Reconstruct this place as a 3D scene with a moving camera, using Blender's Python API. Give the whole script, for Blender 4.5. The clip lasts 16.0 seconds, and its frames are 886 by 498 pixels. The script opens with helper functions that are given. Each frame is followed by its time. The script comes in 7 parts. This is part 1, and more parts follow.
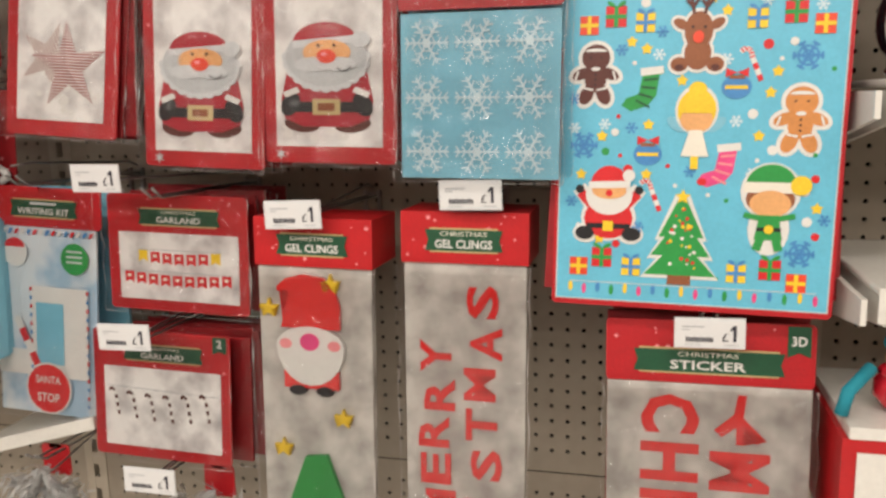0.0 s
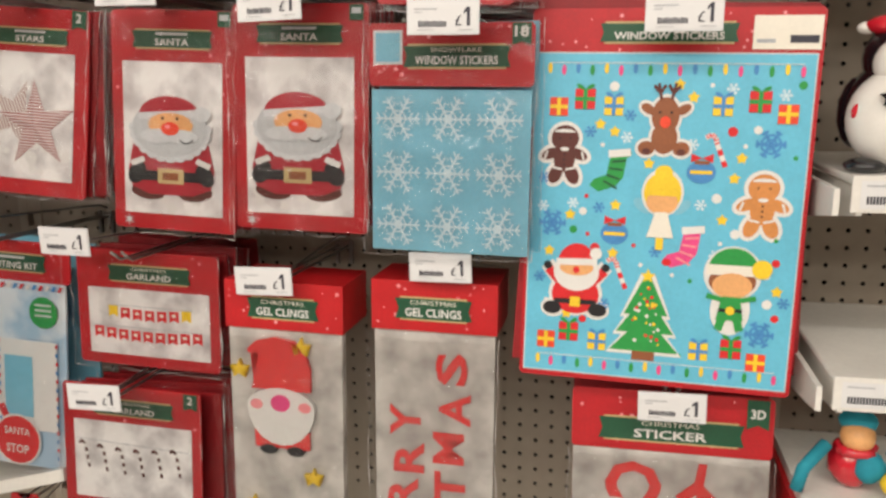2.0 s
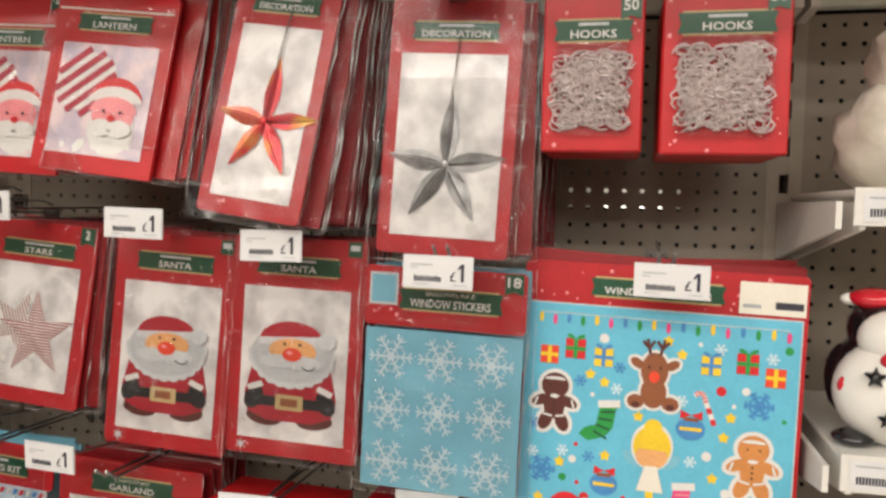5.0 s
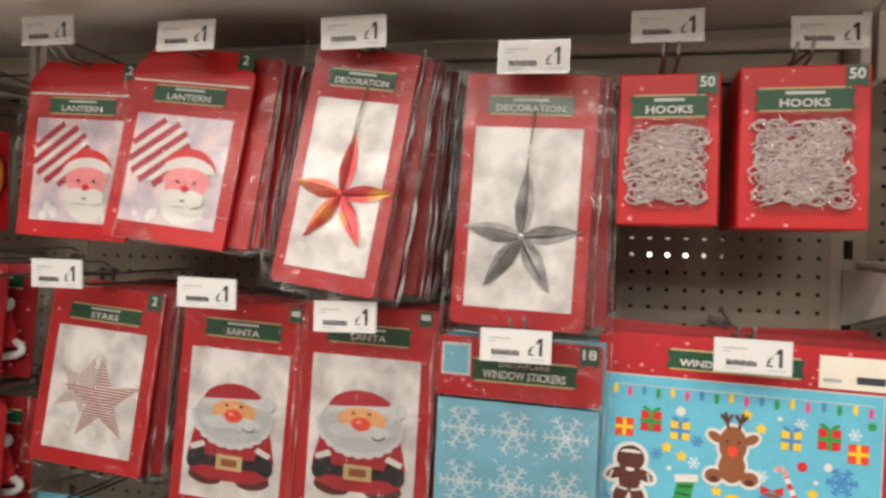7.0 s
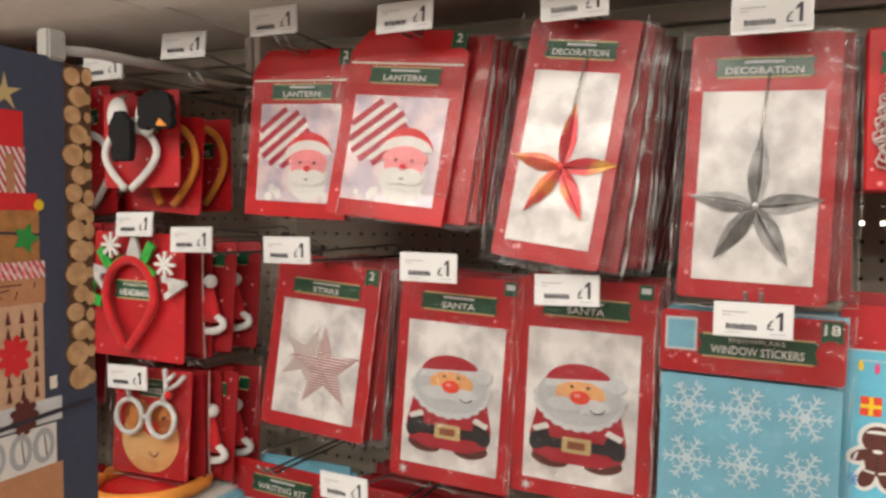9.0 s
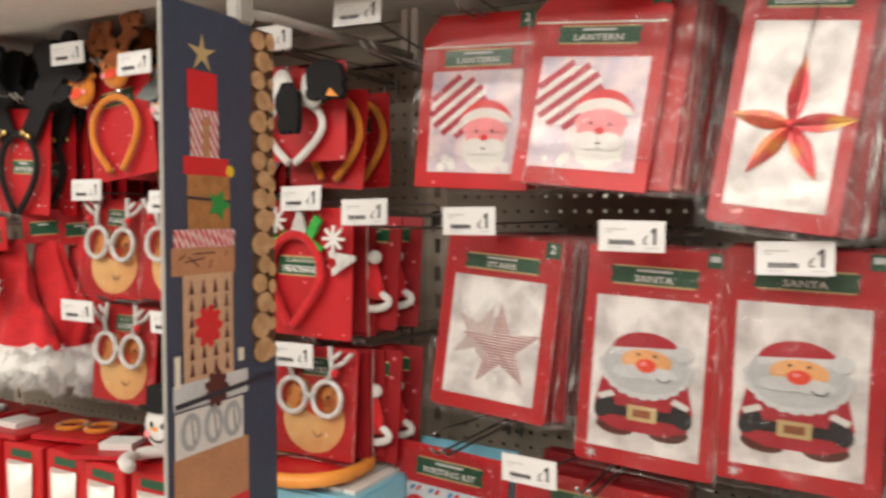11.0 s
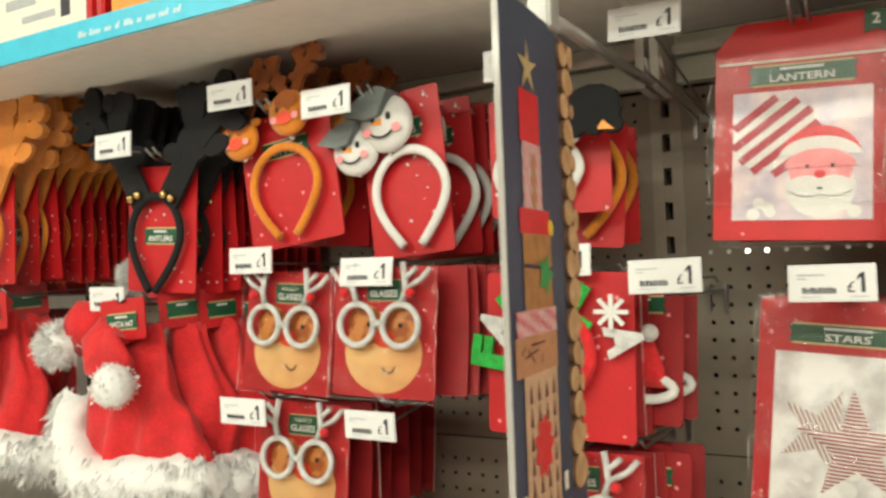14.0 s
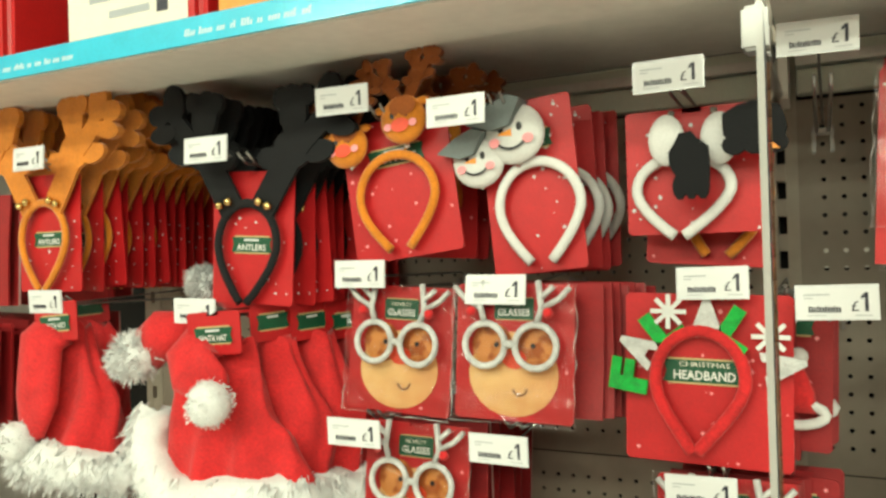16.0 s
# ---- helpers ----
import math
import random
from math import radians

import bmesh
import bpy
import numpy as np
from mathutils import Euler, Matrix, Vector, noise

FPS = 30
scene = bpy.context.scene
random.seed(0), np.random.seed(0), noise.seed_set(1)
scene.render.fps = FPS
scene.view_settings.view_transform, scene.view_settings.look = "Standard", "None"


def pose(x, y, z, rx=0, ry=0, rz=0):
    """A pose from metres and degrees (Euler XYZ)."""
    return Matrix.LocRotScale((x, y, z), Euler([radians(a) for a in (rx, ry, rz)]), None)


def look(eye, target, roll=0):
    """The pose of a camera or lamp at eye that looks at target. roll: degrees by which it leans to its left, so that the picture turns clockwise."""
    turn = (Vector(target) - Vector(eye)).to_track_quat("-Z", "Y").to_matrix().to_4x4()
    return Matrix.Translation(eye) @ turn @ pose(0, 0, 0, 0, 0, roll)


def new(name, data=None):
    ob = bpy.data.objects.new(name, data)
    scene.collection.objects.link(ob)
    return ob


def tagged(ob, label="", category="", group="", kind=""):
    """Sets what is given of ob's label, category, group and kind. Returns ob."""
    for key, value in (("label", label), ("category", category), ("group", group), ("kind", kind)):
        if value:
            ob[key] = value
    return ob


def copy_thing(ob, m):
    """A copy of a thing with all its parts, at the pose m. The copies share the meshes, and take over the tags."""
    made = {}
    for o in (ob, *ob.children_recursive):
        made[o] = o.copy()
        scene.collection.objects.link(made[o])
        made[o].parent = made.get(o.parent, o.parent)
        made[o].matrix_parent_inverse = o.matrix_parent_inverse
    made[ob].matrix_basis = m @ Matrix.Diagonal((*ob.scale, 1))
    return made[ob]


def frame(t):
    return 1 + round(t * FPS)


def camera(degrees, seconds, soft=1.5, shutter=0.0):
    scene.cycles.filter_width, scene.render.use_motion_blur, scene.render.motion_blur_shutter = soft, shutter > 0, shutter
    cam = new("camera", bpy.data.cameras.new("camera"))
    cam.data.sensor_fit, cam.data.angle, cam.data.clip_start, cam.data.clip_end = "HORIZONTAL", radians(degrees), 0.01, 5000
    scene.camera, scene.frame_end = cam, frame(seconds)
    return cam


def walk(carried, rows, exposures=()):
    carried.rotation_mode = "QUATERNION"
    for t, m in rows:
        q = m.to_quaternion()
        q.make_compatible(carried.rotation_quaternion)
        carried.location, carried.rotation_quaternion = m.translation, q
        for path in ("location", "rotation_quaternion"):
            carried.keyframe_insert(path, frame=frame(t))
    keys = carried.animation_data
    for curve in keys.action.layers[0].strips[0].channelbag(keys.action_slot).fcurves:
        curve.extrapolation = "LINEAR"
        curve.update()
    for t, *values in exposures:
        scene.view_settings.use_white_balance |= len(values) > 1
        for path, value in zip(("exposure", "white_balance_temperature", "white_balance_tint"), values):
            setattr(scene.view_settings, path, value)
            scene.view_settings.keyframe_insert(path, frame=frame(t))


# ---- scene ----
cam = camera(59.1, 16.0, soft=2.7, shutter=0.5)
# seconds, x, y, z, yaw, pitch, roll
PATH = [
    (0, 0.0101, 0.0049, 1.3615, 14.17, -10.45, 1.67),
    (0.5, 0.0040, 0.0107, 1.3928, 12.61, -11.27, 1.51),
    (1, 0.0068, 0.0113, 1.4092, 12.12, -11.44, 1.18),
    (1.5, 0.0141, 0.0153, 1.4431, 12.33, -11.70, 0.97),
    (2, 0.0165, 0.0173, 1.4737, 12.48, -11.91, 0.88),
    (2.5, 0.0110, 0.0171, 1.5026, 12.03, -11.15, 0.06),
    (3, 0.0055, 0.0185, 1.5322, 11.62, -9.22, -0.45),
    (3.5, 0.0160, 0.0222, 1.5633, 11.94, -6.93, -0.95),
    (4, 0.0216, 0.0242, 1.5980, 11.95, -6.15, -1.25),
    (4.2, 0.0331, 0.0335, 1.6037, 12.71, -5.60, -1.23),
    (6.3, -0.0196, 0.0159, 1.6492, 12.66, -0.95, -1.31),
    (6.5, -0.0290, 0.0146, 1.6541, 12.60, -0.82, -1.28),
    (7, -0.0496, 0.0101, 1.6613, 13.54, -0.75, -1.29),
    (7.5, -0.0675, 0.0042, 1.6610, 16.77, -1.05, -1.07),
    (8, -0.0862, -0.0014, 1.6636, 19.22, -1.79, -0.86),
    (8.5, -0.1098, -0.0088, 1.6580, 22.31, -2.22, -0.56),
    (8.7, -0.1190, -0.0120, 1.6584, 23.27, -2.50, -0.36),
    (10.8, -0.2785, -0.0480, 1.6165, 27.17, -2.52, -0.10),
    (11, -0.3039, -0.0443, 1.6133, 28.77, -2.49, -0.04),
    (11.5, -0.3829, -0.0240, 1.6067, 31.92, -1.73, -0.02),
    (12, -0.4544, -0.0046, 1.6105, 33.44, -0.99, 0.34),
    (12.5, -0.5362, 0.0082, 1.6203, 33.17, -0.96, 1.14),
    (13, -0.5876, 0.0160, 1.6344, 32.92, -0.93, 1.68),
    (13.5, -0.6569, 0.0181, 1.6313, 31.26, 0.51, 1.85),
    (14, -0.7361, 0.0117, 1.6293, 28.62, 1.75, 2.07),
    (14.5, -0.8248, -0.0101, 1.6585, 27.36, 1.47, 2.21),
    (15, -0.8775, -0.0265, 1.6672, 26.28, 1.04, 2.30),
    (15.5, -0.9105, -0.0318, 1.6602, 26.57, 1.32, 1.72),
    (16, -0.9427, -0.0461, 1.6750, 25.89, 0.66, 1.58),
]
walk(cam, [(t, pose(x, y, z, 90 + pitch, roll, yaw)) for t, x, y, z, yaw, pitch, roll in PATH],
     exposures=[(0, -0.52, 6650, 11), (4, -0.55, 6550, 10), (7, -0.57, 6600, 10), (11, -0.42, 6700, 10), (13.5, -0.26, 6800, 1), (16, -0.14, 6850, -14)])

# ---- light ----

world = bpy.data.worlds.new("world")
scene.world = world
world.use_nodes = True
world.node_tree.nodes["Background"].inputs[0].default_value = (0.9, 0.95, 1.0, 1)
world.node_tree.nodes["Background"].inputs[1].default_value = 0.05


def area(name, x, y, z, sx, sy, watts, col, target):
    d = bpy.data.lights.new(name, "AREA")
    d.shape, d.size, d.size_y, d.energy, d.color = "RECTANGLE", sx, sy, watts, col
    ob = new(name, d)
    ob.matrix_world = look((x, y, z), target)
    return ob


# fluorescent rows under the shop ceiling, along the aisle
WARM = (1.0, 0.94, 0.86)
area("light_row_near", -0.7, -0.95, 3.05, 6.0, 0.18, 105, WARM, (-0.7, -0.7, 0))
area("light_row_far", -0.7, -2.3, 3.05, 6.0, 0.18, 115, WARM, (-0.7, -1.4, 0))

area("light_row_back", -0.7, -3.55, 3.05, 6.0, 0.18, 95, WARM, (-0.7, -2.0, 0))

# ---- materials ----
MATS = {}


def mat(name, col, rough=0.5, metal=0.0, vary=0.12, scale=30.0, bump=0.0, coat=0.0, sheen=0.0, bscale=0.0):
    """A painted, printed or cast surface: colour with blotches at two scales, fine relief."""
    if name in MATS:
        return MATS[name]
    m = bpy.data.materials.new(name)
    m.use_nodes = True
    nt = m.node_tree
    b = nt.nodes["Principled BSDF"]
    b.inputs["Roughness"].default_value = rough
    b.inputs["Metallic"].default_value = metal
    b.inputs["Coat Weight"].default_value = coat
    b.inputs["Coat Roughness"].default_value = 0.12
    b.inputs["Sheen Weight"].default_value = sheen
    tc = nt.nodes.new("ShaderNodeTexCoord")
    n1 = nt.nodes.new("ShaderNodeTexNoise")
    n1.inputs["Scale"].default_value, n1.inputs["Detail"].default_value = scale, 6
    n2 = nt.nodes.new("ShaderNodeTexNoise")
    n2.inputs["Scale"].default_value, n2.inputs["Detail"].default_value = scale * 9, 3
    nt.links.new(tc.outputs["Object"], n1.inputs["Vector"])
    nt.links.new(tc.outputs["Object"], n2.inputs["Vector"])
    add = nt.nodes.new("ShaderNodeMath")
    add.operation = "ADD"
    nt.links.new(n1.outputs["Fac"], add.inputs[0])
    nt.links.new(n2.outputs["Fac"], add.inputs[1])
    ramp = nt.nodes.new("ShaderNodeMapRange")
    ramp.inputs[1].default_value, ramp.inputs[2].default_value = 0.7, 1.3
    ramp.inputs[3].default_value, ramp.inputs[4].default_value = 1 - vary, 1 + vary * 0.6
    nt.links.new(add.outputs[0], ramp.inputs[0])
    hsv = nt.nodes.new("ShaderNodeHueSaturation")
    hsv.inputs["Color"].default_value = (*col, 1)
    nt.links.new(ramp.outputs[0], hsv.inputs["Value"])
    nt.links.new(hsv.outputs[0], b.inputs["Base Color"])
    if bump:
        bp = nt.nodes.new("ShaderNodeBump")
        bp.inputs["Strength"].default_value, bp.inputs["Distance"].default_value = bump, 0.002
        src = n2.outputs["Fac"]
        if bscale:
            n3 = nt.nodes.new("ShaderNodeTexNoise")
            n3.inputs["Scale"].default_value = bscale
            nt.links.new(tc.outputs["Object"], n3.inputs["Vector"])
            src = n3.outputs["Fac"]
        nt.links.new(src, bp.inputs["Height"])
        nt.links.new(bp.outputs[0], b.inputs["Normal"])
    MATS[name] = m
    return m


def two_tone(name, a, b2, scale, rough=0.5, metal=0.0, lo=0.45, hi=0.55, coat=0.0, stripes=None, bump=0.0):
    """Two colours mixed by noise, or by slanted bands where stripes gives a turn in degrees."""
    if name in MATS:
        return MATS[name]
    m = bpy.data.materials.new(name)
    m.use_nodes = True
    nt = m.node_tree
    p = nt.nodes["Principled BSDF"]
    p.inputs["Roughness"].default_value, p.inputs["Metallic"].default_value = rough, metal
    p.inputs["Coat Weight"].default_value = coat
    tc = nt.nodes.new("ShaderNodeTexCoord")
    if stripes is None:
        tex = nt.nodes.new("ShaderNodeTexNoise")
        tex.inputs["Detail"].default_value = 4
        nt.links.new(tc.outputs["Object"], tex.inputs["Vector"])
    else:
        mp = nt.nodes.new("ShaderNodeMapping")
        mp.inputs["Rotation"].default_value = (0, radians(stripes), 0)
        nt.links.new(tc.outputs["Object"], mp.inputs["Vector"])
        tex = nt.nodes.new("ShaderNodeTexWave")
        nt.links.new(mp.outputs[0], tex.inputs["Vector"])
    tex.inputs["Scale"].default_value = scale
    r = nt.nodes.new("ShaderNodeValToRGB")
    r.color_ramp.elements[0].position, r.color_ramp.elements[1].position = lo, hi
    r.color_ramp.elements[0].color, r.color_ramp.elements[1].color = (*a, 1), (*b2, 1)
    nt.links.new(tex.outputs["Fac"], r.inputs[0])
    nt.links.new(r.outputs[0], p.inputs["Base Color"])
    if bump:
        bp = nt.nodes.new("ShaderNodeBump")
        bp.inputs["Strength"].default_value, bp.inputs["Distance"].default_value = bump, 0.002
        nt.links.new(tex.outputs["Fac"], bp.inputs["Height"])
        nt.links.new(bp.outputs[0], p.inputs["Normal"])
    MATS[name] = m
    return m


def film_mat():
    m = bpy.data.materials.new("clear_film")
    m.use_nodes = True
    nt = m.node_tree
    nt.nodes.remove(nt.nodes["Principled BSDF"])
    tr = nt.nodes.new("ShaderNodeBsdfTransparent")
    tr.inputs[0].default_value = (0.96, 0.96, 0.96, 1)
    gl = nt.nodes.new("ShaderNodeBsdfGlossy")
    gl.inputs["Roughness"].default_value = 0.07
    fr = nt.nodes.new("ShaderNodeFresnel")
    fr.inputs["IOR"].default_value = 1.55
    sc = nt.nodes.new("ShaderNodeMath")
    sc.operation, sc.inputs[1].default_value = "MULTIPLY", 0.65
    mx = nt.nodes.new("ShaderNodeMixShader")
    nt.links.new(fr.outputs[0], sc.inputs[0])
    nt.links.new(sc.outputs[0], mx.inputs[0])
    nt.links.new(tr.outputs[0], mx.inputs[1])
    nt.links.new(gl.outputs[0], mx.inputs[2])
    nt.links.new(mx.outputs[0], nt.nodes["Material Output"].inputs[0])
    tc = nt.nodes.new("ShaderNodeTexCoord")
    nz = nt.nodes.new("ShaderNodeTexNoise")
    nz.inputs["Scale"].default_value, nz.inputs["Detail"].default_value, nz.inputs["Distortion"].default_value = 20, 2, 1.6
    bp = nt.nodes.new("ShaderNodeBump")
    bp.inputs["Strength"].default_value, bp.inputs["Distance"].default_value = 0.9, 0.014
    nt.links.new(tc.outputs["Object"], nz.inputs["Vector"])
    nt.links.new(nz.outputs["Fac"], bp.inputs["Height"])
    nt.links.new(bp.outputs[0], gl.inputs["Normal"])
    return m


def glow_mat(name, col, power):
    m = bpy.data.materials.new(name)
    m.use_nodes = True
    p = m.node_tree.nodes["Principled BSDF"]
    p.inputs["Base Color"].default_value = (*col, 1)
    p.inputs["Emission Color"].default_value = (*col, 1)
    p.inputs["Emission Strength"].default_value = power
    return m


FILM = film_mat()
# folded seams of clear bags; pale colour draws the glints along their creases
SEAM = mat("bag_seam_glint", (0.7, 0.66, 0.65), 0.12, vary=0.3, scale=60, coat=0.8)
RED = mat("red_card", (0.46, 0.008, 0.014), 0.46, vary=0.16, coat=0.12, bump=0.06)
# red_card made darker: the shade among packs hanging behind is in the colour
RED2 = mat("red_card_shaded", (0.28, 0.006, 0.01), 0.55, vary=0.2, coat=0.06, bump=0.06)
BOXRED = mat("red_box_card", (0.5, 0.008, 0.012), 0.45, coat=0.1, vary=0.14)
PALE = mat("card_edge_pale", (0.62, 0.42, 0.4), 0.5, vary=0.2)
GREEN = mat("green_banner_print", (0.006, 0.075, 0.032), 0.45, coat=0.3)
GOLD = mat("gold_line_print", (0.55, 0.42, 0.2), 0.4, vary=0.1)
CREAM = mat("cream_print", (0.78, 0.74, 0.64), 0.5, vary=0.05)
WHITE = mat("white_print", (0.72, 0.71, 0.68), 0.5, vary=0.05)
SOFT = two_tone("misty_white_print", (0.42, 0.4, 0.4), (0.84, 0.83, 0.81), 20, 0.35, lo=0.3, hi=0.58, coat=0.3)
PINKMIST = two_tone("misty_pink_print", (0.4, 0.37, 0.5), (0.78, 0.64, 0.64), 22, 0.35, lo=0.3, hi=0.6, coat=0.3)
BLACK = mat("black_print", (0.012, 0.012, 0.014), 0.45)
SKIN = mat("peach_print", (0.78, 0.4, 0.16), 0.45)
PINK = mat("pink_print", (0.85, 0.3, 0.32), 0.45)
NOSE = mat("nose_red_print", (0.78, 0.07, 0.03), 0.4)
PRED = mat("bright_red_print", (0.66, 0.02, 0.025), 0.42)
SRED = mat("deep_red_print", (0.4, 0.016, 0.03), 0.45)
LENS = two_tone("amber_lens_print", (0.35, 0.09, 0.02), (0.62, 0.25, 0.07), 40, 0.3, coat=0.4)
FACE = two_tone("warm_face_print", (0.66, 0.32, 0.12), (0.78, 0.5, 0.22), 14, 0.4, lo=0.35, hi=0.65, coat=0.3)
MGREY = mat("mid_grey_print", (0.5, 0.52, 0.53), 0.5)
TAN = mat("pale_tan_paper", (0.6, 0.38, 0.24), 0.6, vary=0.15)
MISTB = two_tone("misty_blue_print", (0.36, 0.52, 0.66), (0.66, 0.72, 0.76), 9, 0.35, coat=0.3)
GREY = mat("grey_print", (0.4, 0.42, 0.44), 0.5)
LGREY = mat("light_grey_print", (0.6, 0.62, 0.63), 0.5)
SKY = mat("sky_blue_print", (0.13, 0.5, 0.68), 0.4, vary=0.08, coat=0.35)
SKY2 = mat("pale_blue_print", (0.2, 0.5, 0.64), 0.4, vary=0.07, coat=0.4)
FLAKE = mat("flake_white_print", (0.62, 0.75, 0.8), 0.5, vary=0.04)
YELLOW = mat("yellow_print", (0.85, 0.58, 0.03), 0.45)
ORANGE = mat("orange_print", (0.8, 0.3, 0.05), 0.45)
BROWN = mat("brown_print", (0.27, 0.09, 0.035), 0.45)
DBROWN = mat("dark_brown_print", (0.1, 0.025, 0.018), 0.45)
GINGER = mat("ginger_print", (0.62, 0.25, 0.07), 0.45)
PGREEN = mat("leaf_green_print", (0.02, 0.3, 0.06), 0.45)
PBLUE = mat("mid_blue_print", (0.06, 0.25, 0.55), 0.45)
MAGENTA = mat("pink_stocking_print", (0.78, 0.07, 0.25), 0.45)
MAROON = mat("maroon_print", (0.42, 0.025, 0.05), 0.45)
CLING = mat("gel_red", (0.7, 0.02, 0.02), 0.2, coat=0.6)
FROST = two_tone("cloudy_film_bag", (0.3, 0.28, 0.26), (0.6, 0.58, 0.54), 22, 0.22, lo=0.3, hi=0.65, coat=0.5, bump=0.35)
FELTB = mat("brown_felt", (0.3, 0.075, 0.01), 0.95, vary=0.22, bump=0.4, sheen=0.3)
FELTO = mat("orange_felt", (0.6, 0.19, 0.012), 0.95, vary=0.2, bump=0.4, sheen=0.3)
FELTK = mat("black_felt", (0.004, 0.004, 0.005), 0.95, bump=0.4)
FELTW = mat("white_felt", (0.66, 0.65, 0.63), 0.95, vary=0.08, bump=0.4, sheen=0.3)
FELTG = mat("grey_felt", (0.16, 0.18, 0.18), 0.95, bump=0.4)
PLUSH = mat("red_plush", (0.56, 0.012, 0.018), 0.9, vary=0.3, bump=0.5, sheen=0.12, bscale=160)
FUR = mat("white_fur", (0.72, 0.72, 0.71), 0.95, vary=0.1, bump=0.3, sheen=0.4)
GLITW = mat("white_glitter", (0.6, 0.6, 0.59), 0.3, metal=0.15, vary=0.3, scale=90, bump=0.8)
GLITG = mat("green_glitter", (0.02, 0.42, 0.05), 0.35, vary=0.5, scale=90, bump=0.9)
BELL = mat("brass_bell", (0.62, 0.45, 0.18), 0.25, metal=1.0)
STEEL = mat("zinc_wire", (0.32, 0.31, 0.3), 0.32, metal=0.9, vary=0.1)
CHROME = mat("bright_wire", (0.6, 0.58, 0.55), 0.25, metal=0.9)
TICKET = mat("ticket_paper", (0.7, 0.7, 0.7), 0.5, vary=0.02)
HOLDER = mat("ticket_holder_plastic", (0.72, 0.73, 0.74), 0.2, vary=0.03, coat=0.5)
INK = mat("ticket_ink", (0.03, 0.03, 0.045), 0.5)
BOARD = mat("beige_pegboard_paint", (0.31, 0.265, 0.21), 0.5, vary=0.1, scale=4, bump=0.05)
POST = mat("beige_post_paint", (0.4, 0.35, 0.28), 0.45, vary=0.1, scale=5)
# near black: the shade behind the pegboard and posts is put into this colour
DARK = mat("shade_black", (0.012, 0.011, 0.01), 0.9)
SHELFM = mat("shelf_paint", (0.76, 0.73, 0.67), 0.42, vary=0.08, scale=5)
SHELFW = mat("white_shelf_plastic", (0.74, 0.72, 0.67), 0.35, vary=0.07, scale=12, coat=0.2)
STRIPB = mat("blue_shelf_strip", (0.06, 0.5, 0.7), 0.3, coat=0.5)
RAILM = mat("pale_rail_paint", (0.7, 0.74, 0.64), 0.3, vary=0.06, coat=0.4)
NAVY = mat("navy_sign_board", (0.045, 0.06, 0.1), 0.5, vary=0.15, scale=10)
LOGM = two_tone("cut_log_face", (0.42, 0.24, 0.11), (0.6, 0.38, 0.2), 60, 0.7, lo=0.35, hi=0.65)
BARK = mat("bark", (0.12, 0.06, 0.03), 0.9)
KRAFT = mat("kraft_paper", (0.5, 0.24, 0.12), 0.6, vary=0.15)
KRAFT2 = mat("speckled_kraft_paper", (0.42, 0.19, 0.06), 0.6, vary=0.35, scale=80)
ACRYL = mat("clear_arm_plastic", (0.36, 0.35, 0.33), 0.15, vary=0.05, coat=0.6)
CERW = mat("white_ceramic", (0.82, 0.8, 0.75), 0.12, vary=0.03, coat=0.6)
CERK = mat("black_ceramic", (0.01, 0.01, 0.012), 0.12, coat=0.6)
CERR = mat("red_ceramic", (0.6, 0.015, 0.03), 0.12, coat=0.6)
TEAL = mat("teal_cloth", (0.01, 0.25, 0.33), 0.8)
HOOKW = mat("white_hook_plastic", (0.66, 0.55, 0.53), 0.4, vary=0.05)
SILV = two_tone("silver_foil", (0.12, 0.12, 0.12), (0.5, 0.5, 0.5), 30, 0.3, metal=0.6, lo=0.3, hi=0.7)
FOILR = two_tone("red_gold_foil", (0.55, 0.03, 0.04), (0.7, 0.4, 0.06), 16, 0.3, metal=0.3, lo=0.45, hi=0.62)
CANDY = two_tone("candy_stripe_print", (0.5, 0.03, 0.05), (0.74, 0.7, 0.68), 44, 0.5, lo=0.48, hi=0.54, stripes=30)
BAGM = two_tone("blotchy_cream", (0.46, 0.41, 0.33), (0.74, 0.69, 0.6), 18, 0.25, lo=0.3, hi=0.7, coat=0.4)
FLOORM = mat("grey_floor_tile", (0.68, 0.66, 0.62), 0.35, vary=0.1, scale=3)
CEILM = mat("white_ceiling_tile", (0.72, 0.7, 0.66), 0.8, vary=0.05, scale=2)
WALLM = mat("shop_wall_paint", (0.55, 0.5, 0.45), 0.7, vary=0.12, scale=2)
GOODS = two_tone("mixed_red_goods", (0.3, 0.03, 0.03), (0.5, 0.42, 0.36), 5, 0.6)

# ---- builders ----


def ngon(bm, pts, y, idx=0):
    f = bm.faces.new([bm.verts.new((x, y, z)) for x, z in pts])
    f.material_index = idx
    return f


def slab(bm, pts, y0, y1, idx=0):
    """A flat shape in x and z, given its thickness from y0 (front) to y1."""
    a = [bm.verts.new((x, y0, z)) for x, z in pts]
    b = [bm.verts.new((x, y1, z)) for x, z in pts]
    fs = [bm.faces.new(a), bm.faces.new(b[::-1])]
    n = len(pts)
    for i in range(n):
        fs.append(bm.faces.new((a[i], b[i], b[(i + 1) % n], a[(i + 1) % n])))
    for f in fs:
        f.material_index = idx
    return fs


def box(bm, x0, x1, y0, y1, z0, z1, idx=0):
    return slab(bm, [(x0, z0), (x1, z0), (x1, z1), (x0, z1)], y0, y1, idx)


def rect(x0, x1, z0, z1):
    return [(x0, z0), (x1, z0), (x1, z1), (x0, z1)]


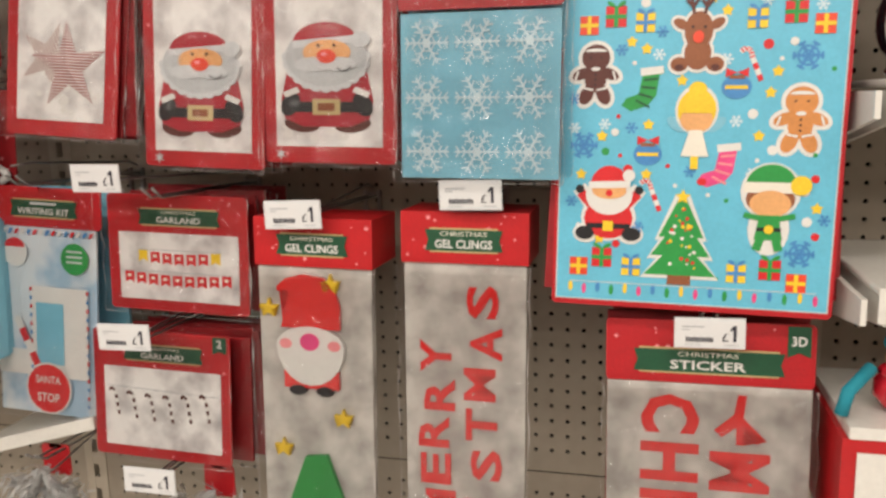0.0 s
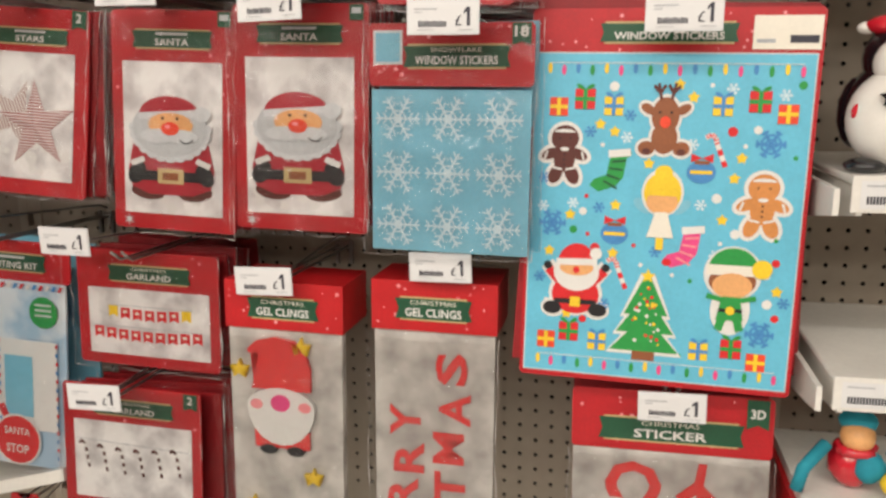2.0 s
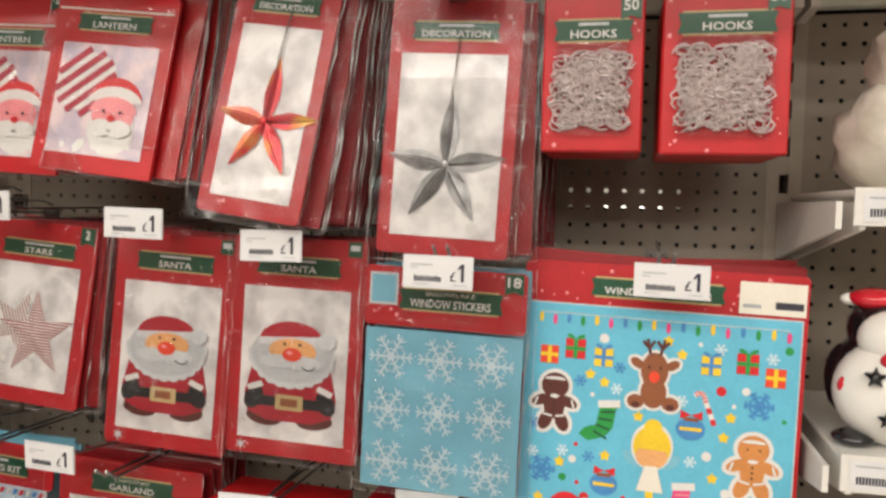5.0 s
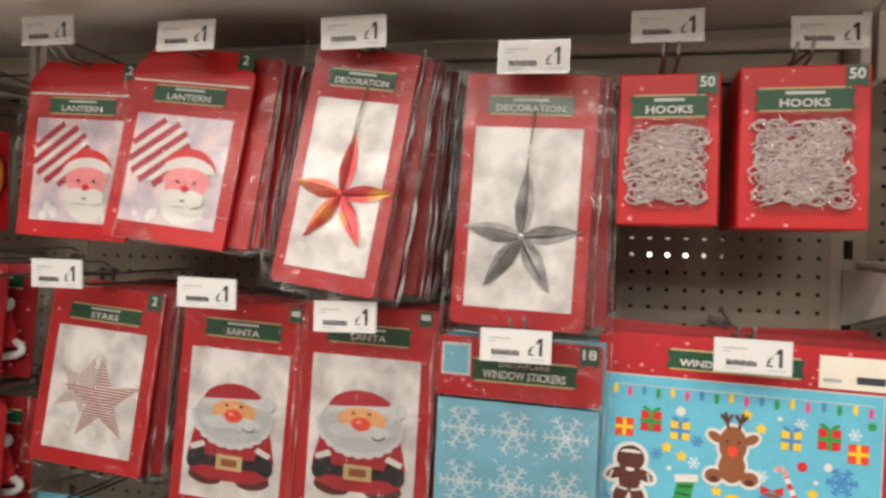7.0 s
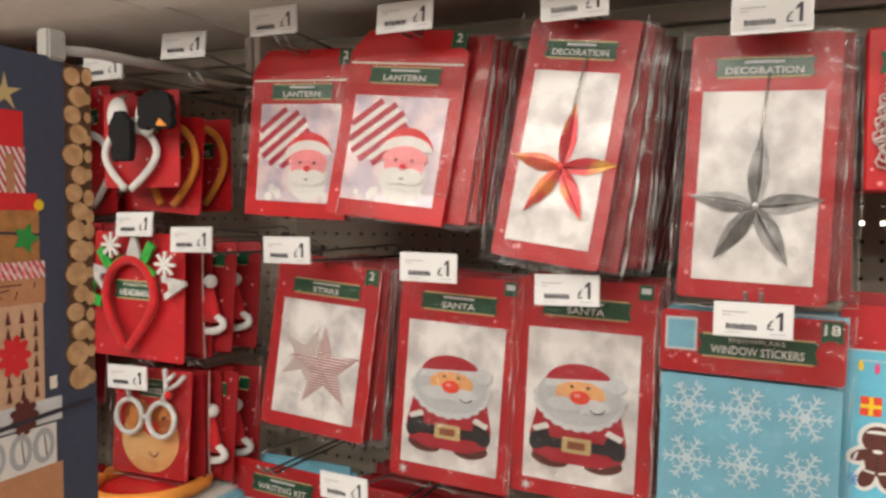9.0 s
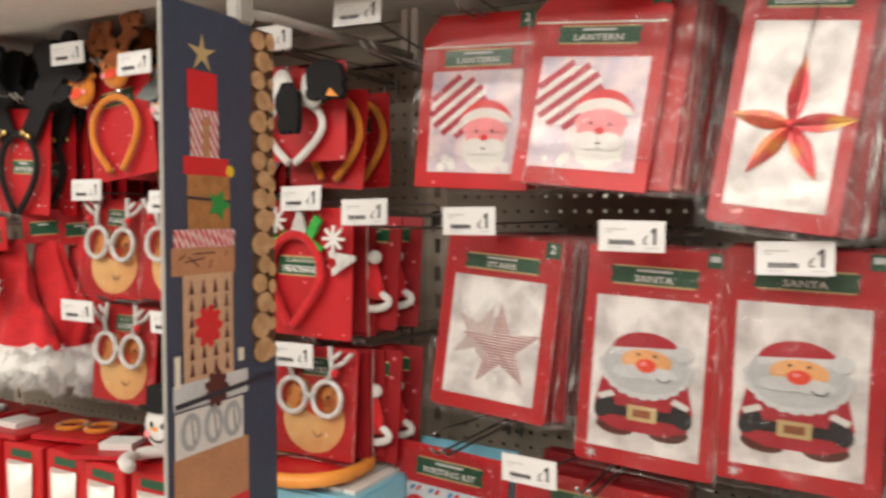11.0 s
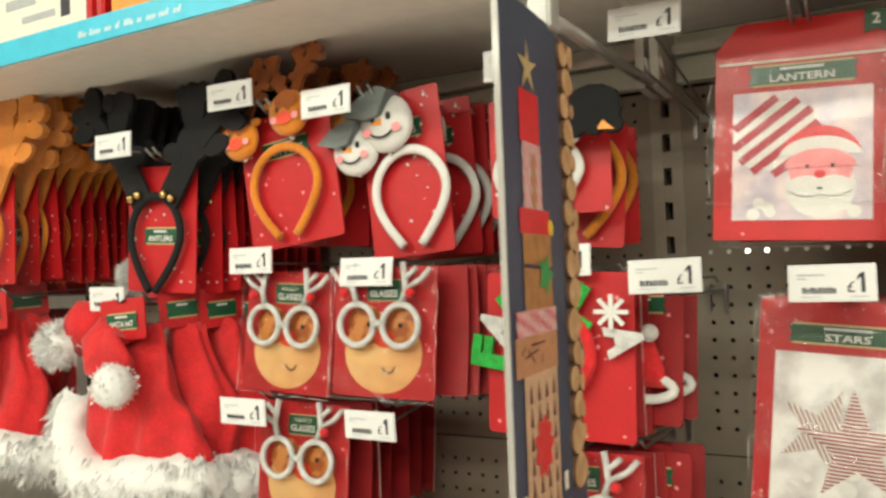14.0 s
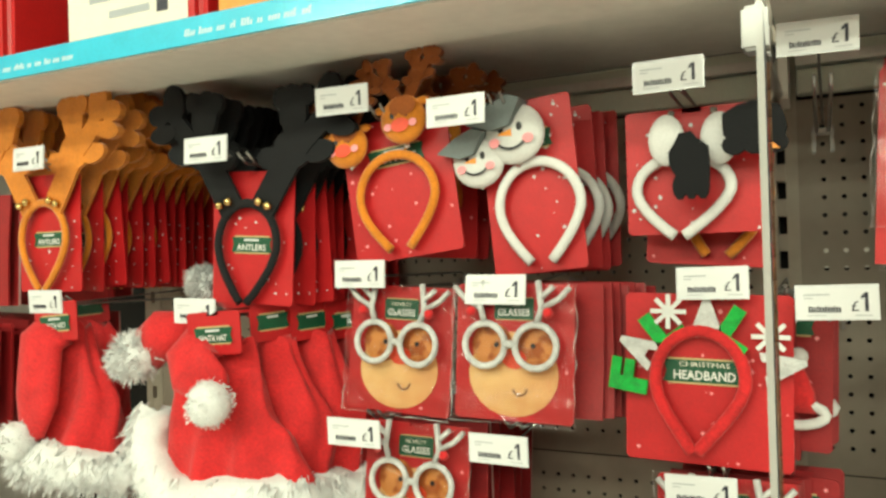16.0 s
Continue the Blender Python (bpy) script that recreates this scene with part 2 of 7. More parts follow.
def oval(cx, cz, rx, rz=None, n=20, a0=0.0, a1=360.0, turn=0.0):
    rz = rx if rz is None else rz
    full = a1 - a0 >= 360
    k = n if full else n + 1
    out = []
    c, s = math.cos(radians(turn)), math.sin(radians(turn))
    for i in range(k):
        a = radians(a0 + (a1 - a0) * i / n)
        px, pz = rx * math.cos(a), rz * math.sin(a)
        out.append((cx + px * c - pz * s, cz + px * s + pz * c))
    return out


def star(cx, cz, r, inner=0.4, n=5, turn=90.0):
    return [(cx + (r if i % 2 == 0 else r * inner) * math.cos(radians(turn + 180 * i / n)),
             cz + (r if i % 2 == 0 else r * inner) * math.sin(radians(turn + 180 * i / n))) for i in range(2 * n)]


def stroke(p, q, w):
    dx, dz = q[0] - p[0], q[1] - p[1]
    d = math.hypot(dx, dz) or 1
    nx, nz = -dz / d * w / 2, dx / d * w / 2
    return [(p[0] - nx, p[1] - nz), (q[0] - nx, q[1] - nz), (q[0] + nx, q[1] + nz), (p[0] + nx, p[1] + nz)]


def link(name, bm, mats, parent=None, label="", smooth=False):
    me = bpy.data.meshes.new(name)
    bm.to_mesh(me)
    bm.free()
    for m in (mats if isinstance(mats, (list, tuple)) else [mats]):
        me.materials.append(m)
    if smooth:
        me.polygons.foreach_set("use_smooth", [True] * len(me.polygons))
    ob = new(name, me)
    if parent is not None:
        ob.parent = parent
    if label:
        tagged(ob, label)
    return ob


def part(name, bm, mats, parent, label="", smooth=False):
    return link(name, bm, mats, parent, label, smooth)


def thing(name, label, category, m, group="", kind=""):
    ob = new(name)
    ob.empty_display_size = 0.02
    ob.matrix_world = m
    return tagged(ob, label, category, group, kind)


class Art:
    """Printed shapes on the face of a card, each a little proud of the one under it."""

    def __init__(self):
        self.bm, self.mats, self.n = bmesh.new(), [], 0

    def add(self, m, pts, layer=1):
        if m not in self.mats:
            self.mats.append(m)
        self.n += 1
        f = ngon(self.bm, pts, -0.0006 * layer - 0.000002 * self.n, self.mats.index(m))
        f.normal_update()
        if f.normal.y > 0:
            f.normal_flip()
        return self

    def mark(self):
        return len(self.bm.verts)

    def resize(self, start, cx, cz, sx, sz, dx=0.0, dz=0.0):
        """Shapes added since the mark, made larger or smaller about a centre."""
        for v in list(self.bm.verts)[start:]:
            v.co.x, v.co.z = cx + (v.co.x - cx) * sx + dx, cz + (v.co.z - cz) * sz + dz

    def done(self, name, parent, label="", y=0.0):
        bmesh.ops.triangulate(self.bm, faces=self.bm.faces[:])
        if y:
            bmesh.ops.translate(self.bm, verts=self.bm.verts[:], vec=(0, y, 0))
        return part(name, self.bm, self.mats, parent, label)


TEXTS = {}


def text_mesh(body, bold):
    if (body, bold) not in TEXTS:
        cu = bpy.data.curves.new("text", "FONT")
        cu.body, cu.align_x, cu.align_y, cu.size, cu.resolution_u = body, "CENTER", "CENTER", 1.0, 2
        cu.offset = bold
        ob = bpy.data.objects.new("text", cu)
        scene.collection.objects.link(ob)
        me = bpy.data.meshes.new_from_object(ob.evaluated_get(bpy.context.evaluated_depsgraph_get()))
        co = np.array([v.co[:] for v in me.vertices])
        TEXTS[(body, bold)] = (co, [p.vertices[:] for p in me.polygons])
        bpy.data.objects.remove(ob)
    return TEXTS[(body, bold)]


def words(body, m, cx, cz, width, height, parent, y=-0.0025, bold=0.02, name="lettering", turn=0.0, lift=0.0):
    """Lettering fitted into a box of that width and height on the card's face."""
    co, polys = text_mesh(body, bold)
    lo, hi = co[:, :2].min(0), co[:, :2].max(0)
    q = (co[:, :2] - (lo + hi) / 2) / (hi - lo) * (width, height)
    c, s = math.cos(radians(turn)), math.sin(radians(turn))
    verts = [(cx + a * c - b * s, y, cz + a * s + b * c) for a, b in q]
    me = bpy.data.meshes.new(name)
    me.from_pydata(verts, [], polys)
    me.materials.append(m)
    if me.polygons and sum(p.normal.y * p.area for p in me.polygons) > 0:
        me.flip_normals()
    ob = new(name, me)
    ob.parent = parent
    return ob


def tube(bm, pts, r, n=8, idx=0, closed=False, squash=1.0):
    pts = [Vector(p) for p in pts]
    rings = []
    k = len(pts)
    up = Vector((0, 1, 0.013))
    for i, p in enumerate(pts):
        a, b = pts[(i - 1) % k if closed else max(i - 1, 0)], pts[(i + 1) % k if closed else min(i + 1, k - 1)]
        d = (b - a).normalized()
        u = d.cross(up)
        if u.length < 1e-3:
            u = d.cross(Vector((1, 0, 0)))
        u.normalize()
        w = d.cross(u)
        rr = r[i] if isinstance(r, (list, tuple)) else r
        rings.append([bm.verts.new(p + rr * (math.cos(2 * math.pi * j / n) * u + squash * math.sin(2 * math.pi * j / n) * w)) for j in range(n)])
    for i in range(k if closed else k - 1):
        A, B = rings[i], rings[(i + 1) % k]
        for j in range(n):
            f = bm.faces.new((A[j], A[(j + 1) % n], B[(j + 1) % n], B[j]))
            f.smooth, f.material_index = True, idx
    if not closed:
        bm.faces.new(rings[0][::-1]).material_index = idx
        bm.faces.new(rings[-1]).material_index = idx


def ball(bm, c, r, idx=0, seg=14, rng=9, sz=1.0, sy=1.0, wob=0.0):
    before = set(bm.faces)
    res = bmesh.ops.create_uvsphere(bm, u_segments=seg, v_segments=rng, radius=1)
    for v in res["verts"]:
        k = 1 + wob * noise.noise(v.co * 2.2 + Vector(c) * 9)
        v.co = Vector((c[0] + v.co.x * r * k, c[1] + v.co.y * r * sy * k, c[2] + v.co.z * r * sz * k))
    for f in bm.faces:
        if f not in before:
            f.material_index, f.smooth = idx, True


def fur_spikes(bm, base, count, length, rnd, drop=0.5):
    """Tufts of fur: thin spikes standing out of the given (place, direction) pairs."""
    for _ in range(count):
        p, d = rnd.choice(base)
        d = (d + Vector((rnd.uniform(-.6, .6), rnd.uniform(-.6, .6), rnd.uniform(-.6, .4) - drop))).normalized()
        side = d.cross(Vector((rnd.random(), rnd.random(), rnd.random()))).normalized() * rnd.uniform(0.0012, 0.0026)
        p = p + Vector((rnd.uniform(-.006, .006), rnd.uniform(-.004, .004), rnd.uniform(-.006, .006)))
        tip = p + d * length * rnd.uniform(0.5, 1.1)
        mid = p + d * length * 0.5 + side * 0.6
        a, b, c2, e = bm.verts.new(p - side), bm.verts.new(p + side), bm.verts.new(mid), bm.verts.new(tip)
        bm.faces.new((a, b, c2))
        bm.faces.new((a, c2, e))


def seam(bm, x, y, z0, z1, shift, idx=0):
    """The folded, slightly wavy edge of a clear bag, down both sides and along the foot."""
    for d in (-1, 1):
        pts = [(d * x + 0.004 * noise.noise(Vector((k * 0.5, d, shift))), -y - 0.002 * noise.noise(Vector((k * 0.9, d, shift + 3))), z0 + (z1 - z0) * k / 16) for k in range(17)]
        tube(bm, pts, [0.00008 + 0.0011 * max(0.0, noise.noise(Vector((k * 1.3, d, shift + 7)))) for k in range(17)], 5, idx)
    pts = [(-x + 2 * x * k / 12, -y - 0.002 * noise.noise(Vector((k * 0.9, 4, shift))), z1 + 0.002 * noise.noise(Vector((k * 0.8, 5, shift)))) for k in range(13)]
    tube(bm, pts, [0.00008 + 0.0009 * max(0.0, noise.noise(Vector((k * 1.2, 6, shift)))) for k in range(13)], 5, idx)


def film(parent, w, h, rnd, over=0.004, lift=0.004, z_top=0.004):
    """The clear bag over a pack's face, loosely wrinkled."""
    bm = bmesh.new()
    nx, nz = 14, 20
    g = []
    for i in range(nx + 1):
        col = []
        for k in range(nz + 1):
            u, v = 2 * i / nx - 1, 2 * k / nz - 1
            edge = max(abs(u), abs(v)) ** 5
            yy = -lift - 0.004 * noise.noise(Vector((i * 0.6, k * 0.36, rnd.seed_shift))) - edge * 0.0035 * noise.noise(Vector((i * 1.9, k * 1.9, rnd.seed_shift + 5))) - edge * 0.001
            col.append(bm.verts.new((u * (w / 2 + over) + 0.002 * edge * noise.noise(Vector((k * 0.8, u * 3, rnd.seed_shift))), yy, z_top - (h + over + z_top) * k / nz)))
        g.append(col)
    for i in range(nx):
        for k in range(nz):
            bm.faces.new((g[i][k], g[i][k + 1], g[i + 1][k + 1], g[i + 1][k])).smooth = True
    bag = part("clear_bag", bm, FILM, parent, "clear crinkled plastic bag", True)
    bm = bmesh.new()
    seam(bm, w / 2 + over, lift + 0.001, z_top, -h - over, rnd.seed_shift)
    part("bag_seam", bm, SEAM, bag, "folded bag seam with its glints drawn as pale streaks", True)
    return bag


class Rnd(random.Random):
    seed_shift = 0.0


def rng(i):
    r = Rnd(i)
    r.seed_shift = i * 1.7
    return r


def card(parent, w, h, mats, thick=0.003, name="backing_card", slot=True, bow=0.0):
    """A header card with rounded corners and a hang slot near the top."""
    bm = bmesh.new()
    c = 0.004
    pts = [(-w / 2 + c, -h), (w / 2 - c, -h), (w / 2, -h + c), (w / 2, -c), (w / 2 - c, 0)]
    if slot:
        pts += [(0.011, 0), (0.011, -0.006), (-0.011, -0.006), (-0.011, 0)]
    pts += [(-w / 2 + c, 0), (-w / 2, -c), (-w / 2, -h + c)]
    slab(bm, pts, 0, thick)
    bmesh.ops.triangulate(bm, faces=[f for f in bm.faces if len(f.verts) > 4])
    return part(name, bm, mats, parent)


def flecks(art, w, h0, h1, rnd, n=14, m=None):
    """Small printed snow stars on the red."""
    for _ in range(n):
        x, z = rnd.uniform(-w / 2 + 0.006, w / 2 - 0.006), rnd.uniform(h0, h1)
        art.add(m or PINK, star(x, z, rnd.uniform(0.0012, 0.004), 0.45, 6, rnd.uniform(0, 60)), 1)


def banner(art, parent, cx, cz, w, h, small, big, rnd, m=None):
    art.add(GOLD, rect(cx - w / 2 - 0.001, cx + w / 2 + 0.001, cz - h / 2 - 0.0012, cz + h / 2 + 0.0012), 2)
    e = h * 0.25
    art.add(m or GREEN, [(cx - w / 2 - e, cz - h / 2 + 0.001), (cx + w / 2 + e, cz - h / 2 + 0.001), (cx + w / 2 + e * 0.4, cz), (cx + w / 2 + e, cz + h / 2 - 0.001),
                         (cx - w / 2 - e, cz + h / 2 - 0.001), (cx - w / 2 - e * 0.4, cz)], 3)
    if big:
        words(big, WHITE, cx, cz - h * 0.16, min(w * 0.86, len(big) * h * 0.42), h * 0.38, parent)
    if small == "bars":
        art.add(LGREY, rect(cx - w * 0.22, cx + w * 0.22, cz + h * 0.22, cz + h * 0.36), 4)
    elif small:
        words(small, CREAM, cx, cz + h * 0.29, min(w * 0.7, len(small) * h * 0.26), h * 0.2, parent, bold=0.0)

# ---- the shop round the fixture ----
YB = 1.192          # face of the pegboard
PITCH = 0.0254
BAYS = ((-2.237, -0.993), (-0.993, 0.242), (0.242, 1.48))


def setting(name, bm, m, label, cat):
    return tagged(link(name, bm, m), label, cat, kind="structure")


bm = bmesh.new(); box(bm, -5, 4, -4, 3.2, -0.1, 0); setting("floor", bm, FLOORM, "grey speckled shop floor", "floor")
bm = bmesh.new(); box(bm, -5, 4, -4, 3.2, 3.15, 3.25); setting("ceiling", bm, CEILM, "off-white shop ceiling", "ceiling")
bm = bmesh.new(); box(bm, -5.1, -5, -4, 3.2, 0, 3.15); setting("wall_west", bm, WALLM, "plain beige shop wall", "wall")
bm = bmesh.new(); box(bm, 4, 4.1, -4, 3.2, 0, 3.15); setting("wall_east", bm, WALLM, "plain beige shop wall", "wall")
bm = bmesh.new(); box(bm, -5, 4, -4.1, -4, 0, 3.15); setting("wall_south", bm, WALLM, "plain beige shop wall", "wall")
# added north wall, coloured near black to keep the space behind dark
bm = bmesh.new(); box(bm, -5, 4, 3.2, 3.3, 0, 3.15); setting("wall_north", bm, DARK, "added wall, near black for the shade behind the fixture", "wall")


def pegboard(x0, x1, z0, z1, hx, hz):
    """A sheet with real round holes, one square cell round each hole."""
    verts, faces = [], []
    i0, i1 = math.ceil((x0 - hx) / PITCH + 0.5), math.floor((x1 - hx) / PITCH - 0.5)
    k0, k1 = math.ceil((z0 - hz) / PITCH + 0.5), math.floor((z1 - hz) / PITCH - 0.5)
    r, n, half = 0.0035, 8, PITCH / 2
    for i in range(i0, i1 + 1):
        for k in range(k0, k1 + 1):
            cx, cz, b = hx + i * PITCH, hz + k * PITCH, len(verts)
            for j in range(n):
                a = 2 * math.pi * j / n
                ca, sa = math.cos(a), math.sin(a)
                s = half / max(abs(ca), abs(sa))
                verts += [(cx + r * ca, YB, cz + r * sa), (cx + s * ca, YB, cz + s * sa), (cx + r * ca, YB + 0.004, cz + r * sa)]
            for j in range(n):
                p, q = b + 3 * j, b + 3 * ((j + 1) % n)
                faces += [(p, p + 1, q + 1, q), (p, q, q + 2, p + 2)]
    L, Rr = hx + (i0 - 0.5) * PITCH, hx + (i1 + 0.5) * PITCH
    B, T = hz + (k0 - 0.5) * PITCH, hz + (k1 + 0.5) * PITCH
    for a, b2, c, d in ((x0, L, z0, z1), (Rr, x1, z0, z1), (L, Rr, z0, B), (L, Rr, T, z1)):
        o = len(verts)
        verts += [(a, YB, c), (b2, YB, c), (b2, YB, d), (a, YB, d)]
        faces.append((o, o + 1, o + 2, o + 3))
    me = bpy.data.meshes.new("pegboard")
    me.from_pydata(verts, [], faces)
    me.materials.append(BOARD)
    return new("pegboard", me)


HZ = 1.645
for i, (x0, x1) in enumerate(BAYS):
    hx = (-0.963 - 1.27, -0.963, -0.963 + 1.27 - 0.022)[i]
    for z0, z1 in ((0.15, 0.768), (0.770, 1.352), (1.354, 1.888)):
        tagged(pegboard(x0 + 0.022, x1 - 0.022, z0, z1, hx, HZ), "beige painted metal pegboard panel with round holes", "pegboard", kind="structure")
# near-black sheets that paint the shade seen through the pegboard holes
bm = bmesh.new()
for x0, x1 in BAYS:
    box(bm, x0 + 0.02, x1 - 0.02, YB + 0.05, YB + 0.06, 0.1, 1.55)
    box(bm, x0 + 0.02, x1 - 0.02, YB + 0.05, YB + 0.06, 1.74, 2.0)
setting("back_shade", bm, DARK, "near-black sheet standing for shade inside the shop fixture", "panel")


def upright(x):
    """A slotted post between two bays."""
    up = thing("slotted_post", "beige metal upright with a row of dark slots", "post", Matrix.Translation((x, YB - 0.002, 0)), "posts between bays", "structure")
    bm = bmesh.new()
    z, w = 0.0, 0.0225
    zs = [HZ - 0.0375 + 0.0508 * k for k in range(-30, 9)]
    edges = [0.0] + [e for q in zs if q > 0.02 for e in (q - 0.013, q + 0.013)] + [2.3]
    box(bm, -w, -0.006, 0, 0.03, 0, 2.3)
    box(bm, 0.006, w, 0, 0.03, 0, 2.3)
    for a, b in zip(edges[::2], edges[1::2]):
        box(bm, -0.0058, 0.0058, 0.0003, 0.03, a, b)
    part("post", bm, POST, up)
    # near-black backing that paints the shade inside the slots
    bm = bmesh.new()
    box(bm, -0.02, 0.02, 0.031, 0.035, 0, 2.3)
    part("slot_shade", bm, DARK, up)


for x in (-2.237, -0.993, 0.242, 1.48):
    upright(x)

# added glow for the lit aisle behind, seen only as points through the holes
GLOW = glow_mat("back_aisle_glow", (1, 0.95, 0.85), 5.0)
for x0, x1, z, r in ((-0.02, 0.14, 1.635, 0.014), (-1.06, -0.97, 1.66, 0.006)):
    bm = bmesh.new()
    tube(bm, [(x0, 2.3, z), (x1, 2.3, z)], r, 10)
    tagged(link("glow_tube", bm, GLOW), "added glowing tube standing for the lit aisle behind the pegboard", "lamp")
# made-up bracket, added behind the glowing tubes
bm = bmesh.new()
box(bm, -1.25, 0.2, 2.31, 3.2, 1.62, 1.68)
setting("glow_bracket", bm, SHELFM, "painted bracket added to hold the glowing tubes", "bracket")


def top_shelf(x0, x1):
    s = thing("upper_shelf", "grey painted metal shelf above the hooks", "shelf", Matrix.Translation((x0, YB, 1.95)), "upper shelves", "structure")
    w = x1 - x0
    bm = bmesh.new()
    box(bm, 0.004, w - 0.004, -0.488, -0.335, 0.0, 0.034)
    bmesh.ops.bevel(bm, geom=bm.edges[:], offset=0.003, segments=2, affect="EDGES")
    part("front_channel", bm, SHELFM, s)
    bm = bmesh.new()
    box(bm, 0.004, w - 0.004, -0.334, -0.03, 0.012, 0.034)
    part("shelf_plate", bm, SHELFM, s)
    bm = bmesh.new()
    for sx in (0.004, w - 0.016):
        slab(bm, [(sx, -0.075), (sx + 0.012, -0.075), (sx + 0.012, 0.01), (sx, 0.01)], -0.1, -0.01)
    part("bracket", bm, SHELFM, s)
    bm = bmesh.new()
    box(bm, 0.024, w - 0.024, -0.028, -0.004, -0.058, -0.022)
    box(bm, 0.024, w - 0.024, -0.045, -0.004, -0.02, -0.006)
    box(bm, 0.024, w - 0.024, -0.03, -0.004, -0.005, 0.011)
    bmesh.ops.bevel(bm, geom=bm.edges[:], offset=0.002, segments=1, affect="EDGES")
    part("back_rail", bm, RAILM, s, "pale green-grey painted rail")
    # white lip added to draw the bright line that the rail's edge reflects
    bm = bmesh.new()
    box(bm, 0.024, w - 0.024, -0.052, -0.0455, -0.022, -0.008)
    bmesh.ops.bevel(bm, geom=bm.edges[:], offset=0.002, segments=2, affect="EDGES")
    part("rail_glint_lip", bm, SHELFW, s, "glossy white lip standing for the bright reflection on the rail")
    return s


for x0, x1 in BAYS:
    s = top_shelf(x0, x1)
    st = thing("shelf_edge_strip", "blue glossy printed strip along the shelf edge", "strip", Matrix.Translation((x0, YB - 0.494, 1.964)), "shelf strips")
    bm = bmesh.new()
    box(bm, 0.006, x1 - x0 - 0.006, 0, 0.004, -0.012, 0.022)
    part("strip", bm, STRIPB, st)
    a = Art()
    rr = rng(5)
    for k in range(3):
        x = 0.18 + 0.4 * k
        for wv in range(9):
            ln = rr.uniform(0.012, 0.026)
            for q in range(int(ln / 0.0045)):
                hh = rr.choice((0.006, 0.006, 0.009))
                xx = x + q * 0.0045
                a.add(FLAKE, [(xx, -0.002), (xx + 0.003, -0.002), (xx + 0.0045, -0.002 + hh), (xx + 0.0015, -0.002 + hh)], 1)
            x += ln + 0.004
    a.done("printed_line", st, "white unreadable print")

# goods on the upper shelf
for k, (x, w, h, m, m2) in enumerate(((-2.14, 0.2, 0.2, CREAM, BOXRED), (-1.785, 0.255, 0.16, CREAM, BOXRED), (-1.5, 0.27, 0.2, ORANGE, BOXRED), (-1.2, 0.25, 0.22, ORANGE, ORANGE))):
    b = thing("boxed_goods", "cream and red packed goods on the upper shelf" if m is CREAM else "bright orange packed goods on the upper shelf", "package", Matrix.Translation((x, 0.73, 1.985)), "goods on the upper shelf")
    bm = bmesh.new()
    box(bm, -w / 2, w / 2, 0, 0.25, 0, h)
    bmesh.ops.bevel(bm, geom=bm.edges[:], offset=0.012, segments=3, affect="EDGES")
    part("wrapper", bm, m2, b)
    a = Art()
    a.add(m, rect(-w / 2 + 0.008, w / 2 - 0.022, 0.014, h - 0.01), 1)
    if m is CREAM:
        a.add(GREY, rect(-w * 0.15, w * 0.15, 0.035, 0.045), 2).add(INK, rect(w * 0.2, w * 0.28, 0.03, 0.075), 2).add(GREY, rect(-w * 0.3, -w * 0.02, 0.06, 0.075), 2)
        for q in range(9):
            a.add(LGREY, rect(-w * 0.2 + q * 0.012, -w * 0.2 + q * 0.012 + 0.004, 0.085, 0.11), 2)
    else:
        a.add(YELLOW, rect(-w * 0.3, w * 0.35, 0.05, 0.07), 2)
    a.done("printed_front", b, y=-0.001)

# ---- hooks and tickets ----


def hook(x, z, y_front, double=True, ticket=True, y_ticket=None, zt=None, xt=None, roll=0.0):
    """A wire peg hook in the pegboard and its price ticket on the long wire above."""
    h = thing("peg_hook", "thin zinc wire display hook", "hook", Matrix.Translation((x, YB, z)), "display hooks")
    L = y_front - YB
    bm = bmesh.new()
    for dx in ((-0.008, 0.008) if double else (0,)):
        tube(bm, [(dx, 0.003, 0), (dx, L * 0.5, 0.003), (dx, L + 0.02, 0.006), (dx, L, 0.02)], 0.0021, 6)
    part("prong", bm, STEEL, h)
    bm = bmesh.new()
    box(bm, -0.015, 0.015, -0.005, 0.003, -0.005, 0.005)
    box(bm, -0.014, -0.009, -0.007, 0.006, -0.03, 0.008)
    box(bm, 0.009, 0.014, -0.007, 0.006, -0.03, 0.008)
    part("clip", bm, STEEL, h)
    yt = y_front - 0.012 if y_ticket is None else y_ticket
    zt = z + 0.06 if zt is None else zt
    xt = x if xt is None else xt
    bm = bmesh.new()
    tube(bm, [(0, 0.003, 0.012), (0, -0.02, 0.02), ((xt - x) * 0.8, (yt - YB) * 0.85, zt - z - 0.004), (xt - x, yt - YB + 0.004, zt - z - 0.006)], 0.0017, 6)
    part("ticket_wire", bm, STEEL, h)
    if ticket:
        price_ticket(xt, yt, zt, roll)
    return h


BASE = []


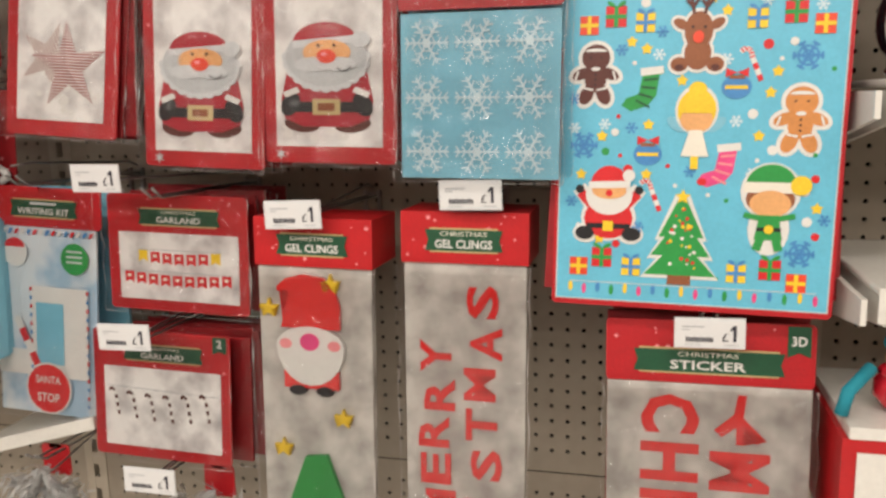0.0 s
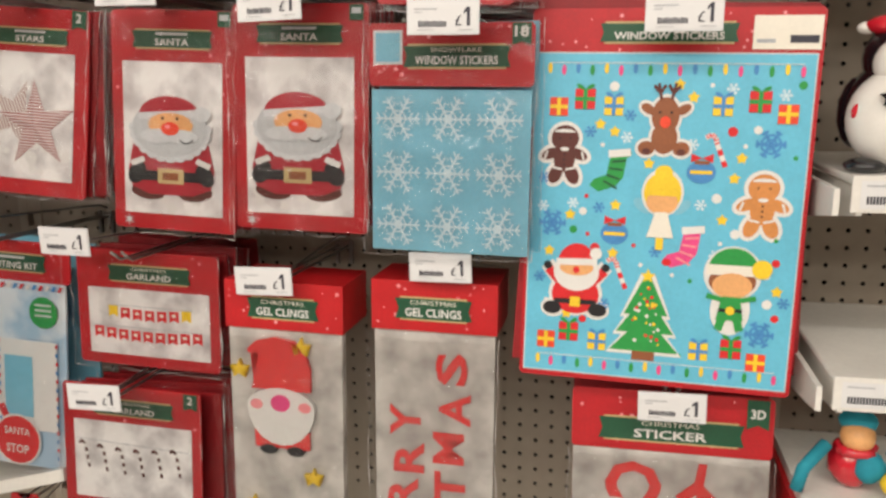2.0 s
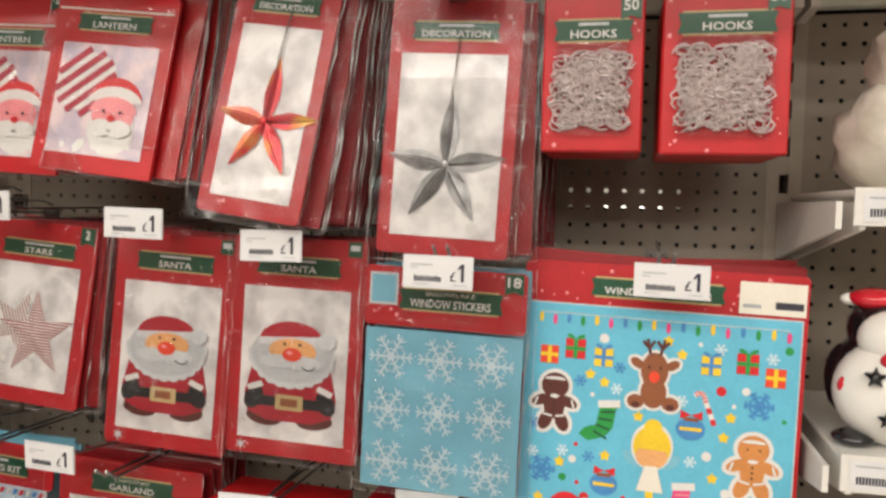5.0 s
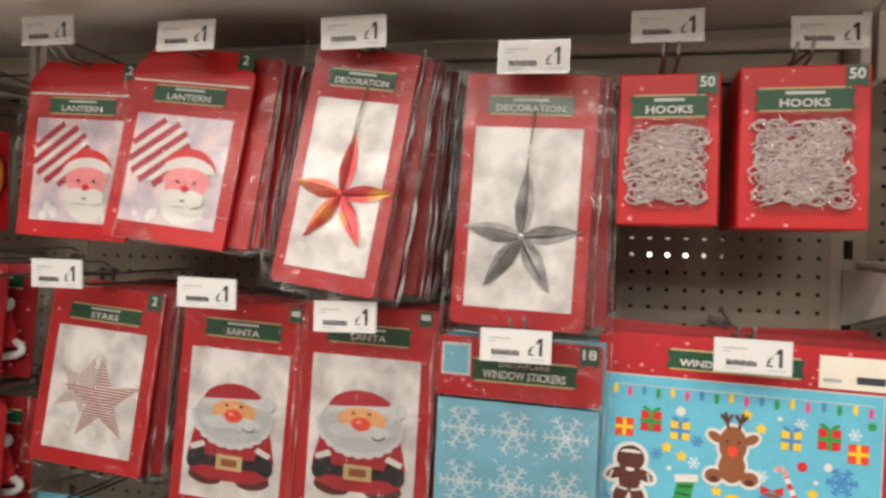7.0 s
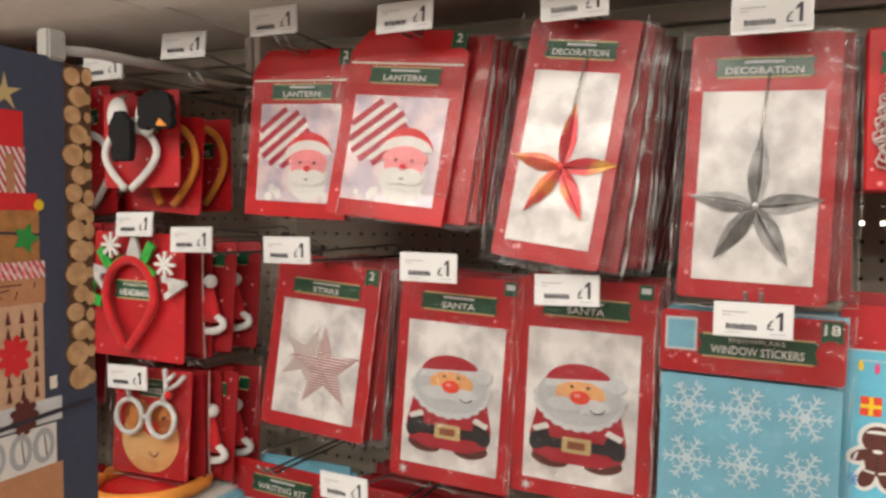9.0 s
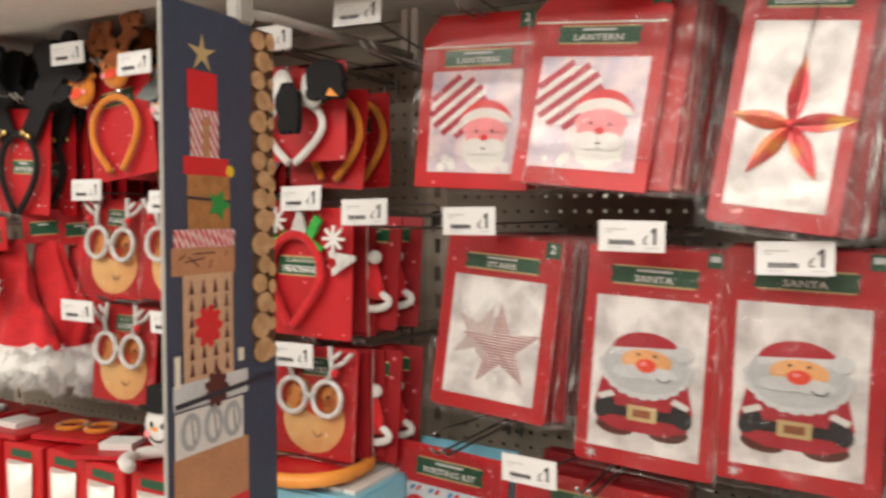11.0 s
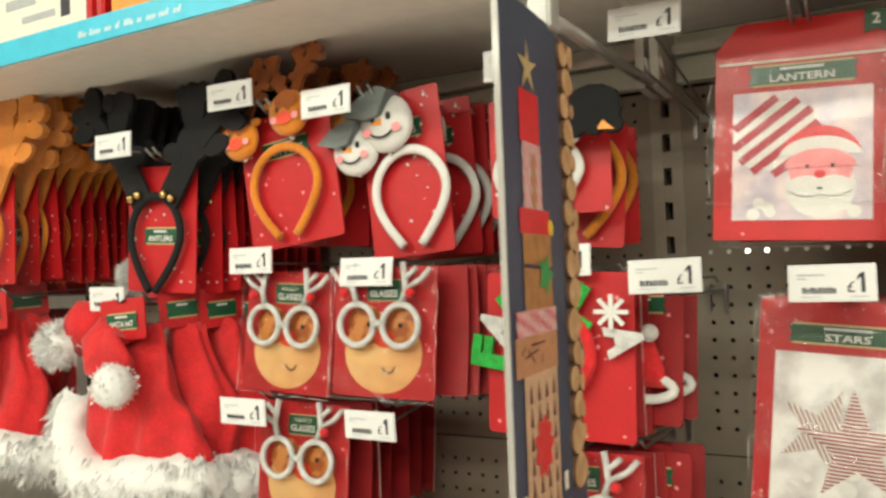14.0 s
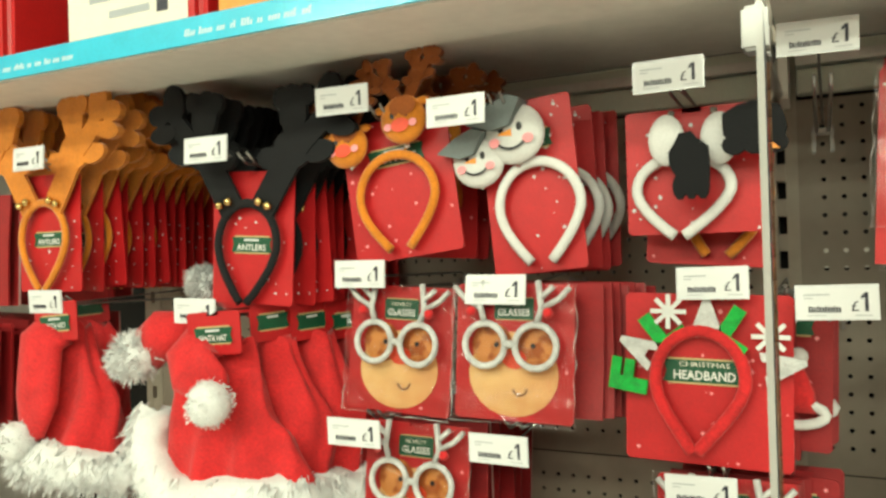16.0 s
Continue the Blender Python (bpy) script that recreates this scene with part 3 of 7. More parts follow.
def price_ticket(x, y, z, roll=0.0, wide=0.077, high=0.033):
    m = pose(x, y, z, random.uniform(-9, 4), roll + random.uniform(-1.2, 1.2), random.uniform(-5, 3))
    if BASE:
        return copy_thing(BASE[0], m)
    t = thing("price_ticket", "white paper price ticket in a clear plastic holder", "price ticket", m, "price tickets")
    bm = bmesh.new()
    slab(bm, rect(-wide / 2 - 0.001, wide / 2 + 0.001, -high / 2 - 0.0015, high / 2 + 0.0025), 0.0008, 0.003)
    part("holder", bm, HOLDER, t)
    bm = bmesh.new()
    slab(bm, rect(-wide / 2 + 0.001, wide / 2 - 0.001, -high / 2 + 0.001, high / 2 - 0.001), 0.0, 0.0007)
    part("paper", bm, TICKET, t)
    a = Art()
    for k in range(12):
        a.add(INK, rect(-0.0265 + k * 0.0026, -0.0265 + k * 0.0026 + 0.0018, -0.010, -0.0035 - (k % 3) * 0.0006), 1)
    a.add(GREY, rect(-0.031, -0.006, 0.008, 0.0092), 1).add(GREY, rect(-0.031, -0.022, 0.0045, 0.0055), 1)
    a.add(GREY, rect(-0.028, -0.01, -0.0135, -0.0127), 1).add(GREY, rect(0.017, 0.033, -0.0135, -0.0127), 1)
    a.done("barcode", t)
    a = Art()
    a.add(INK, rect(0.0262, 0.0296, -0.009, 0.0105), 1).add(INK, [(0.0262, 0.0105), (0.0228, 0.0062), (0.0228, 0.0032), (0.0263, 0.0062)], 1)
    a.done("price_figure", t)
    words("£", INK, 0.0172, -0.0035, 0.0068, 0.0105, t, -0.0008, 0.0, "pound_sign")
    BASE.append(t)
    return t


def stack(name, label, cat, group, x, z, y0, y1, n, w, h, m1, seed, pitch=0.0, roll=0.0, lean=0.0, notch=True, thick=0.004, bag=False):
    """The packs hanging behind the front one, each an object of its own on shared meshes."""
    rnd = rng(seed)
    shapes = []
    for q in range(2):
        bm = bmesh.new()
        c = 0.004
        nz = 6
        bow = rnd.uniform(-0.004, 0.006)
        prev = None
        for k in range(nz + 1):
            zz = -h * k / nz
            yy = bow * math.sin(math.pi * k / nz)
            ring = [bm.verts.new(v) for v in ((-w / 2, yy, zz), (w / 2, yy, zz), (w / 2, yy + thick, zz), (-w / 2, yy + thick, zz))]
            if prev:
                for j in range(4):
                    f = bm.faces.new((prev[j], ring[j], ring[(j + 1) % 4], prev[(j + 1) % 4]))
                    f.material_index = 1 if (j % 2 == 1 and q == 1) else 0
            else:
                bm.faces.new(ring[::-1])
            prev = ring
        bm.faces.new(prev)
        bmesh.ops.recalc_face_normals(bm, faces=bm.faces[:])
        me = bpy.data.meshes.new(name)
        bm.to_mesh(me)
        bm.free()
        me.materials.append(m1)
        me.materials.append(PALE)
        shapes.append(me)
    film_me = None
    if bag:
        bm = bmesh.new()
        rows = []
        for k in range(9):
            rows.append([bm.verts.new((-w / 2 - 0.007 + (w + 0.014) * i / 6, -0.0045 - 0.005 * noise.noise(Vector((i * 1.3, k * 1.1, seed))), 0.002 - (h + 0.009) * k / 8)) for i in range(7)])
        for k in range(8):
            for i in range(6):
                bm.faces.new((rows[k][i], rows[k + 1][i], rows[k + 1][i + 1], rows[k][i + 1])).smooth = True
        seam(bm, w / 2 + 0.007, 0.005, 0.002, -h - 0.007, seed * 1.3, 1)
        film_me = bpy.data.meshes.new("clear_bag")
        bm.to_mesh(film_me)
        bm.free()
        film_me.materials.append(FILM)
        film_me.materials.append(SEAM)
    for i in range(n):
        f = (i + 1) / n
        ob = new(name, shapes[i % 2] if rnd.random() < 0.85 else shapes[0])
        ob.matrix_world = pose(x + lean * f + rnd.uniform(-.004, .004), y0 + (y1 - y0) * f ** 1.35, z + rnd.uniform(-.004, .004), -pitch * (1 - 0.6 * f) + rnd.uniform(-1.5, 1.5), roll + rnd.uniform(-2.6, 2.6), rnd.uniform(-5, 5))
        tagged(ob, label, cat, group)
        if film_me:
            fb = new("clear_bag", film_me)
            fb.parent = ob


def hang(name, label, cat, x, z, y, pitch, roll, yaw, group=""):
    """A pack that hangs by its top edge; pitch swings its foot outward."""
    return thing(name, label, cat, pose(x, y, z, -pitch, roll, yaw), group)

# ---- printed packs of the middle bay ----


def number_flag(a, t, w, s="2"):
    a.add(GREEN, [(w / 2 - 0.026, -0.001), (w / 2 - 0.004, -0.001), (w / 2 - 0.004, -0.026), (w / 2 - 0.015, -0.022), (w / 2 - 0.026, -0.026)], 3)
    words(s, WHITE, w / 2 - 0.015, -0.0105, 0.008 * len(s) if len(s) < 2 else 0.016, 0.012, t)


def santa_face(a, cx, cz, s):
    a.add(WHITE, oval(cx, cz - 0.25 * s, 0.62 * s, 0.6 * s, 22), 3)
    a.add(PINK, oval(cx, cz + 0.05 * s, 0.55 * s, 0.42 * s, 22), 4)
    a.add(PRED, oval(cx, cz + 0.3 * s, 0.72 * s, 0.62 * s, 18, 10, 170), 4)
    a.add(WHITE, oval(cx, cz + 0.28 * s, 0.74 * s, 0.44 * s, 18, 10, 170), 5)
    a.add(PINK, oval(cx, cz + 0.12 * s, 0.62 * s, 0.36 * s, 18, 0, 180), 6)
    a.add(WHITE, oval(cx - 0.22 * s, cz - 0.24 * s, 0.34 * s, 0.2 * s), 7).add(WHITE, oval(cx + 0.22 * s, cz - 0.24 * s, 0.34 * s, 0.2 * s), 7)
    a.add(PRED, oval(cx, cz - 0.02 * s, 0.1 * s, 0.08 * s), 8)
    for d in (-0.22, 0.22):
        a.add(BLACK, oval(cx + d * s, cz + 0.14 * s, 0.035 * s), 8)
    a.add(BLACK, oval(cx, cz - 0.28 * s, 0.06 * s, 0.04 * s, 8, 180, 360), 8)


def lantern(x, z, y, w, h, pitch, roll, yaw, seed):
    t = hang("lantern_pack", "red paper lantern pack with striped lantern print in clear bag", "decoration pack", x, z, y, pitch, roll, yaw, "lantern packs")
    rnd = rng(seed)
    bm = bmesh.new()
    slab(bm, [(-w / 2, -h), (w / 2, -h), (w / 2, -0.03), (w * 0.36, 0), (-w * 0.36, 0), (-w / 2, -0.03)], 0, 0.005)
    part("backing_card", bm, BOXRED, t)
    a = Art()
    flecks(a, w, -h + 0.004, -0.05, rnd, 26)
    fx0, fx1, fz0, fz1 = -w / 2 + 0.02, w / 2 - 0.017, -h + 0.022, -h + 0.165
    a.add(PINKMIST, rect(fx0, fx1, fz0, fz1), 2)
    a.add(CREAM, rect(-w / 2 + 0.004, w / 2 - 0.004, -0.047, -0.0445), 2)
    banner(a, t, 0.002, -0.062, w * 0.56, 0.022, "bars", "LANTERN", rnd)
    number_flag(a, t, w, "2")
    cx, cz = fx0 + 0.044, fz1 - 0.05
    a.add(WHITE, oval(cx, cz, 0.046, 0.036, 22, turn=25), 3)
    for k in range(-2, 3):
        c, s = math.cos(radians(38)), math.sin(radians(38))
        ox, oz = -s * k * 0.0165, c * k * 0.0165
        L = 0.046 * math.sqrt(max(0.05, 1 - (k * 0.4) ** 2))
        a.add(MAROON, stroke((cx + ox - L * c, cz + oz - L * s), (cx + ox + L * c, cz + oz + L * s), 0.0088), 4)
    santa_face(a, fx1 - 0.05, fz0 + 0.05, 0.056)
    for _ in range(10):
        a.add(WHITE, oval(rnd.uniform(fx0 + .01, fx1 - .01), fz0 + rnd.uniform(.006, .02), rnd.uniform(.003, .007)), 3)
    a.done("printed_face", t, "pink misty print with a red and white striped lantern")
    film(t, w, h - 0.045, rnd, 0.005, 0.007, -0.04)
    return t


def star_pack(x, z, y, w, h, pitch, roll, yaw, seed, kind):
    names = {"red": "red card pack with red and gold foil star", "silver": "red card pack with silver foil star", "candy": "red card pack of two striped paper stars"}
    t = hang("star_pack", names[kind] + " in clear bag", "decoration pack", x, z, y, pitch, roll, yaw, "star packs")
    rnd = rng(seed)
    card(t, w, h, RED)
    a = Art()
    flecks(a, w, -h + 0.003, -0.005, rnd, 24)
    fx0, fx1, fz0, fz1 = -w / 2 + 0.015, w / 2 - 0.015, -h + 0.021, -0.063
    if kind == "candy":
        fx0, fx1, fz1 = -w / 2 + 0.018, w / 2 - 0.02, -0.058
    a.add(SOFT, rect(fx0, fx1, fz0, fz1), 2)
    for _ in range(9):
        a.add(WHITE, oval(rnd.uniform(fx0 + .01, fx1 - .01), fz0 + rnd.uniform(.008, .05), rnd.uniform(.004, .009)), 3)
    banner(a, t, 0, -0.037, w * 0.6, 0.021, "bars", "STARS" if kind == "candy" else "DECORATION", rnd)
    number_flag(a, t, w, "2") if kind == "candy" else None
    a.done("printed_face", t, "misty white print with pale lights")
    m = {"red": FOILR, "silver": SILV, "candy": two_tone("chevron_paper", (0.26, 0.03, 0.035), (0.74, 0.69, 0.66), 80, 0.5, lo=0.48, hi=0.58, stripes=90)}[kind]
    cx, cz, r = {"red": (0.004, -h * 0.61, 0.062), "silver": (0.0, -h * 0.645, 0.066), "candy": (0.012, -h * 0.62, 0.062)}[kind]
    for q, (sx, sz, sr, tw) in enumerate(((cx, cz, r, 94), (cx - 0.032, cz + 0.012, r * 0.8, 70)) if kind == "candy" else ((cx, cz, r, 90),)):
        bm = bmesh.new()
        if kind == "candy":
            pts = star(sx, sz, sr, 0.38, 5, tw)
            c = bm.verts.new((sx, -0.007 if q == 0 else -0.003, sz))
            ring = [bm.verts.new((px, -0.0022, pz)) for px, pz in pts]
            for i in range(10):
                bm.faces.new((c, ring[i], ring[(i + 1) % 10]))
        else:
            # five creased leaf-shaped arms
            for k, (an, ln) in enumerate(((88, 1.25), (8, 1.05), (172, 1.05), (236, 1.1), (300, 1.1))):
                ca, sa = math.cos(radians(an)), math.sin(radians(an))
                prev = None
                for f, hw in ((0.0, 0.03), (0.2, 0.13), (0.42, 0.17), (0.65, 0.13), (0.85, 0.06), (1.0, 0.004)):
                    px, pz = sx + ca * ln * f * sr, sz + sa * ln * f * sr
                    row = [bm.verts.new((px - sa * o * hw * sr, -0.003 - (0.006 * (1 - f) + 0.002 if o == 0 else 0.0004 * k), pz + ca * o * hw * sr)) for o in (-1, -0.35, 0, 1)]
                    if prev:
                        for w2 in range(3):
                            bm.faces.new((prev[w2], row[w2], row[w2 + 1], prev[w2 + 1]))
                    prev = row
            ball(bm, (sx, -0.011, sz), 0.005, 0, 10, 6, 1, 0.4)
        part("foil_star" if kind != "candy" else "paper_star", bm, m if q == 0 else two_tone("dotted_paper", (0.3, 0.16, 0.14), (0.72, 0.68, 0.65), 70, 0.5, lo=0.35, hi=0.5, stripes=25), t)
    if kind != "candy":
        bm = bmesh.new()
        tube(bm, [(cx, -0.004, cz + r * 0.8), (cx + 0.002, -0.006, cz + 0.09), (cx + 0.006, -0.004, -0.045)], 0.0011, 5)
        part("hanging_thread", bm, CHROME, t)
    film(t, w, h, rnd, 0.009 if kind != "candy" else 0.004, 0.009, 0.003)
    return t


def santa_pack(x, z, y, w, h, pitch, roll, yaw, seed):
    t = hang("honeycomb_pack", "red card pack with a round paper honeycomb bearded figure", "decoration pack", x, z, y, pitch, roll, yaw, "honeycomb packs")
    rnd = rng(seed)
    card(t, w, h, RED)
    a = Art()
    flecks(a, w, -h + 0.003, -0.005, rnd, 26)
    fx0, fx1, fz0, fz1 = -w / 2 + 0.016, w / 2 - 0.018, -h + 0.021, -0.064
    a.add(SOFT, rect(fx0, fx1, fz0, fz1), 2)
    for _ in range(7):
        a.add(WHITE, oval(rnd.uniform(fx0 + .01, fx1 - .01), fz0 + rnd.uniform(.008, .04), rnd.uniform(.004, .009)), 3)
    banner(a, t, 0, -0.036, w * 0.58, 0.023, "bars", "SANTA", rnd)
    a.add(GREEN, rect(w / 2 - 0.024, w / 2 - 0.006, -0.02, -0.001), 3)
    a.add(LGREY, rect(w / 2 - 0.021, w / 2 - 0.009, -0.012, -0.005), 4)
    a.add(LGREY, star(-w / 2 + 0.022, -h + 0.011, 0.009, 0.3, 6), 4)
    cx, cz = (fx0 + fx1) / 2 - 0.002, -h * 0.62
    mk = a.mark()
    a.add(DBROWN, oval(cx - 0.033, cz - 0.066, 0.024, 0.013, 16, turn=-8), 3).add(DBROWN, oval(cx + 0.033, cz - 0.066, 0.024, 0.013, 16, turn=8), 3)
    a.add(SRED, [(cx - 0.03, cz + 0.035), (cx - 0.052, cz + 0.012), (cx - 0.06, cz - 0.03), (cx - 0.055, cz - 0.058), (cx - 0.03, cz - 0.07), (cx + 0.03, cz - 0.07), (cx + 0.055, cz - 0.058), (cx + 0.06, cz - 0.03), (cx + 0.052, cz + 0.012), (cx + 0.03, cz + 0.035)], 4)
    a.add(BLACK, rect(cx - 0.052, cx + 0.052, cz - 0.048, cz - 0.032), 5)
    for s in (-1, 1):
        a.add(BLACK, oval(cx + s * 0.047, cz - 0.036, 0.012, 0.019, 14, turn=s * 20), 6)
        a.add(WHITE, stroke((cx + s * 0.036, cz - 0.013), (cx + s * 0.055, cz - 0.022), 0.009), 7)
    a.add(GOLD, rect(cx - 0.018, cx + 0.018, cz - 0.052, cz - 0.028), 6).add(BROWN, rect(cx - 0.011, cx + 0.011, cz - 0.046, cz - 0.034), 7)
    for k in range(13):
        an = radians(180 + 15 * k)
        a.add(LGREY, oval(cx + 0.049 * math.cos(an), cz + 0.036 + 0.046 * math.sin(an), 0.0085), 7)
    a.add(MGREY, oval(cx, cz + 0.036, 0.052, 0.045, 26), 8)
    a.add(SRED, oval(cx, cz + 0.056, 0.042, 0.031, 18, 5, 175), 9)
    a.add(LGREY, stroke((cx - 0.042, cz + 0.054), (cx + 0.046, cz + 0.062), 0.011), 10)
    a.add(LGREY, oval(cx + 0.045, cz + 0.06, 0.012), 10)
    a.add(SKIN, oval(cx + 0.002, cz + 0.042, 0.031, 0.019, 20), 10)
    a.add(LGREY, oval(cx - 0.016, cz + 0.024, 0.024, 0.011, 14), 11).add(LGREY, oval(cx + 0.018, cz + 0.024, 0.022, 0.011, 14), 11)
    a.add(NOSE, oval(cx + 0.002, cz + 0.036, 0.0125, 0.0105, 18), 12)
    a.add(PINK, oval(cx - 0.001, cz + 0.039, 0.004, 0.003, 10), 13)
    for s in (-0.008, 0.012):
        a.add(BLACK, oval(cx + s, cz + 0.052, 0.0022), 12)
    for k in range(6):
        p, q = radians(200 + 25 * k), radians(225 + 25 * k)
        a.add(BLACK, stroke((cx + 0.024 + 0.009 * math.cos(p), cz + 0.022 + 0.008 * math.sin(p)), (cx + 0.024 + 0.009 * math.cos(q), cz + 0.022 + 0.008 * math.sin(q)), 0.0016), 12)
    a.resize(mk, cx, cz + 0.004, 1.04, 0.82, 0.0, -0.004)
    a.done("printed_face", t, "printed round figure with white beard and black belt")
    film(t, w, h, rnd, 0.004, 0.011, 0.002)
    return t


def flake(a, m, cx, cz, r, w, layer=3, fancy=True):
    for k in range(6):
        an = radians(60 * k)
        c, s = math.cos(an), math.sin(an)
        a.add(m, stroke((cx, cz), (cx + r * c, cz + r * s), w), layer)
        for f in ((0.5, 0.78) if fancy else (0.6,)):
            for sg in (-1, 1):
                b = an + sg * radians(55)
                L = r * 0.3
                a.add(m, stroke((cx + r * f * c, cz + r * f * s), (cx + r * f * c + L * math.cos(b), cz + r * f * s + L * math.sin(b)), w * 0.8), layer)
        if fancy:
            e = an + radians(60)
            a.add(m, stroke((cx + r * 0.38 * c, cz + r * 0.38 * s), (cx + r * 0.38 * math.cos(e), cz + r * 0.38 * math.sin(e)), w * 0.7), layer)
            a.add(m, oval(cx + r * 0.62 * math.cos(an + radians(30)), cz + r * 0.62 * math.sin(an + radians(30)), w * 0.55, n=6), layer)
    a.add(m, star(cx, cz, r * 0.3, 0.6, 6, 0), layer)


def snow_pack(x, z, y, w, h, pitch, roll, yaw):
    t = hang("snowflake_sticker_pack", "pale blue snowflake window sticker pack with red header", "sticker pack", x, z, y, pitch, roll, yaw, "sticker packs")
    rnd = rng(71)
    hh = 0.072
    card(t, w, hh, RED, name="header_card")
    bm = bmesh.new()
    slab(bm, rect(-w / 2 + 0.003, w / 2 - 0.002, -h, -hh - 0.004), 0.001, 0.004)
    part("sticker_sheet", bm, SKY2, t, "pale blue sheet of white snowflakes")
    a = Art()
    flecks(a, w, -hh + 0.004, -0.004, rnd, 20)
    a.add(LGREY, rect(-w / 2 + 0.006, -w / 2 + 0.042, -0.047, -0.008), 2).add(SKY2, rect(-w / 2 + 0.009, -w / 2 + 0.039, -0.044, -0.011), 3)
    banner(a, t, 0.008, -0.038, w * 0.58, 0.026, "SNOWFLAKE", "WINDOW STICKERS", rnd)
    number_flag(a, t, w, "18")
    a.done("printed_header", t)
    a = Art()
    for i in range(3):
        for k in range(3):
            cx, cz = -w / 2 + 0.036 + i * 0.062, -hh - 0.038 - k * 0.064
            flake(a, FLAKE, cx, cz, 0.0275, 0.0024)
    a.done("snowflake_print", t, "nine white snowflakes", y=0.001)
    film(t, w, h, rnd, 0.004, 0.009, 0.002)
    return t


def ginger(a, cx, cz, s, m):
    for k, (mm, g) in enumerate(((WHITE, 0.0045), (m, 0.0))):
        L = 3 + k
        a.add(mm, oval(cx, cz + 0.6 * s, 0.42 * s + g, 0.4 * s + g), L)
        a.add(mm, oval(cx, cz - 0.02 * s, 0.33 * s + g, 0.42 * s + g), L)
        for d in (-1, 1):
            a.add(mm, oval(cx + d * 0.42 * s, cz + 0.12 * s, 0.3 * s + g, 0.16 * s + g, 16, turn=-d * 25), L)
            a.add(mm, oval(cx + d * 0.25 * s, cz - 0.5 * s, 0.2 * s + g, 0.32 * s + g, 16, turn=d * 25), L)
    a.add(WHITE, oval(cx, cz + 0.78 * s, 0.32 * s, 0.1 * s, 14, 0, 180), 5)
    a.add(WHITE, oval(cx, cz + 0.27 * s, 0.14 * s, 0.06 * s, 10), 5)
    for q in (0.1, -0.05, -0.2):
        a.add(BLACK, oval(cx, cz + q * s, 0.035 * s, n=8), 5)
    for d in (-1, 1):
        a.add(WHITE, stroke((cx + d * 0.52 * s, cz + 0.2 * s), (cx + d * 0.6 * s, cz - 0.05 * s), 0.06 * s), 5)
        a.add(WHITE, stroke((cx + d * 0.05 * s, cz - 0.36 * s), (cx + d * 0.34 * s, cz - 0.3 * s), 0.06 * s), 5)
        a.add(BLACK, oval(cx + d * 0.16 * s, cz + 0.6 * s, 0.03 * s, n=8), 5)


def gift(a, cx, cz, s, m, r):
    a.add(m, rect(cx - s, cx + s, cz - s, cz + s), 3)
    a.add(r, rect(cx - s * 0.2, cx + s * 0.2, cz - s, cz + s), 4).add(r, rect(cx - s, cx + s, cz - s * 0.2, cz + s * 0.2), 4)
    if r is not YELLOW:
        for d in (-1, 1):
            a.add(r, oval(cx + d * s * 0.5, cz + s * 1.2, s * 0.45, s * 0.2, 10, turn=d * 30), 4)


def stocking(a, cx, cz, s, m, d=1):
    a.add(m, [(cx + 0.05 * s, cz + 0.75 * s), (cx + 0.75 * s, cz + 0.85 * s), (cx + 0.62 * s, cz - 0.2 * s), (cx + 0.3 * s, cz - 0.6 * s), (cx - 0.4 * s, cz - 0.85 * s), (cx - 0.8 * s, cz - 0.6 * s), (cx - 0.6 * s, cz - 0.3 * s), (cx - 0.1 * s, cz - 0.12 * s)], 3)
    for k in range(4):
        q = 0.45 - 0.28 * k
        a.add(BROWN if m is NOSE else (GREEN if m is PGREEN else PINK), stroke((cx + (0.1 - 0.1 * k) * s, cz + q * s), (cx + (0.68 - 0.1 * k) * s, cz + (q + 0.06 - 0.12 * k) * s), 0.09 * s), 4)
    a.add(WHITE, stroke((cx - 0.05 * s, cz + 0.78 * s), (cx + 0.88 * s, cz + 0.88 * s), 0.32 * s), 4)
    a.add(DBROWN if m is PGREEN else PRED, oval(cx - 0.6 * s, cz - 0.62 * s, 0.2 * s, 0.16 * s, 10), 4) if m is not PGREEN else None


def candy_cane(a, cx, cz, s):
    pts = [(cx + 0.5 * s, cz - s), (cx, cz + 0.2 * s), (cx - 0.1 * s, cz + 0.55 * s), (cx - 0.35 * s, cz + 0.7 * s), (cx - 0.6 * s, cz + 0.5 * s)]
    for p, q in zip(pts, pts[1:]):
        n = 4
        for k in range(n):
            f0, f1 = k / n, (k + 1) / n
            a.add(WHITE if k % 2 else PRED, stroke((p[0] + (q[0] - p[0]) * f0, p[1] + (q[1] - p[1]) * f0), (p[0] + (q[0] - p[0]) * f1, p[1] + (q[1] - p[1]) * f1), 0.26 * s), 3)


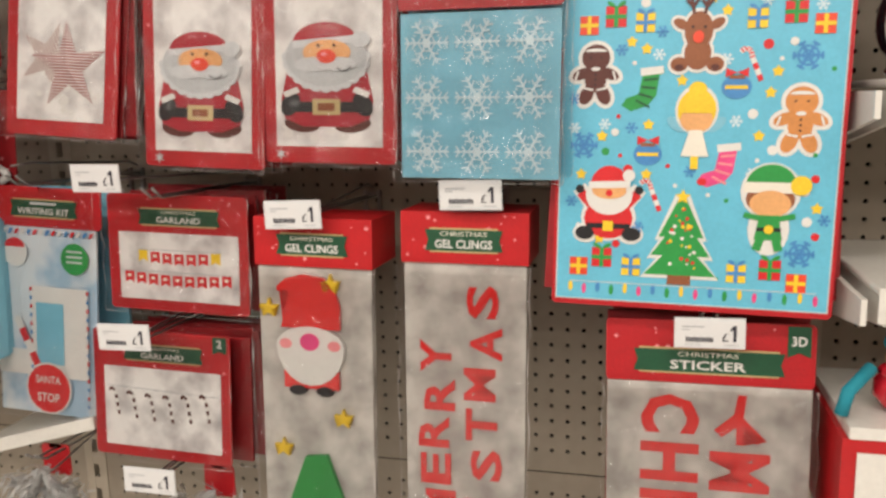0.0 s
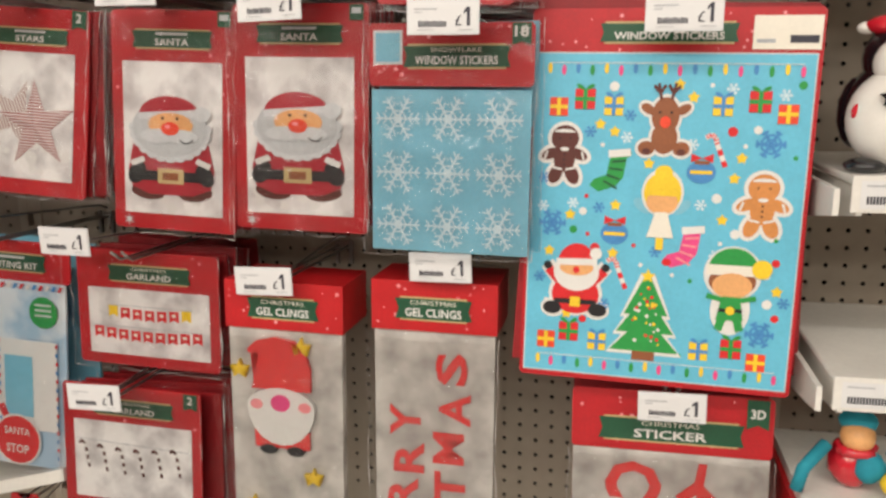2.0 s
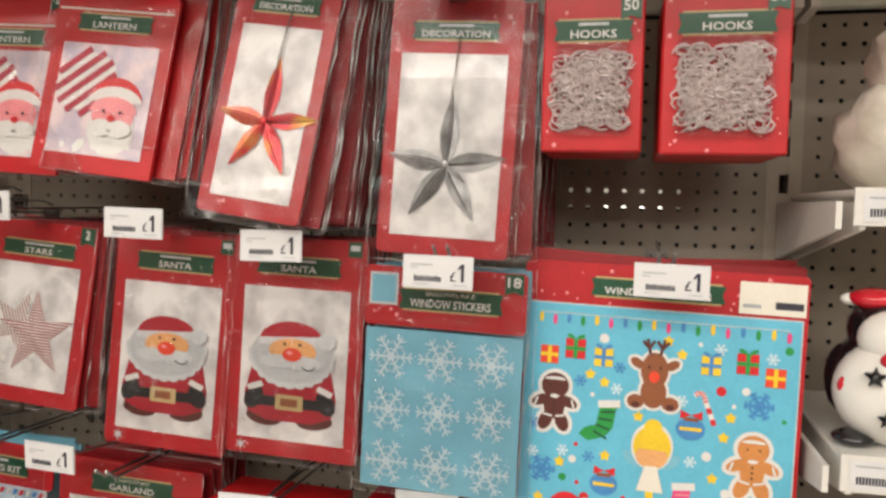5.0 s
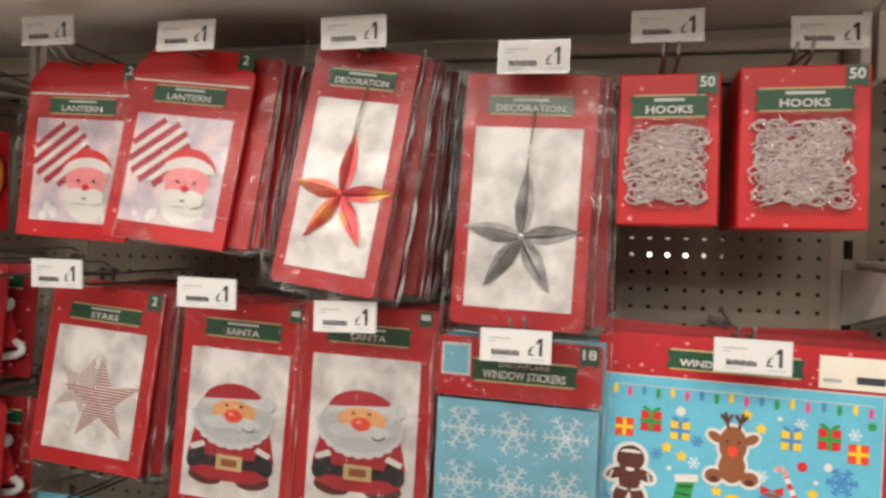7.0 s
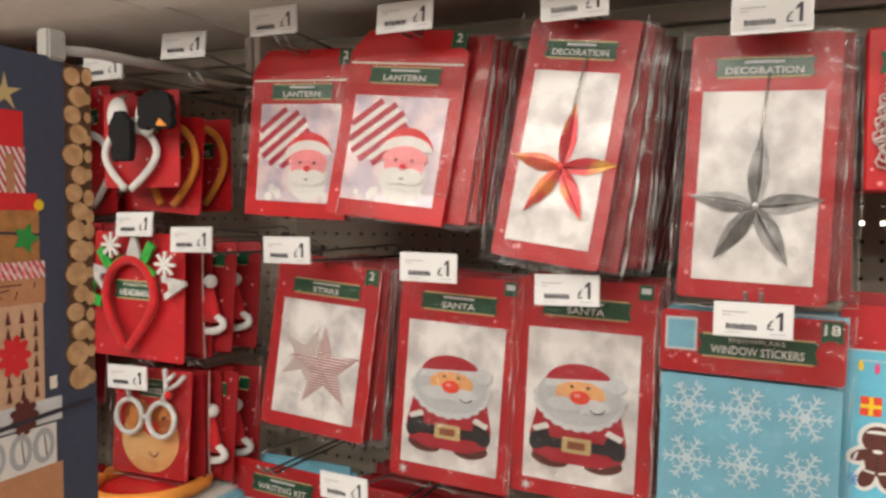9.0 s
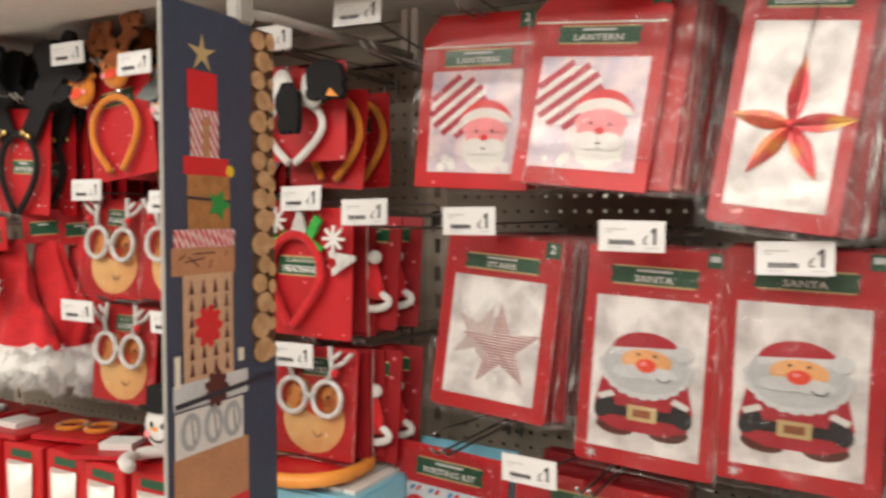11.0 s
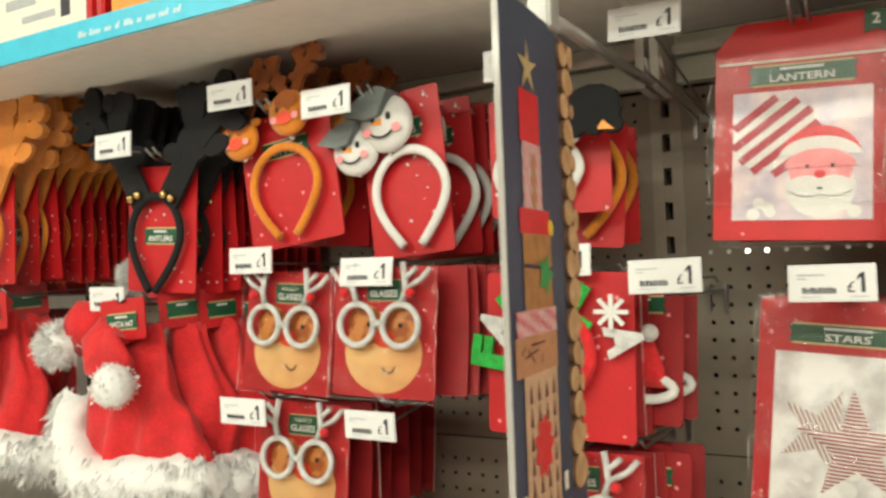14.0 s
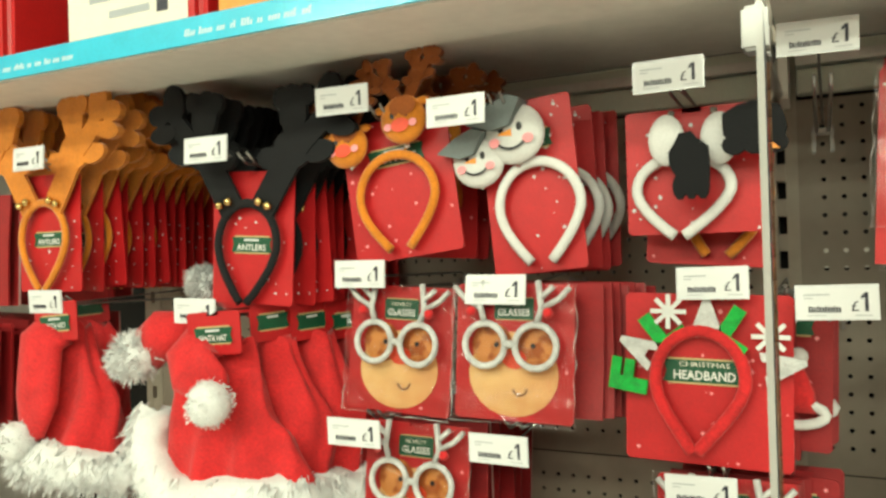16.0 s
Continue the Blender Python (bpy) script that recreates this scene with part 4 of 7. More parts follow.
def sticker_sheet(x, z, y, w, h, pitch, roll, yaw):
    t = hang("window_sticker_sheet", "large light blue window sticker sheet with winter figures", "sticker pack", x, z, y, pitch, roll, yaw, "sticker packs")
    rnd = rng(99)
    card(t, w, h, RED)
    top = -0.05
    bw, bh = w - 0.012, h - 0.058
    P = lambda u, v: (-bw / 2 + bw * (u * 0.985 + 0.015), top - bh * (v - 0.012 * math.sin(math.pi * v)))
    a = Art()
    flecks(a, w, top + 0.004, -0.003, rnd, 30)
    a.add(LGREY, rect(-bw / 2 - 0.0015, bw / 2 + 0.0015, top - bh - 0.0015, top + 0.0015), 1)
    a.add(SKY, rect(-bw / 2, bw / 2, top - bh, top), 2)
    banner(a, t, -0.005, -0.027, w * 0.44, 0.022, "", "WINDOW STICKERS", rnd)
    a.add(CREAM, rect(w / 2 - 0.073, w / 2 - 0.003, -0.045, -0.009), 3).add(INK, rect(w / 2 - 0.035, w / 2 - 0.006, -0.038, -0.03), 4).add(GREY, rect(w / 2 - 0.069, w / 2 - 0.05, -0.038, -0.034), 4)
    a.done("printed_header", t)
    a = Art()
    big = [(.485, .2, .09), (.11, .31, .09), (.86, .45, .09), (.29, .37, .07), (.58, .59, .07), (.48, .48, .1), (.63, .345, .06), (.32, .545, .06), (.68, .28, .05), (.34, .67, .05),
           (.18, .70, .1), (.77, .70, .1), (.46, .82, .13), (.18, .14, .06), (.82, .14, .06), (.29, .16, .05), (.69, .155, .05), (.08, .165, .05), (.92, .175, .05),
           (.07, .90, .05), (.16, .87, .05), (.275, .895, .05), (.67, .90, .05), (.79, .885, .05), (.885, .92, .05), (.87, .265, .05), (.075, .53, .05), (.89, .835, .05)]
    cols = [WHITE, WHITE, YELLOW, PRED, PGREEN, FLAKE, PBLUE, YELLOW]
    n = 0
    for _ in range(900):
        u, v = rnd.uniform(.03, .97), rnd.uniform(.09, .93)
        if all(math.hypot((u - p) * 0.78, v - q) > s + 0.006 for p, q, s in big) and n < 62:
            big.append((u, v, 0.03))
            n += 1
            m, (cx, cz) = cols[n % 8], P(u, v)
            if m is FLAKE or m is PBLUE:
                flake(a, m, cx, cz, 0.007, 0.0016, 3, False)
            elif m is YELLOW:
                a.add(m, star(cx, cz, 0.0068, 0.6, 5, 90), 3)
            else:
                a.add(m, oval(cx, cz, rnd.choice((0.0045, 0.0055, 0.0025)), n=14), 3)
    for v in (0.045, 0.963):
        for k in range(18):
            u = 0.04 + k * 0.054
            m = (YELLOW, MAGENTA, PBLUE, PGREEN)[k % 4]
            cx, cz = P(u, v + 0.006 * (k % 2))
            a.add(m, oval(cx, cz, 0.0026, 0.0062, 10), 3)
        for k in range(17):
            a.add(WHITE, stroke(P(0.04 + k * 0.054, v - 0.016), P(0.04 + k * 0.054 + 0.054, v - 0.016), 0.0008), 3)
    for u, v, m, r, s in ((.18, .14, PRED, PGREEN, .0115), (.82, .14, PRED, PGREEN, .0115), (.29, .16, YELLOW, PBLUE, .0105), (.69, .155, YELLOW, PBLUE, .0105), (.08, .165, NOSE, YELLOW, .0105), (.92, .175, NOSE, YELLOW, .0105),
                          (.07, .90, NOSE, YELLOW, .0105), (.16, .87, PRED, PGREEN, .0115), (.275, .895, YELLOW, PBLUE, .0105), (.67, .90, YELLOW, PBLUE, .0105), (.79, .885, PRED, PGREEN, .0115), (.885, .92, NOSE, YELLOW, .0105)):
        gift(a, *P(u, v), s, m, r)
    a.done("small_prints", t, "scattered stars, gifts and bulbs")
    a = Art()
    ginger(a, *P(.11, .325), 0.038, DBROWN)
    ginger(a, *P(.86, .46), 0.04, GINGER)
    stocking(a, *P(.285, .365), 0.027, PGREEN)
    stocking(a, *P(.58, .59), 0.027, MAGENTA)
    for u, v in ((.87, .265), (.075, .53), (.89, .835)):
        flake(a, PBLUE, *P(u, v), 0.016, 0.0028)
    candy_cane(a, *P(.68, .28), 0.021)
    candy_cane(a, *P(.34, .67), 0.021)
    for u, v in ((.63, .355), (.32, .555)):
        cx, cz = P(u, v)
        a.add(PBLUE, oval(cx, cz, 0.016, 0.013), 3).add(YELLOW, stroke((cx - 0.012, cz), (cx + 0.012, cz), 0.004), 4).add(BROWN, rect(cx - 0.008, cx + 0.008, cz + 0.009, cz + 0.013), 4)
        for d in (-1, 1):
            a.add(PRED, [(cx, cz + 0.016), (cx + d * 0.012, cz + 0.021), (cx + d * 0.012, cz + 0.011)], 4)
    # reindeer
    cx, cz = P(.485, .20)
    mk = a.mark()
    for k, (mm, g) in enumerate(((WHITE, 0.004), (BROWN, 0.0))):
        L = 3 + k
        a.add(mm, oval(cx, cz + 0.006, 0.019 + g, 0.023 + g), L).add(mm, oval(cx, cz - 0.022, 0.018 + g, 0.02 + g), L)
        for d in (-1, 1):
            a.add(mm, oval(cx + d * 0.024, cz + 0.014, 0.011 + g, 0.006 + g, 12, turn=d * 25), L)
            a.add(mm, oval(cx + d * 0.024, cz - 0.035, 0.012 + g, 0.009 + g, 14), L)
    for d in (-1, 1):
        for p, q in (((0.007, 0.026), (0.012, 0.046)), ((0.009, 0.034), (0.018, 0.043)), ((0.009, 0.034), (0.002, 0.044))):
            a.add(DBROWN, stroke((cx + d * p[0], cz + p[1]), (cx + d * q[0], cz + q[1]), 0.004), 5)
        a.add(BLACK, oval(cx + d * 0.008, cz + 0.01, 0.0018, n=8), 6)
        a.add(DBROWN, oval(cx + d * 0.024, cz - 0.039, 0.006, 0.004, 10), 6)
    a.add(NOSE, oval(cx, cz - 0.002, 0.0075), 6)
    a.resize(mk, cx, cz - 0.005, 0.8, 0.9)
    # fairy
    cx, cz = P(.48, .475)
    mk = a.mark()
    for d in (-1, 1):
        a.add(SKY2, oval(cx + d * 0.026, cz + 0.004, 0.014, 0.007, 14, turn=d * 35), 3)
    a.add(WHITE, oval(cx, cz + 0.022, 0.028, 0.031, 20), 3)
    a.add(YELLOW, oval(cx, cz + 0.022, 0.025, 0.026, 20), 4).add(YELLOW, oval(cx, cz + 0.047, 0.012, 0.01), 4)
    a.add(SKIN, oval(cx, cz + 0.01, 0.021, 0.016, 18), 5)
    a.add(YELLOW, oval(cx, cz + 0.018, 0.022, 0.015, 16, 0, 180), 6)
    a.add(CREAM, [(cx - 0.008, cz - 0.003), (cx + 0.008, cz - 0.003), (cx + 0.018, cz - 0.036), (cx - 0.018, cz - 0.036)], 5)
    a.add(YELLOW, rect(cx - 0.005, cx + 0.005, cz - 0.052, cz - 0.036), 5)
    a.resize(mk, cx, cz + 0.004, 0.84, 0.9, 0.004)
    # bearded figure
    cx, cz = P(.18, .71)
    for d in (-1, 1):
        a.add(WHITE, stroke((cx + d * 0.02, cz), (cx + d * 0.035, cz + 0.02), 0.017), 3).add(PRED, stroke((cx + d * 0.018, cz - 0.002), (cx + d * 0.033, cz + 0.014), 0.011), 4)
        a.add(BLACK, oval(cx + d * 0.034, cz + 0.018, 0.005), 5)
        a.add(WHITE, oval(cx + d * 0.026, cz - 0.034, 0.015, 0.012), 3).add(BLACK, oval(cx + d * 0.027, cz - 0.034, 0.011, 0.008), 5)
    a.add(WHITE, oval(cx, cz - 0.015, 0.032, 0.028), 3).add(PRED, oval(cx, cz - 0.016, 0.028, 0.024), 4)
    a.add(BLACK, rect(cx - 0.025, cx + 0.025, cz - 0.028, cz - 0.022), 5).add(YELLOW, rect(cx - 0.006, cx + 0.006, cz - 0.031, cz - 0.019), 6)
    a.add(WHITE, oval(cx, cz + 0.012, 0.027, 0.024), 5).add(SKIN, oval(cx, cz + 0.017, 0.02, 0.01), 6)
    a.add(PRED, oval(cx, cz + 0.022, 0.022, 0.024, 16, 0, 180), 6).add(WHITE, stroke((cx - 0.024, cz + 0.023), (cx + 0.024, cz + 0.025), 0.008), 7).add(WHITE, oval(cx + 0.022, cz + 0.035, 0.007), 7)
    a.add(PRED, oval(cx, cz + 0.014, 0.004), 7)
    # elf
    cx, cz = P(.775, .695)
    a.add(WHITE, oval(cx, cz + 0.015, 0.032, 0.032), 3).add(WHITE, oval(cx, cz - 0.028, 0.022, 0.03), 3)
    a.add(PGREEN, oval(cx, cz + 0.02, 0.027, 0.025, 16, 0, 180), 4).add(CREAM, stroke((cx - 0.029, cz + 0.019), (cx + 0.029, cz + 0.019), 0.012), 5).add(YELLOW, oval(cx + 0.031, cz + 0.022, 0.011), 6)
    a.add(BROWN, oval(cx, cz + 0.006, 0.026, 0.017), 4).add(SKIN, oval(cx, cz + 0.001, 0.022, 0.015), 5)
    a.add(PGREEN, [(cx - 0.01, cz - 0.012), (cx + 0.01, cz - 0.012), (cx + 0.015, cz - 0.04), (cx - 0.015, cz - 0.04)], 5)
    for d in (-1, 1):
        a.add(PGREEN, stroke((cx + d * 0.008, cz - 0.016), (cx + d * 0.027, cz - 0.012), 0.006), 5).add(PGREEN, stroke((cx + d * 0.008, cz - 0.038), (cx + d * 0.012, cz - 0.052), 0.009), 5)
    a.add(BLACK, rect(cx - 0.013, cx + 0.013, cz - 0.03, cz - 0.026), 6).add(YELLOW, oval(cx, cz - 0.028, 0.005), 7)
    # tree
    cx, cz = P(.46, .80)
    for k, (mm, g) in enumerate(((WHITE, 0.004), (PGREEN, 0.0))):
        for b, tpz, hw in ((-0.045, -0.005, 0.04), (-0.022, 0.02, 0.033), (0.0, 0.045, 0.025)):
            a.add(mm, [(cx - hw - g, cz + b - g), (cx + hw + g, cz + b - g), (cx + 0.004 + g, cz + tpz + g), (cx - 0.004 - g, cz + tpz + g)], 3 + k)
    a.add(BROWN, rect(cx - 0.013, cx + 0.013, cz - 0.056, cz - 0.045), 4)
    a.add(YELLOW, star(cx, cz + 0.047, 0.009, 0.45), 6)
    for _ in range(34):
        zz = rnd.uniform(-0.04, 0.034)
        ww = 0.026 * (0.05 - zz) / 0.09
        a.add(rnd.choice((PRED, WHITE, YELLOW)), oval(cx + rnd.uniform(-ww, ww), cz + zz, rnd.choice((0.0022, 0.0014)), n=8), 5)
    a.done("figure_prints", t, "printed tree, stockings, biscuits and winter figures")
    return t


def hooks_box(x, z, y, w, h, d, seed, n):
    t = hang("hooks_pack", "deep red carded pack of white plastic tree hooks", "hooks pack", x, z, y, 0, 0, 0, "hooks packs")
    rnd = rng(seed)
    bm = bmesh.new()
    box(bm, -w / 2, w / 2, 0, d, -h, 0)
    bmesh.ops.bevel(bm, geom=bm.edges[:], offset=0.002, segments=1, affect="EDGES")
    part("box_body", bm, BOXRED, t)
    a = Art()
    flecks(a, w, -h + 0.004, -0.004, rnd, 16)
    banner(a, t, 0, -0.037, w * 0.68, 0.024, "bars", "HOOKS", rnd)
    number_flag(a, t, w, "50")
    a.done("printed_face", t)
    bm = bmesh.new()
    for _ in range(n):
        cx, cz = rnd.uniform(-w * 0.33, w * 0.3), rnd.uniform(-h + 0.03, -0.065)
        an, r = rnd.uniform(0, 6.28), rnd.uniform(0.0045, 0.008)
        yy = -0.002 - rnd.uniform(0, 0.006)
        pts = [(cx + r * 1.3 * math.cos(an + k * 0.8) * (1 + 0.35 * (k > 3)), yy, cz + r * math.sin(an + k * 0.8)) for k in range(7)]
        tube(bm, pts, 0.0011, 4)
    tagged(part("plastic_hook_tangle", bm, HOOKW, t, "tangle of white plastic hooks"), kind="stuff")
    bm = bmesh.new()
    box(bm, -w * 0.38, w * 0.37, -0.0105, -0.0005, -h + 0.018, -0.05)
    bmesh.ops.bevel(bm, geom=bm.edges[:], offset=0.004, segments=2, affect="EDGES")
    part("blister", bm, FILM, t, "clear plastic blister")
    return t


def garland(x, z, y, w, h, pitch, roll, yaw, seed, kind):
    t = hang("garland_pack", "wide red card pack with a printed %s garland" % ("flag" if kind == "flags" else "candy cane"), "garland pack", x, z, y, pitch, roll, yaw, "garland packs")
    rnd = rng(seed)
    card(t, w, h, RED)
    a = Art()
    flecks(a, w, -h + 0.003, -0.004, rnd, 26)
    fx0, fx1, fz0, fz1 = -w / 2 + 0.018, w / 2 - 0.014, -h + 0.016, -0.055
    a.add(SOFT, rect(fx0, fx1, fz0, fz1), 2)
    banner(a, t, 0.005, -0.032, w * 0.53, 0.024, "CHRISTMAS", "GARLAND", rnd)
    if kind == "flags":
        for row, (zz, n, x0) in enumerate(((fz1 - 0.026, 7, fx0 + 0.03), (fz1 - 0.058, 9, fx0 + 0.006))):
            for k in range(n):
                cx = x0 + 0.01 + k * (0.0195 if row == 0 else 0.0197)
                zc = zz - 0.004 * math.sin(math.pi * k / (n - 1))
                m = YELLOW if row == 0 and k in (0, n - 1) else PRED
                a.add(m, [(cx - 0.0075, zc), (cx - 0.0075, zc - 0.017), (cx, zc - 0.013), (cx + 0.0075, zc - 0.017), (cx + 0.0075, zc)], 3)
                if m is PRED:
                    a.add(CREAM, rect(cx - 0.003, cx + 0.003, zc - 0.0085, zc - 0.004), 4)
            a.add(GREY, stroke((x0, zz + 0.001), (x0 + n * 0.0196, zz + 0.001), 0.001), 3)
    else:
        number_flag(a, t, w, "2")
        for k in range(6):
            cx = fx0 + 0.018 + k * 0.03
            zc = fz1 - 0.038 - 0.006 * math.sin(math.pi * k / 5)
            for q in range(6):
                a.add(DBROWN if q % 2 else WHITE, stroke((cx + q * 0.001, zc - q * 0.006), (cx + (q + 1) * 0.001, zc - (q + 1) * 0.006), 0.0045), 3)
            a.add(DBROWN, stroke((cx, zc), (cx - 0.006, zc + 0.005), 0.004), 4).add(DBROWN, stroke((cx - 0.006, zc + 0.005), (cx - 0.009, zc), 0.004), 4)
        a.add(GREY, stroke((fx0 + 0.004, fz1 - 0.03), (fx1 - 0.004, fz1 - 0.035), 0.001), 3)
    a.done("printed_face", t, "pale print with hanging garland")
    film(t, w, h, rnd, 0.004, 0.007, 0.002)
    return t


def gel_pack(x, z, y, w, h, pitch, roll, yaw, seed, kind):
    t = hang("gel_cling_pack", "tall clear bag of red gel window clings under a red header", "cling pack", x, z, y, pitch, roll, yaw, "gel cling packs")
    rnd = rng(seed)
    hh = 0.066
    bm = bmesh.new()
    box(bm, -w / 2, w / 2, 0, 0.1, -hh, 0)
    part("header_card", bm, BOXRED, t)
    bm = bmesh.new()
    slab(bm, rect(-w / 2 + 0.003, w / 2 - 0.003, -h, -hh - 0.0005), 0.004, 0.02)
    part("cloudy_sheet", bm, FROST, t, "cloudy crinkled plastic sheet")
    a = Art()
    flecks(a, w, -hh + 0.003, -0.003, rnd, 18)
    banner(a, t, 0.0, -0.036, w * 0.52, 0.029, "CHRISTMAS", "GEL CLINGS", rnd)
    a.done("printed_header", t)
    if kind == "gnome":
        cx, cz = -0.005, -0.18
        bm = bmesh.new()
        mats = [CLING, WHITE, PINK, MAGENTA, BLACK, YELLOW, PGREEN]
        slab(bm, [(cx - 0.042, cz + 0.03), (cx + 0.043, cz + 0.03), (cx + 0.043, cz + 0.06), (cx + 0.036, cz + 0.085), (cx + 0.02, cz + 0.1), (cx - 0.01, cz + 0.104), (cx - 0.034, cz + 0.098), (cx - 0.047, cz + 0.086), (cx - 0.046, cz + 0.08), (cx - 0.03, cz + 0.081), (cx - 0.035, cz + 0.06)], -0.004, 0.003, 0)
        slab(bm, [(cx + 0.049 * math.cos(radians(a)), cz + 0.005 + (0.028 if a < 180 else 0.055) * math.sin(radians(a))) for a in range(0, 360, 18)], -0.005, 0.003, 1)
        slab(bm, oval(cx, cz + 0.012, 0.014, 0.012), -0.0065, 0.003, 3)
        for d in (-1, 1):
            slab(bm, oval(cx + d * 0.035, cz + 0.008, 0.009, 0.007), -0.006, 0.003, 2)
            slab(bm, oval(cx + d * 0.02, cz - 0.058, 0.013, 0.007), -0.0035, 0.003, 4)
        slab(bm, rect(cx - 0.04, cx + 0.04, cz - 0.055, cz - 0.03), -0.003, 0.003, 0)
        for sx, sz in ((0.03, 0.092), (-0.06, 0.055), (0.045, -0.095), (-0.045, -0.145)):
            slab(bm, star(cx + sx, cz + sz, 0.014), -0.004, 0.003, 5)
        slab(bm, [(cx - 0.04, cz - 0.23), (cx + 0.045, cz - 0.22), (cx + 0.02, cz - 0.15), (cx - 0.012, cz - 0.155)], -0.004, 0.003, 6)
        slab(bm, [(cx - 0.05, cz - 0.28), (cx + 0.055, cz - 0.28), (cx + 0.04, cz - 0.225), (cx - 0.035, cz - 0.225)], -0.004, 0.003, 6)
        bmesh.ops.triangulate(bm, faces=[f for f in bm.faces if len(f.verts) > 4])
        part("gel_figures", bm, mats, t, "red hatted gnome and green tree gels")
    else:
        for body, cx, z0, cz in (("MERRY", -0.038, 0, -0.29), ("CHRISTMAS", 0.024, 0, -0.31)):
            zt = -0.19 if body == "MERRY" else -0.115
            step = 0.052 if body == "MERRY" else 0.055
            for k, ch in enumerate(body[::-1]):
                zz = zt - k * step
                if zz > -h + 0.02:
                    words(ch, CLING, cx + 0.005 * math.sin(k * 2), zz, 0.012 if ch == "I" else 0.044, 0.042, t, 0.001, 0.03, "gel_letter", turn=90)
    film(t, w, h, rnd, 0.003, 0.009, -hh)
    return t


def sticker3d(x, z, y, w, h):
    t = hang("foil_sticker_pack", "clear bag of red foil letter stickers under a red header", "sticker pack", x, z, y, 4, 0, 0, "sticker packs")
    rnd = rng(81)
    hh = 0.078
    card(t, w, hh, RED, name="header_card")
    bm = bmesh.new()
    slab(bm, rect(-w / 2 + 0.002, w / 2 - 0.002, -h, -hh - 0.001), 0.001, 0.005)
    part("cloudy_sheet", bm, FROST, t, "cloudy crinkled plastic sheet")
    a = Art()
    flecks(a, w, -hh + 0.004, -0.004, rnd, 22)
    banner(a, t, 0.0, -0.05, w * 0.66, 0.03, "CHRISTMAS", "STICKER", rnd)
    a.add(GREEN, [(w / 2 - 0.032, -0.002), (w / 2 - 0.006, -0.002), (w / 2 - 0.006, -0.04), (w / 2 - 0.019, -0.034), (w / 2 - 0.032, -0.04)], 3)
    words("3D", WHITE, w / 2 - 0.019, -0.02, 0.017, 0.012, t)
    a.done("printed_header", t)
    for k, ch in enumerate("CHR"):
        words(ch, CLING, -0.043, -0.118 - k * 0.062, 0.05, 0.07, t, -0.0012, 0.035, "foil_letter", turn=-90)
    words("M", CLING, 0.04, -0.187, 0.05, 0.07, t, -0.0012, 0.035, "foil_letter", turn=-90)
    bm = bmesh.new()
    slab(bm, [(0.036, -0.09), (0.046, -0.09), (0.043, -0.118), (0.07, -0.145), (0.058, -0.15), (0.045, -0.13), (0.043, -0.152), (0.035, -0.152), (0.035, -0.13), (0.018, -0.143), (0.01, -0.135), (0.032, -0.115)], -0.002, 0.002)
    bmesh.ops.triangulate(bm, faces=[f for f in bm.faces if len(f.verts) > 4])
    part("foil_motif", bm, CLING, t)
    film(t, w, h, rnd, 0.003, 0.009, -hh)
    return t


def writing_kit(x, z, y, w, h):
    t = hang("writing_kit", "pale blue letter writing kit with a red round badge", "stationery pack", x, z, y, 4, 3, 0)
    rnd = rng(83)
    card(t, w + 0.02, 0.06, RED, name="header_card")
    bm = bmesh.new()
    slab(bm, rect(-w / 2, w / 2, -h, -0.061), 0.002, 0.006)
    part("envelope", bm, MISTB, t)
    a = Art()
    flecks(a, w, -0.056, -0.003, rnd, 10)
    banner(a, t, 0.0, -0.032, w * 0.6, 0.026, "bars", "WRITING KIT", rnd)
    for k in range(16):
        xx = -w / 2 + 0.004 + k * w / 16
        a.add((PRED, WHITE, PBLUE)[k % 3], [(xx, -0.064), (xx + 0.006, -0.064), (xx + 0.001, -0.072), (xx - 0.004, -0.072)], 2)
    a.add(PGREEN, oval(w * 0.3, -0.105, 0.024), 3)
    for q in (-0.006, 0.002, 0.01):
        a.add(LGREY, rect(w * 0.3 - 0.014, w * 0.3 + 0.014, -0.105 + q, -0.102 + q), 4)
    a.add(WHITE, rect(-w * 0.15, w * 0.42, -h + 0.09, -0.15), 2).add(SKY2, rect(-w * 0.1, w * 0.18, -0.27, -0.175), 3)
    for k in range(14):
        zz = -0.152 - k * 0.0135
        a.add((PRED, PBLUE)[k % 2], stroke((w * 0.42, zz), (w * 0.42, zz - 0.006), 0.004), 3).add((PRED, PBLUE)[k % 2], stroke((-w * 0.15, zz), (-w * 0.15, zz - 0.006), 0.004), 3)
    for k in range(7):
        a.add(PRED if k % 2 else WHITE, stroke((-w * 0.3 + k * 0.009, -0.2 - k * 0.018), (-w * 0.3 + (k + 1) * 0.009, -0.2 - (k + 1) * 0.018), 0.012), 4)
    a.add(WHITE, oval(-w * 0.3, -0.1, 0.022), 3).add(PRED, oval(-w * 0.3, -0.092, 0.018, 0.014, 14, 0, 180), 4)
    a.add(WHITE, rect(-w / 2, w * 0.42, -h + 0.06, -h + 0.1), 2)
    a.add(WHITE, oval(w * 0.02, -h + 0.042, 0.041), 5).add(PRED, oval(w * 0.02, -h + 0.042, 0.038), 6)
    a.done("printed_face", t, "printed envelope edges and badges")
    words("SANTA", WHITE, w * 0.02, -h + 0.056, 0.045, 0.012, t, -0.0045)
    words("STOP", WHITE, w * 0.02, -h + 0.028, 0.04, 0.014, t, -0.0045)
    film(t, w, h, rnd, 0.004, 0.009, 0.002)
    return t


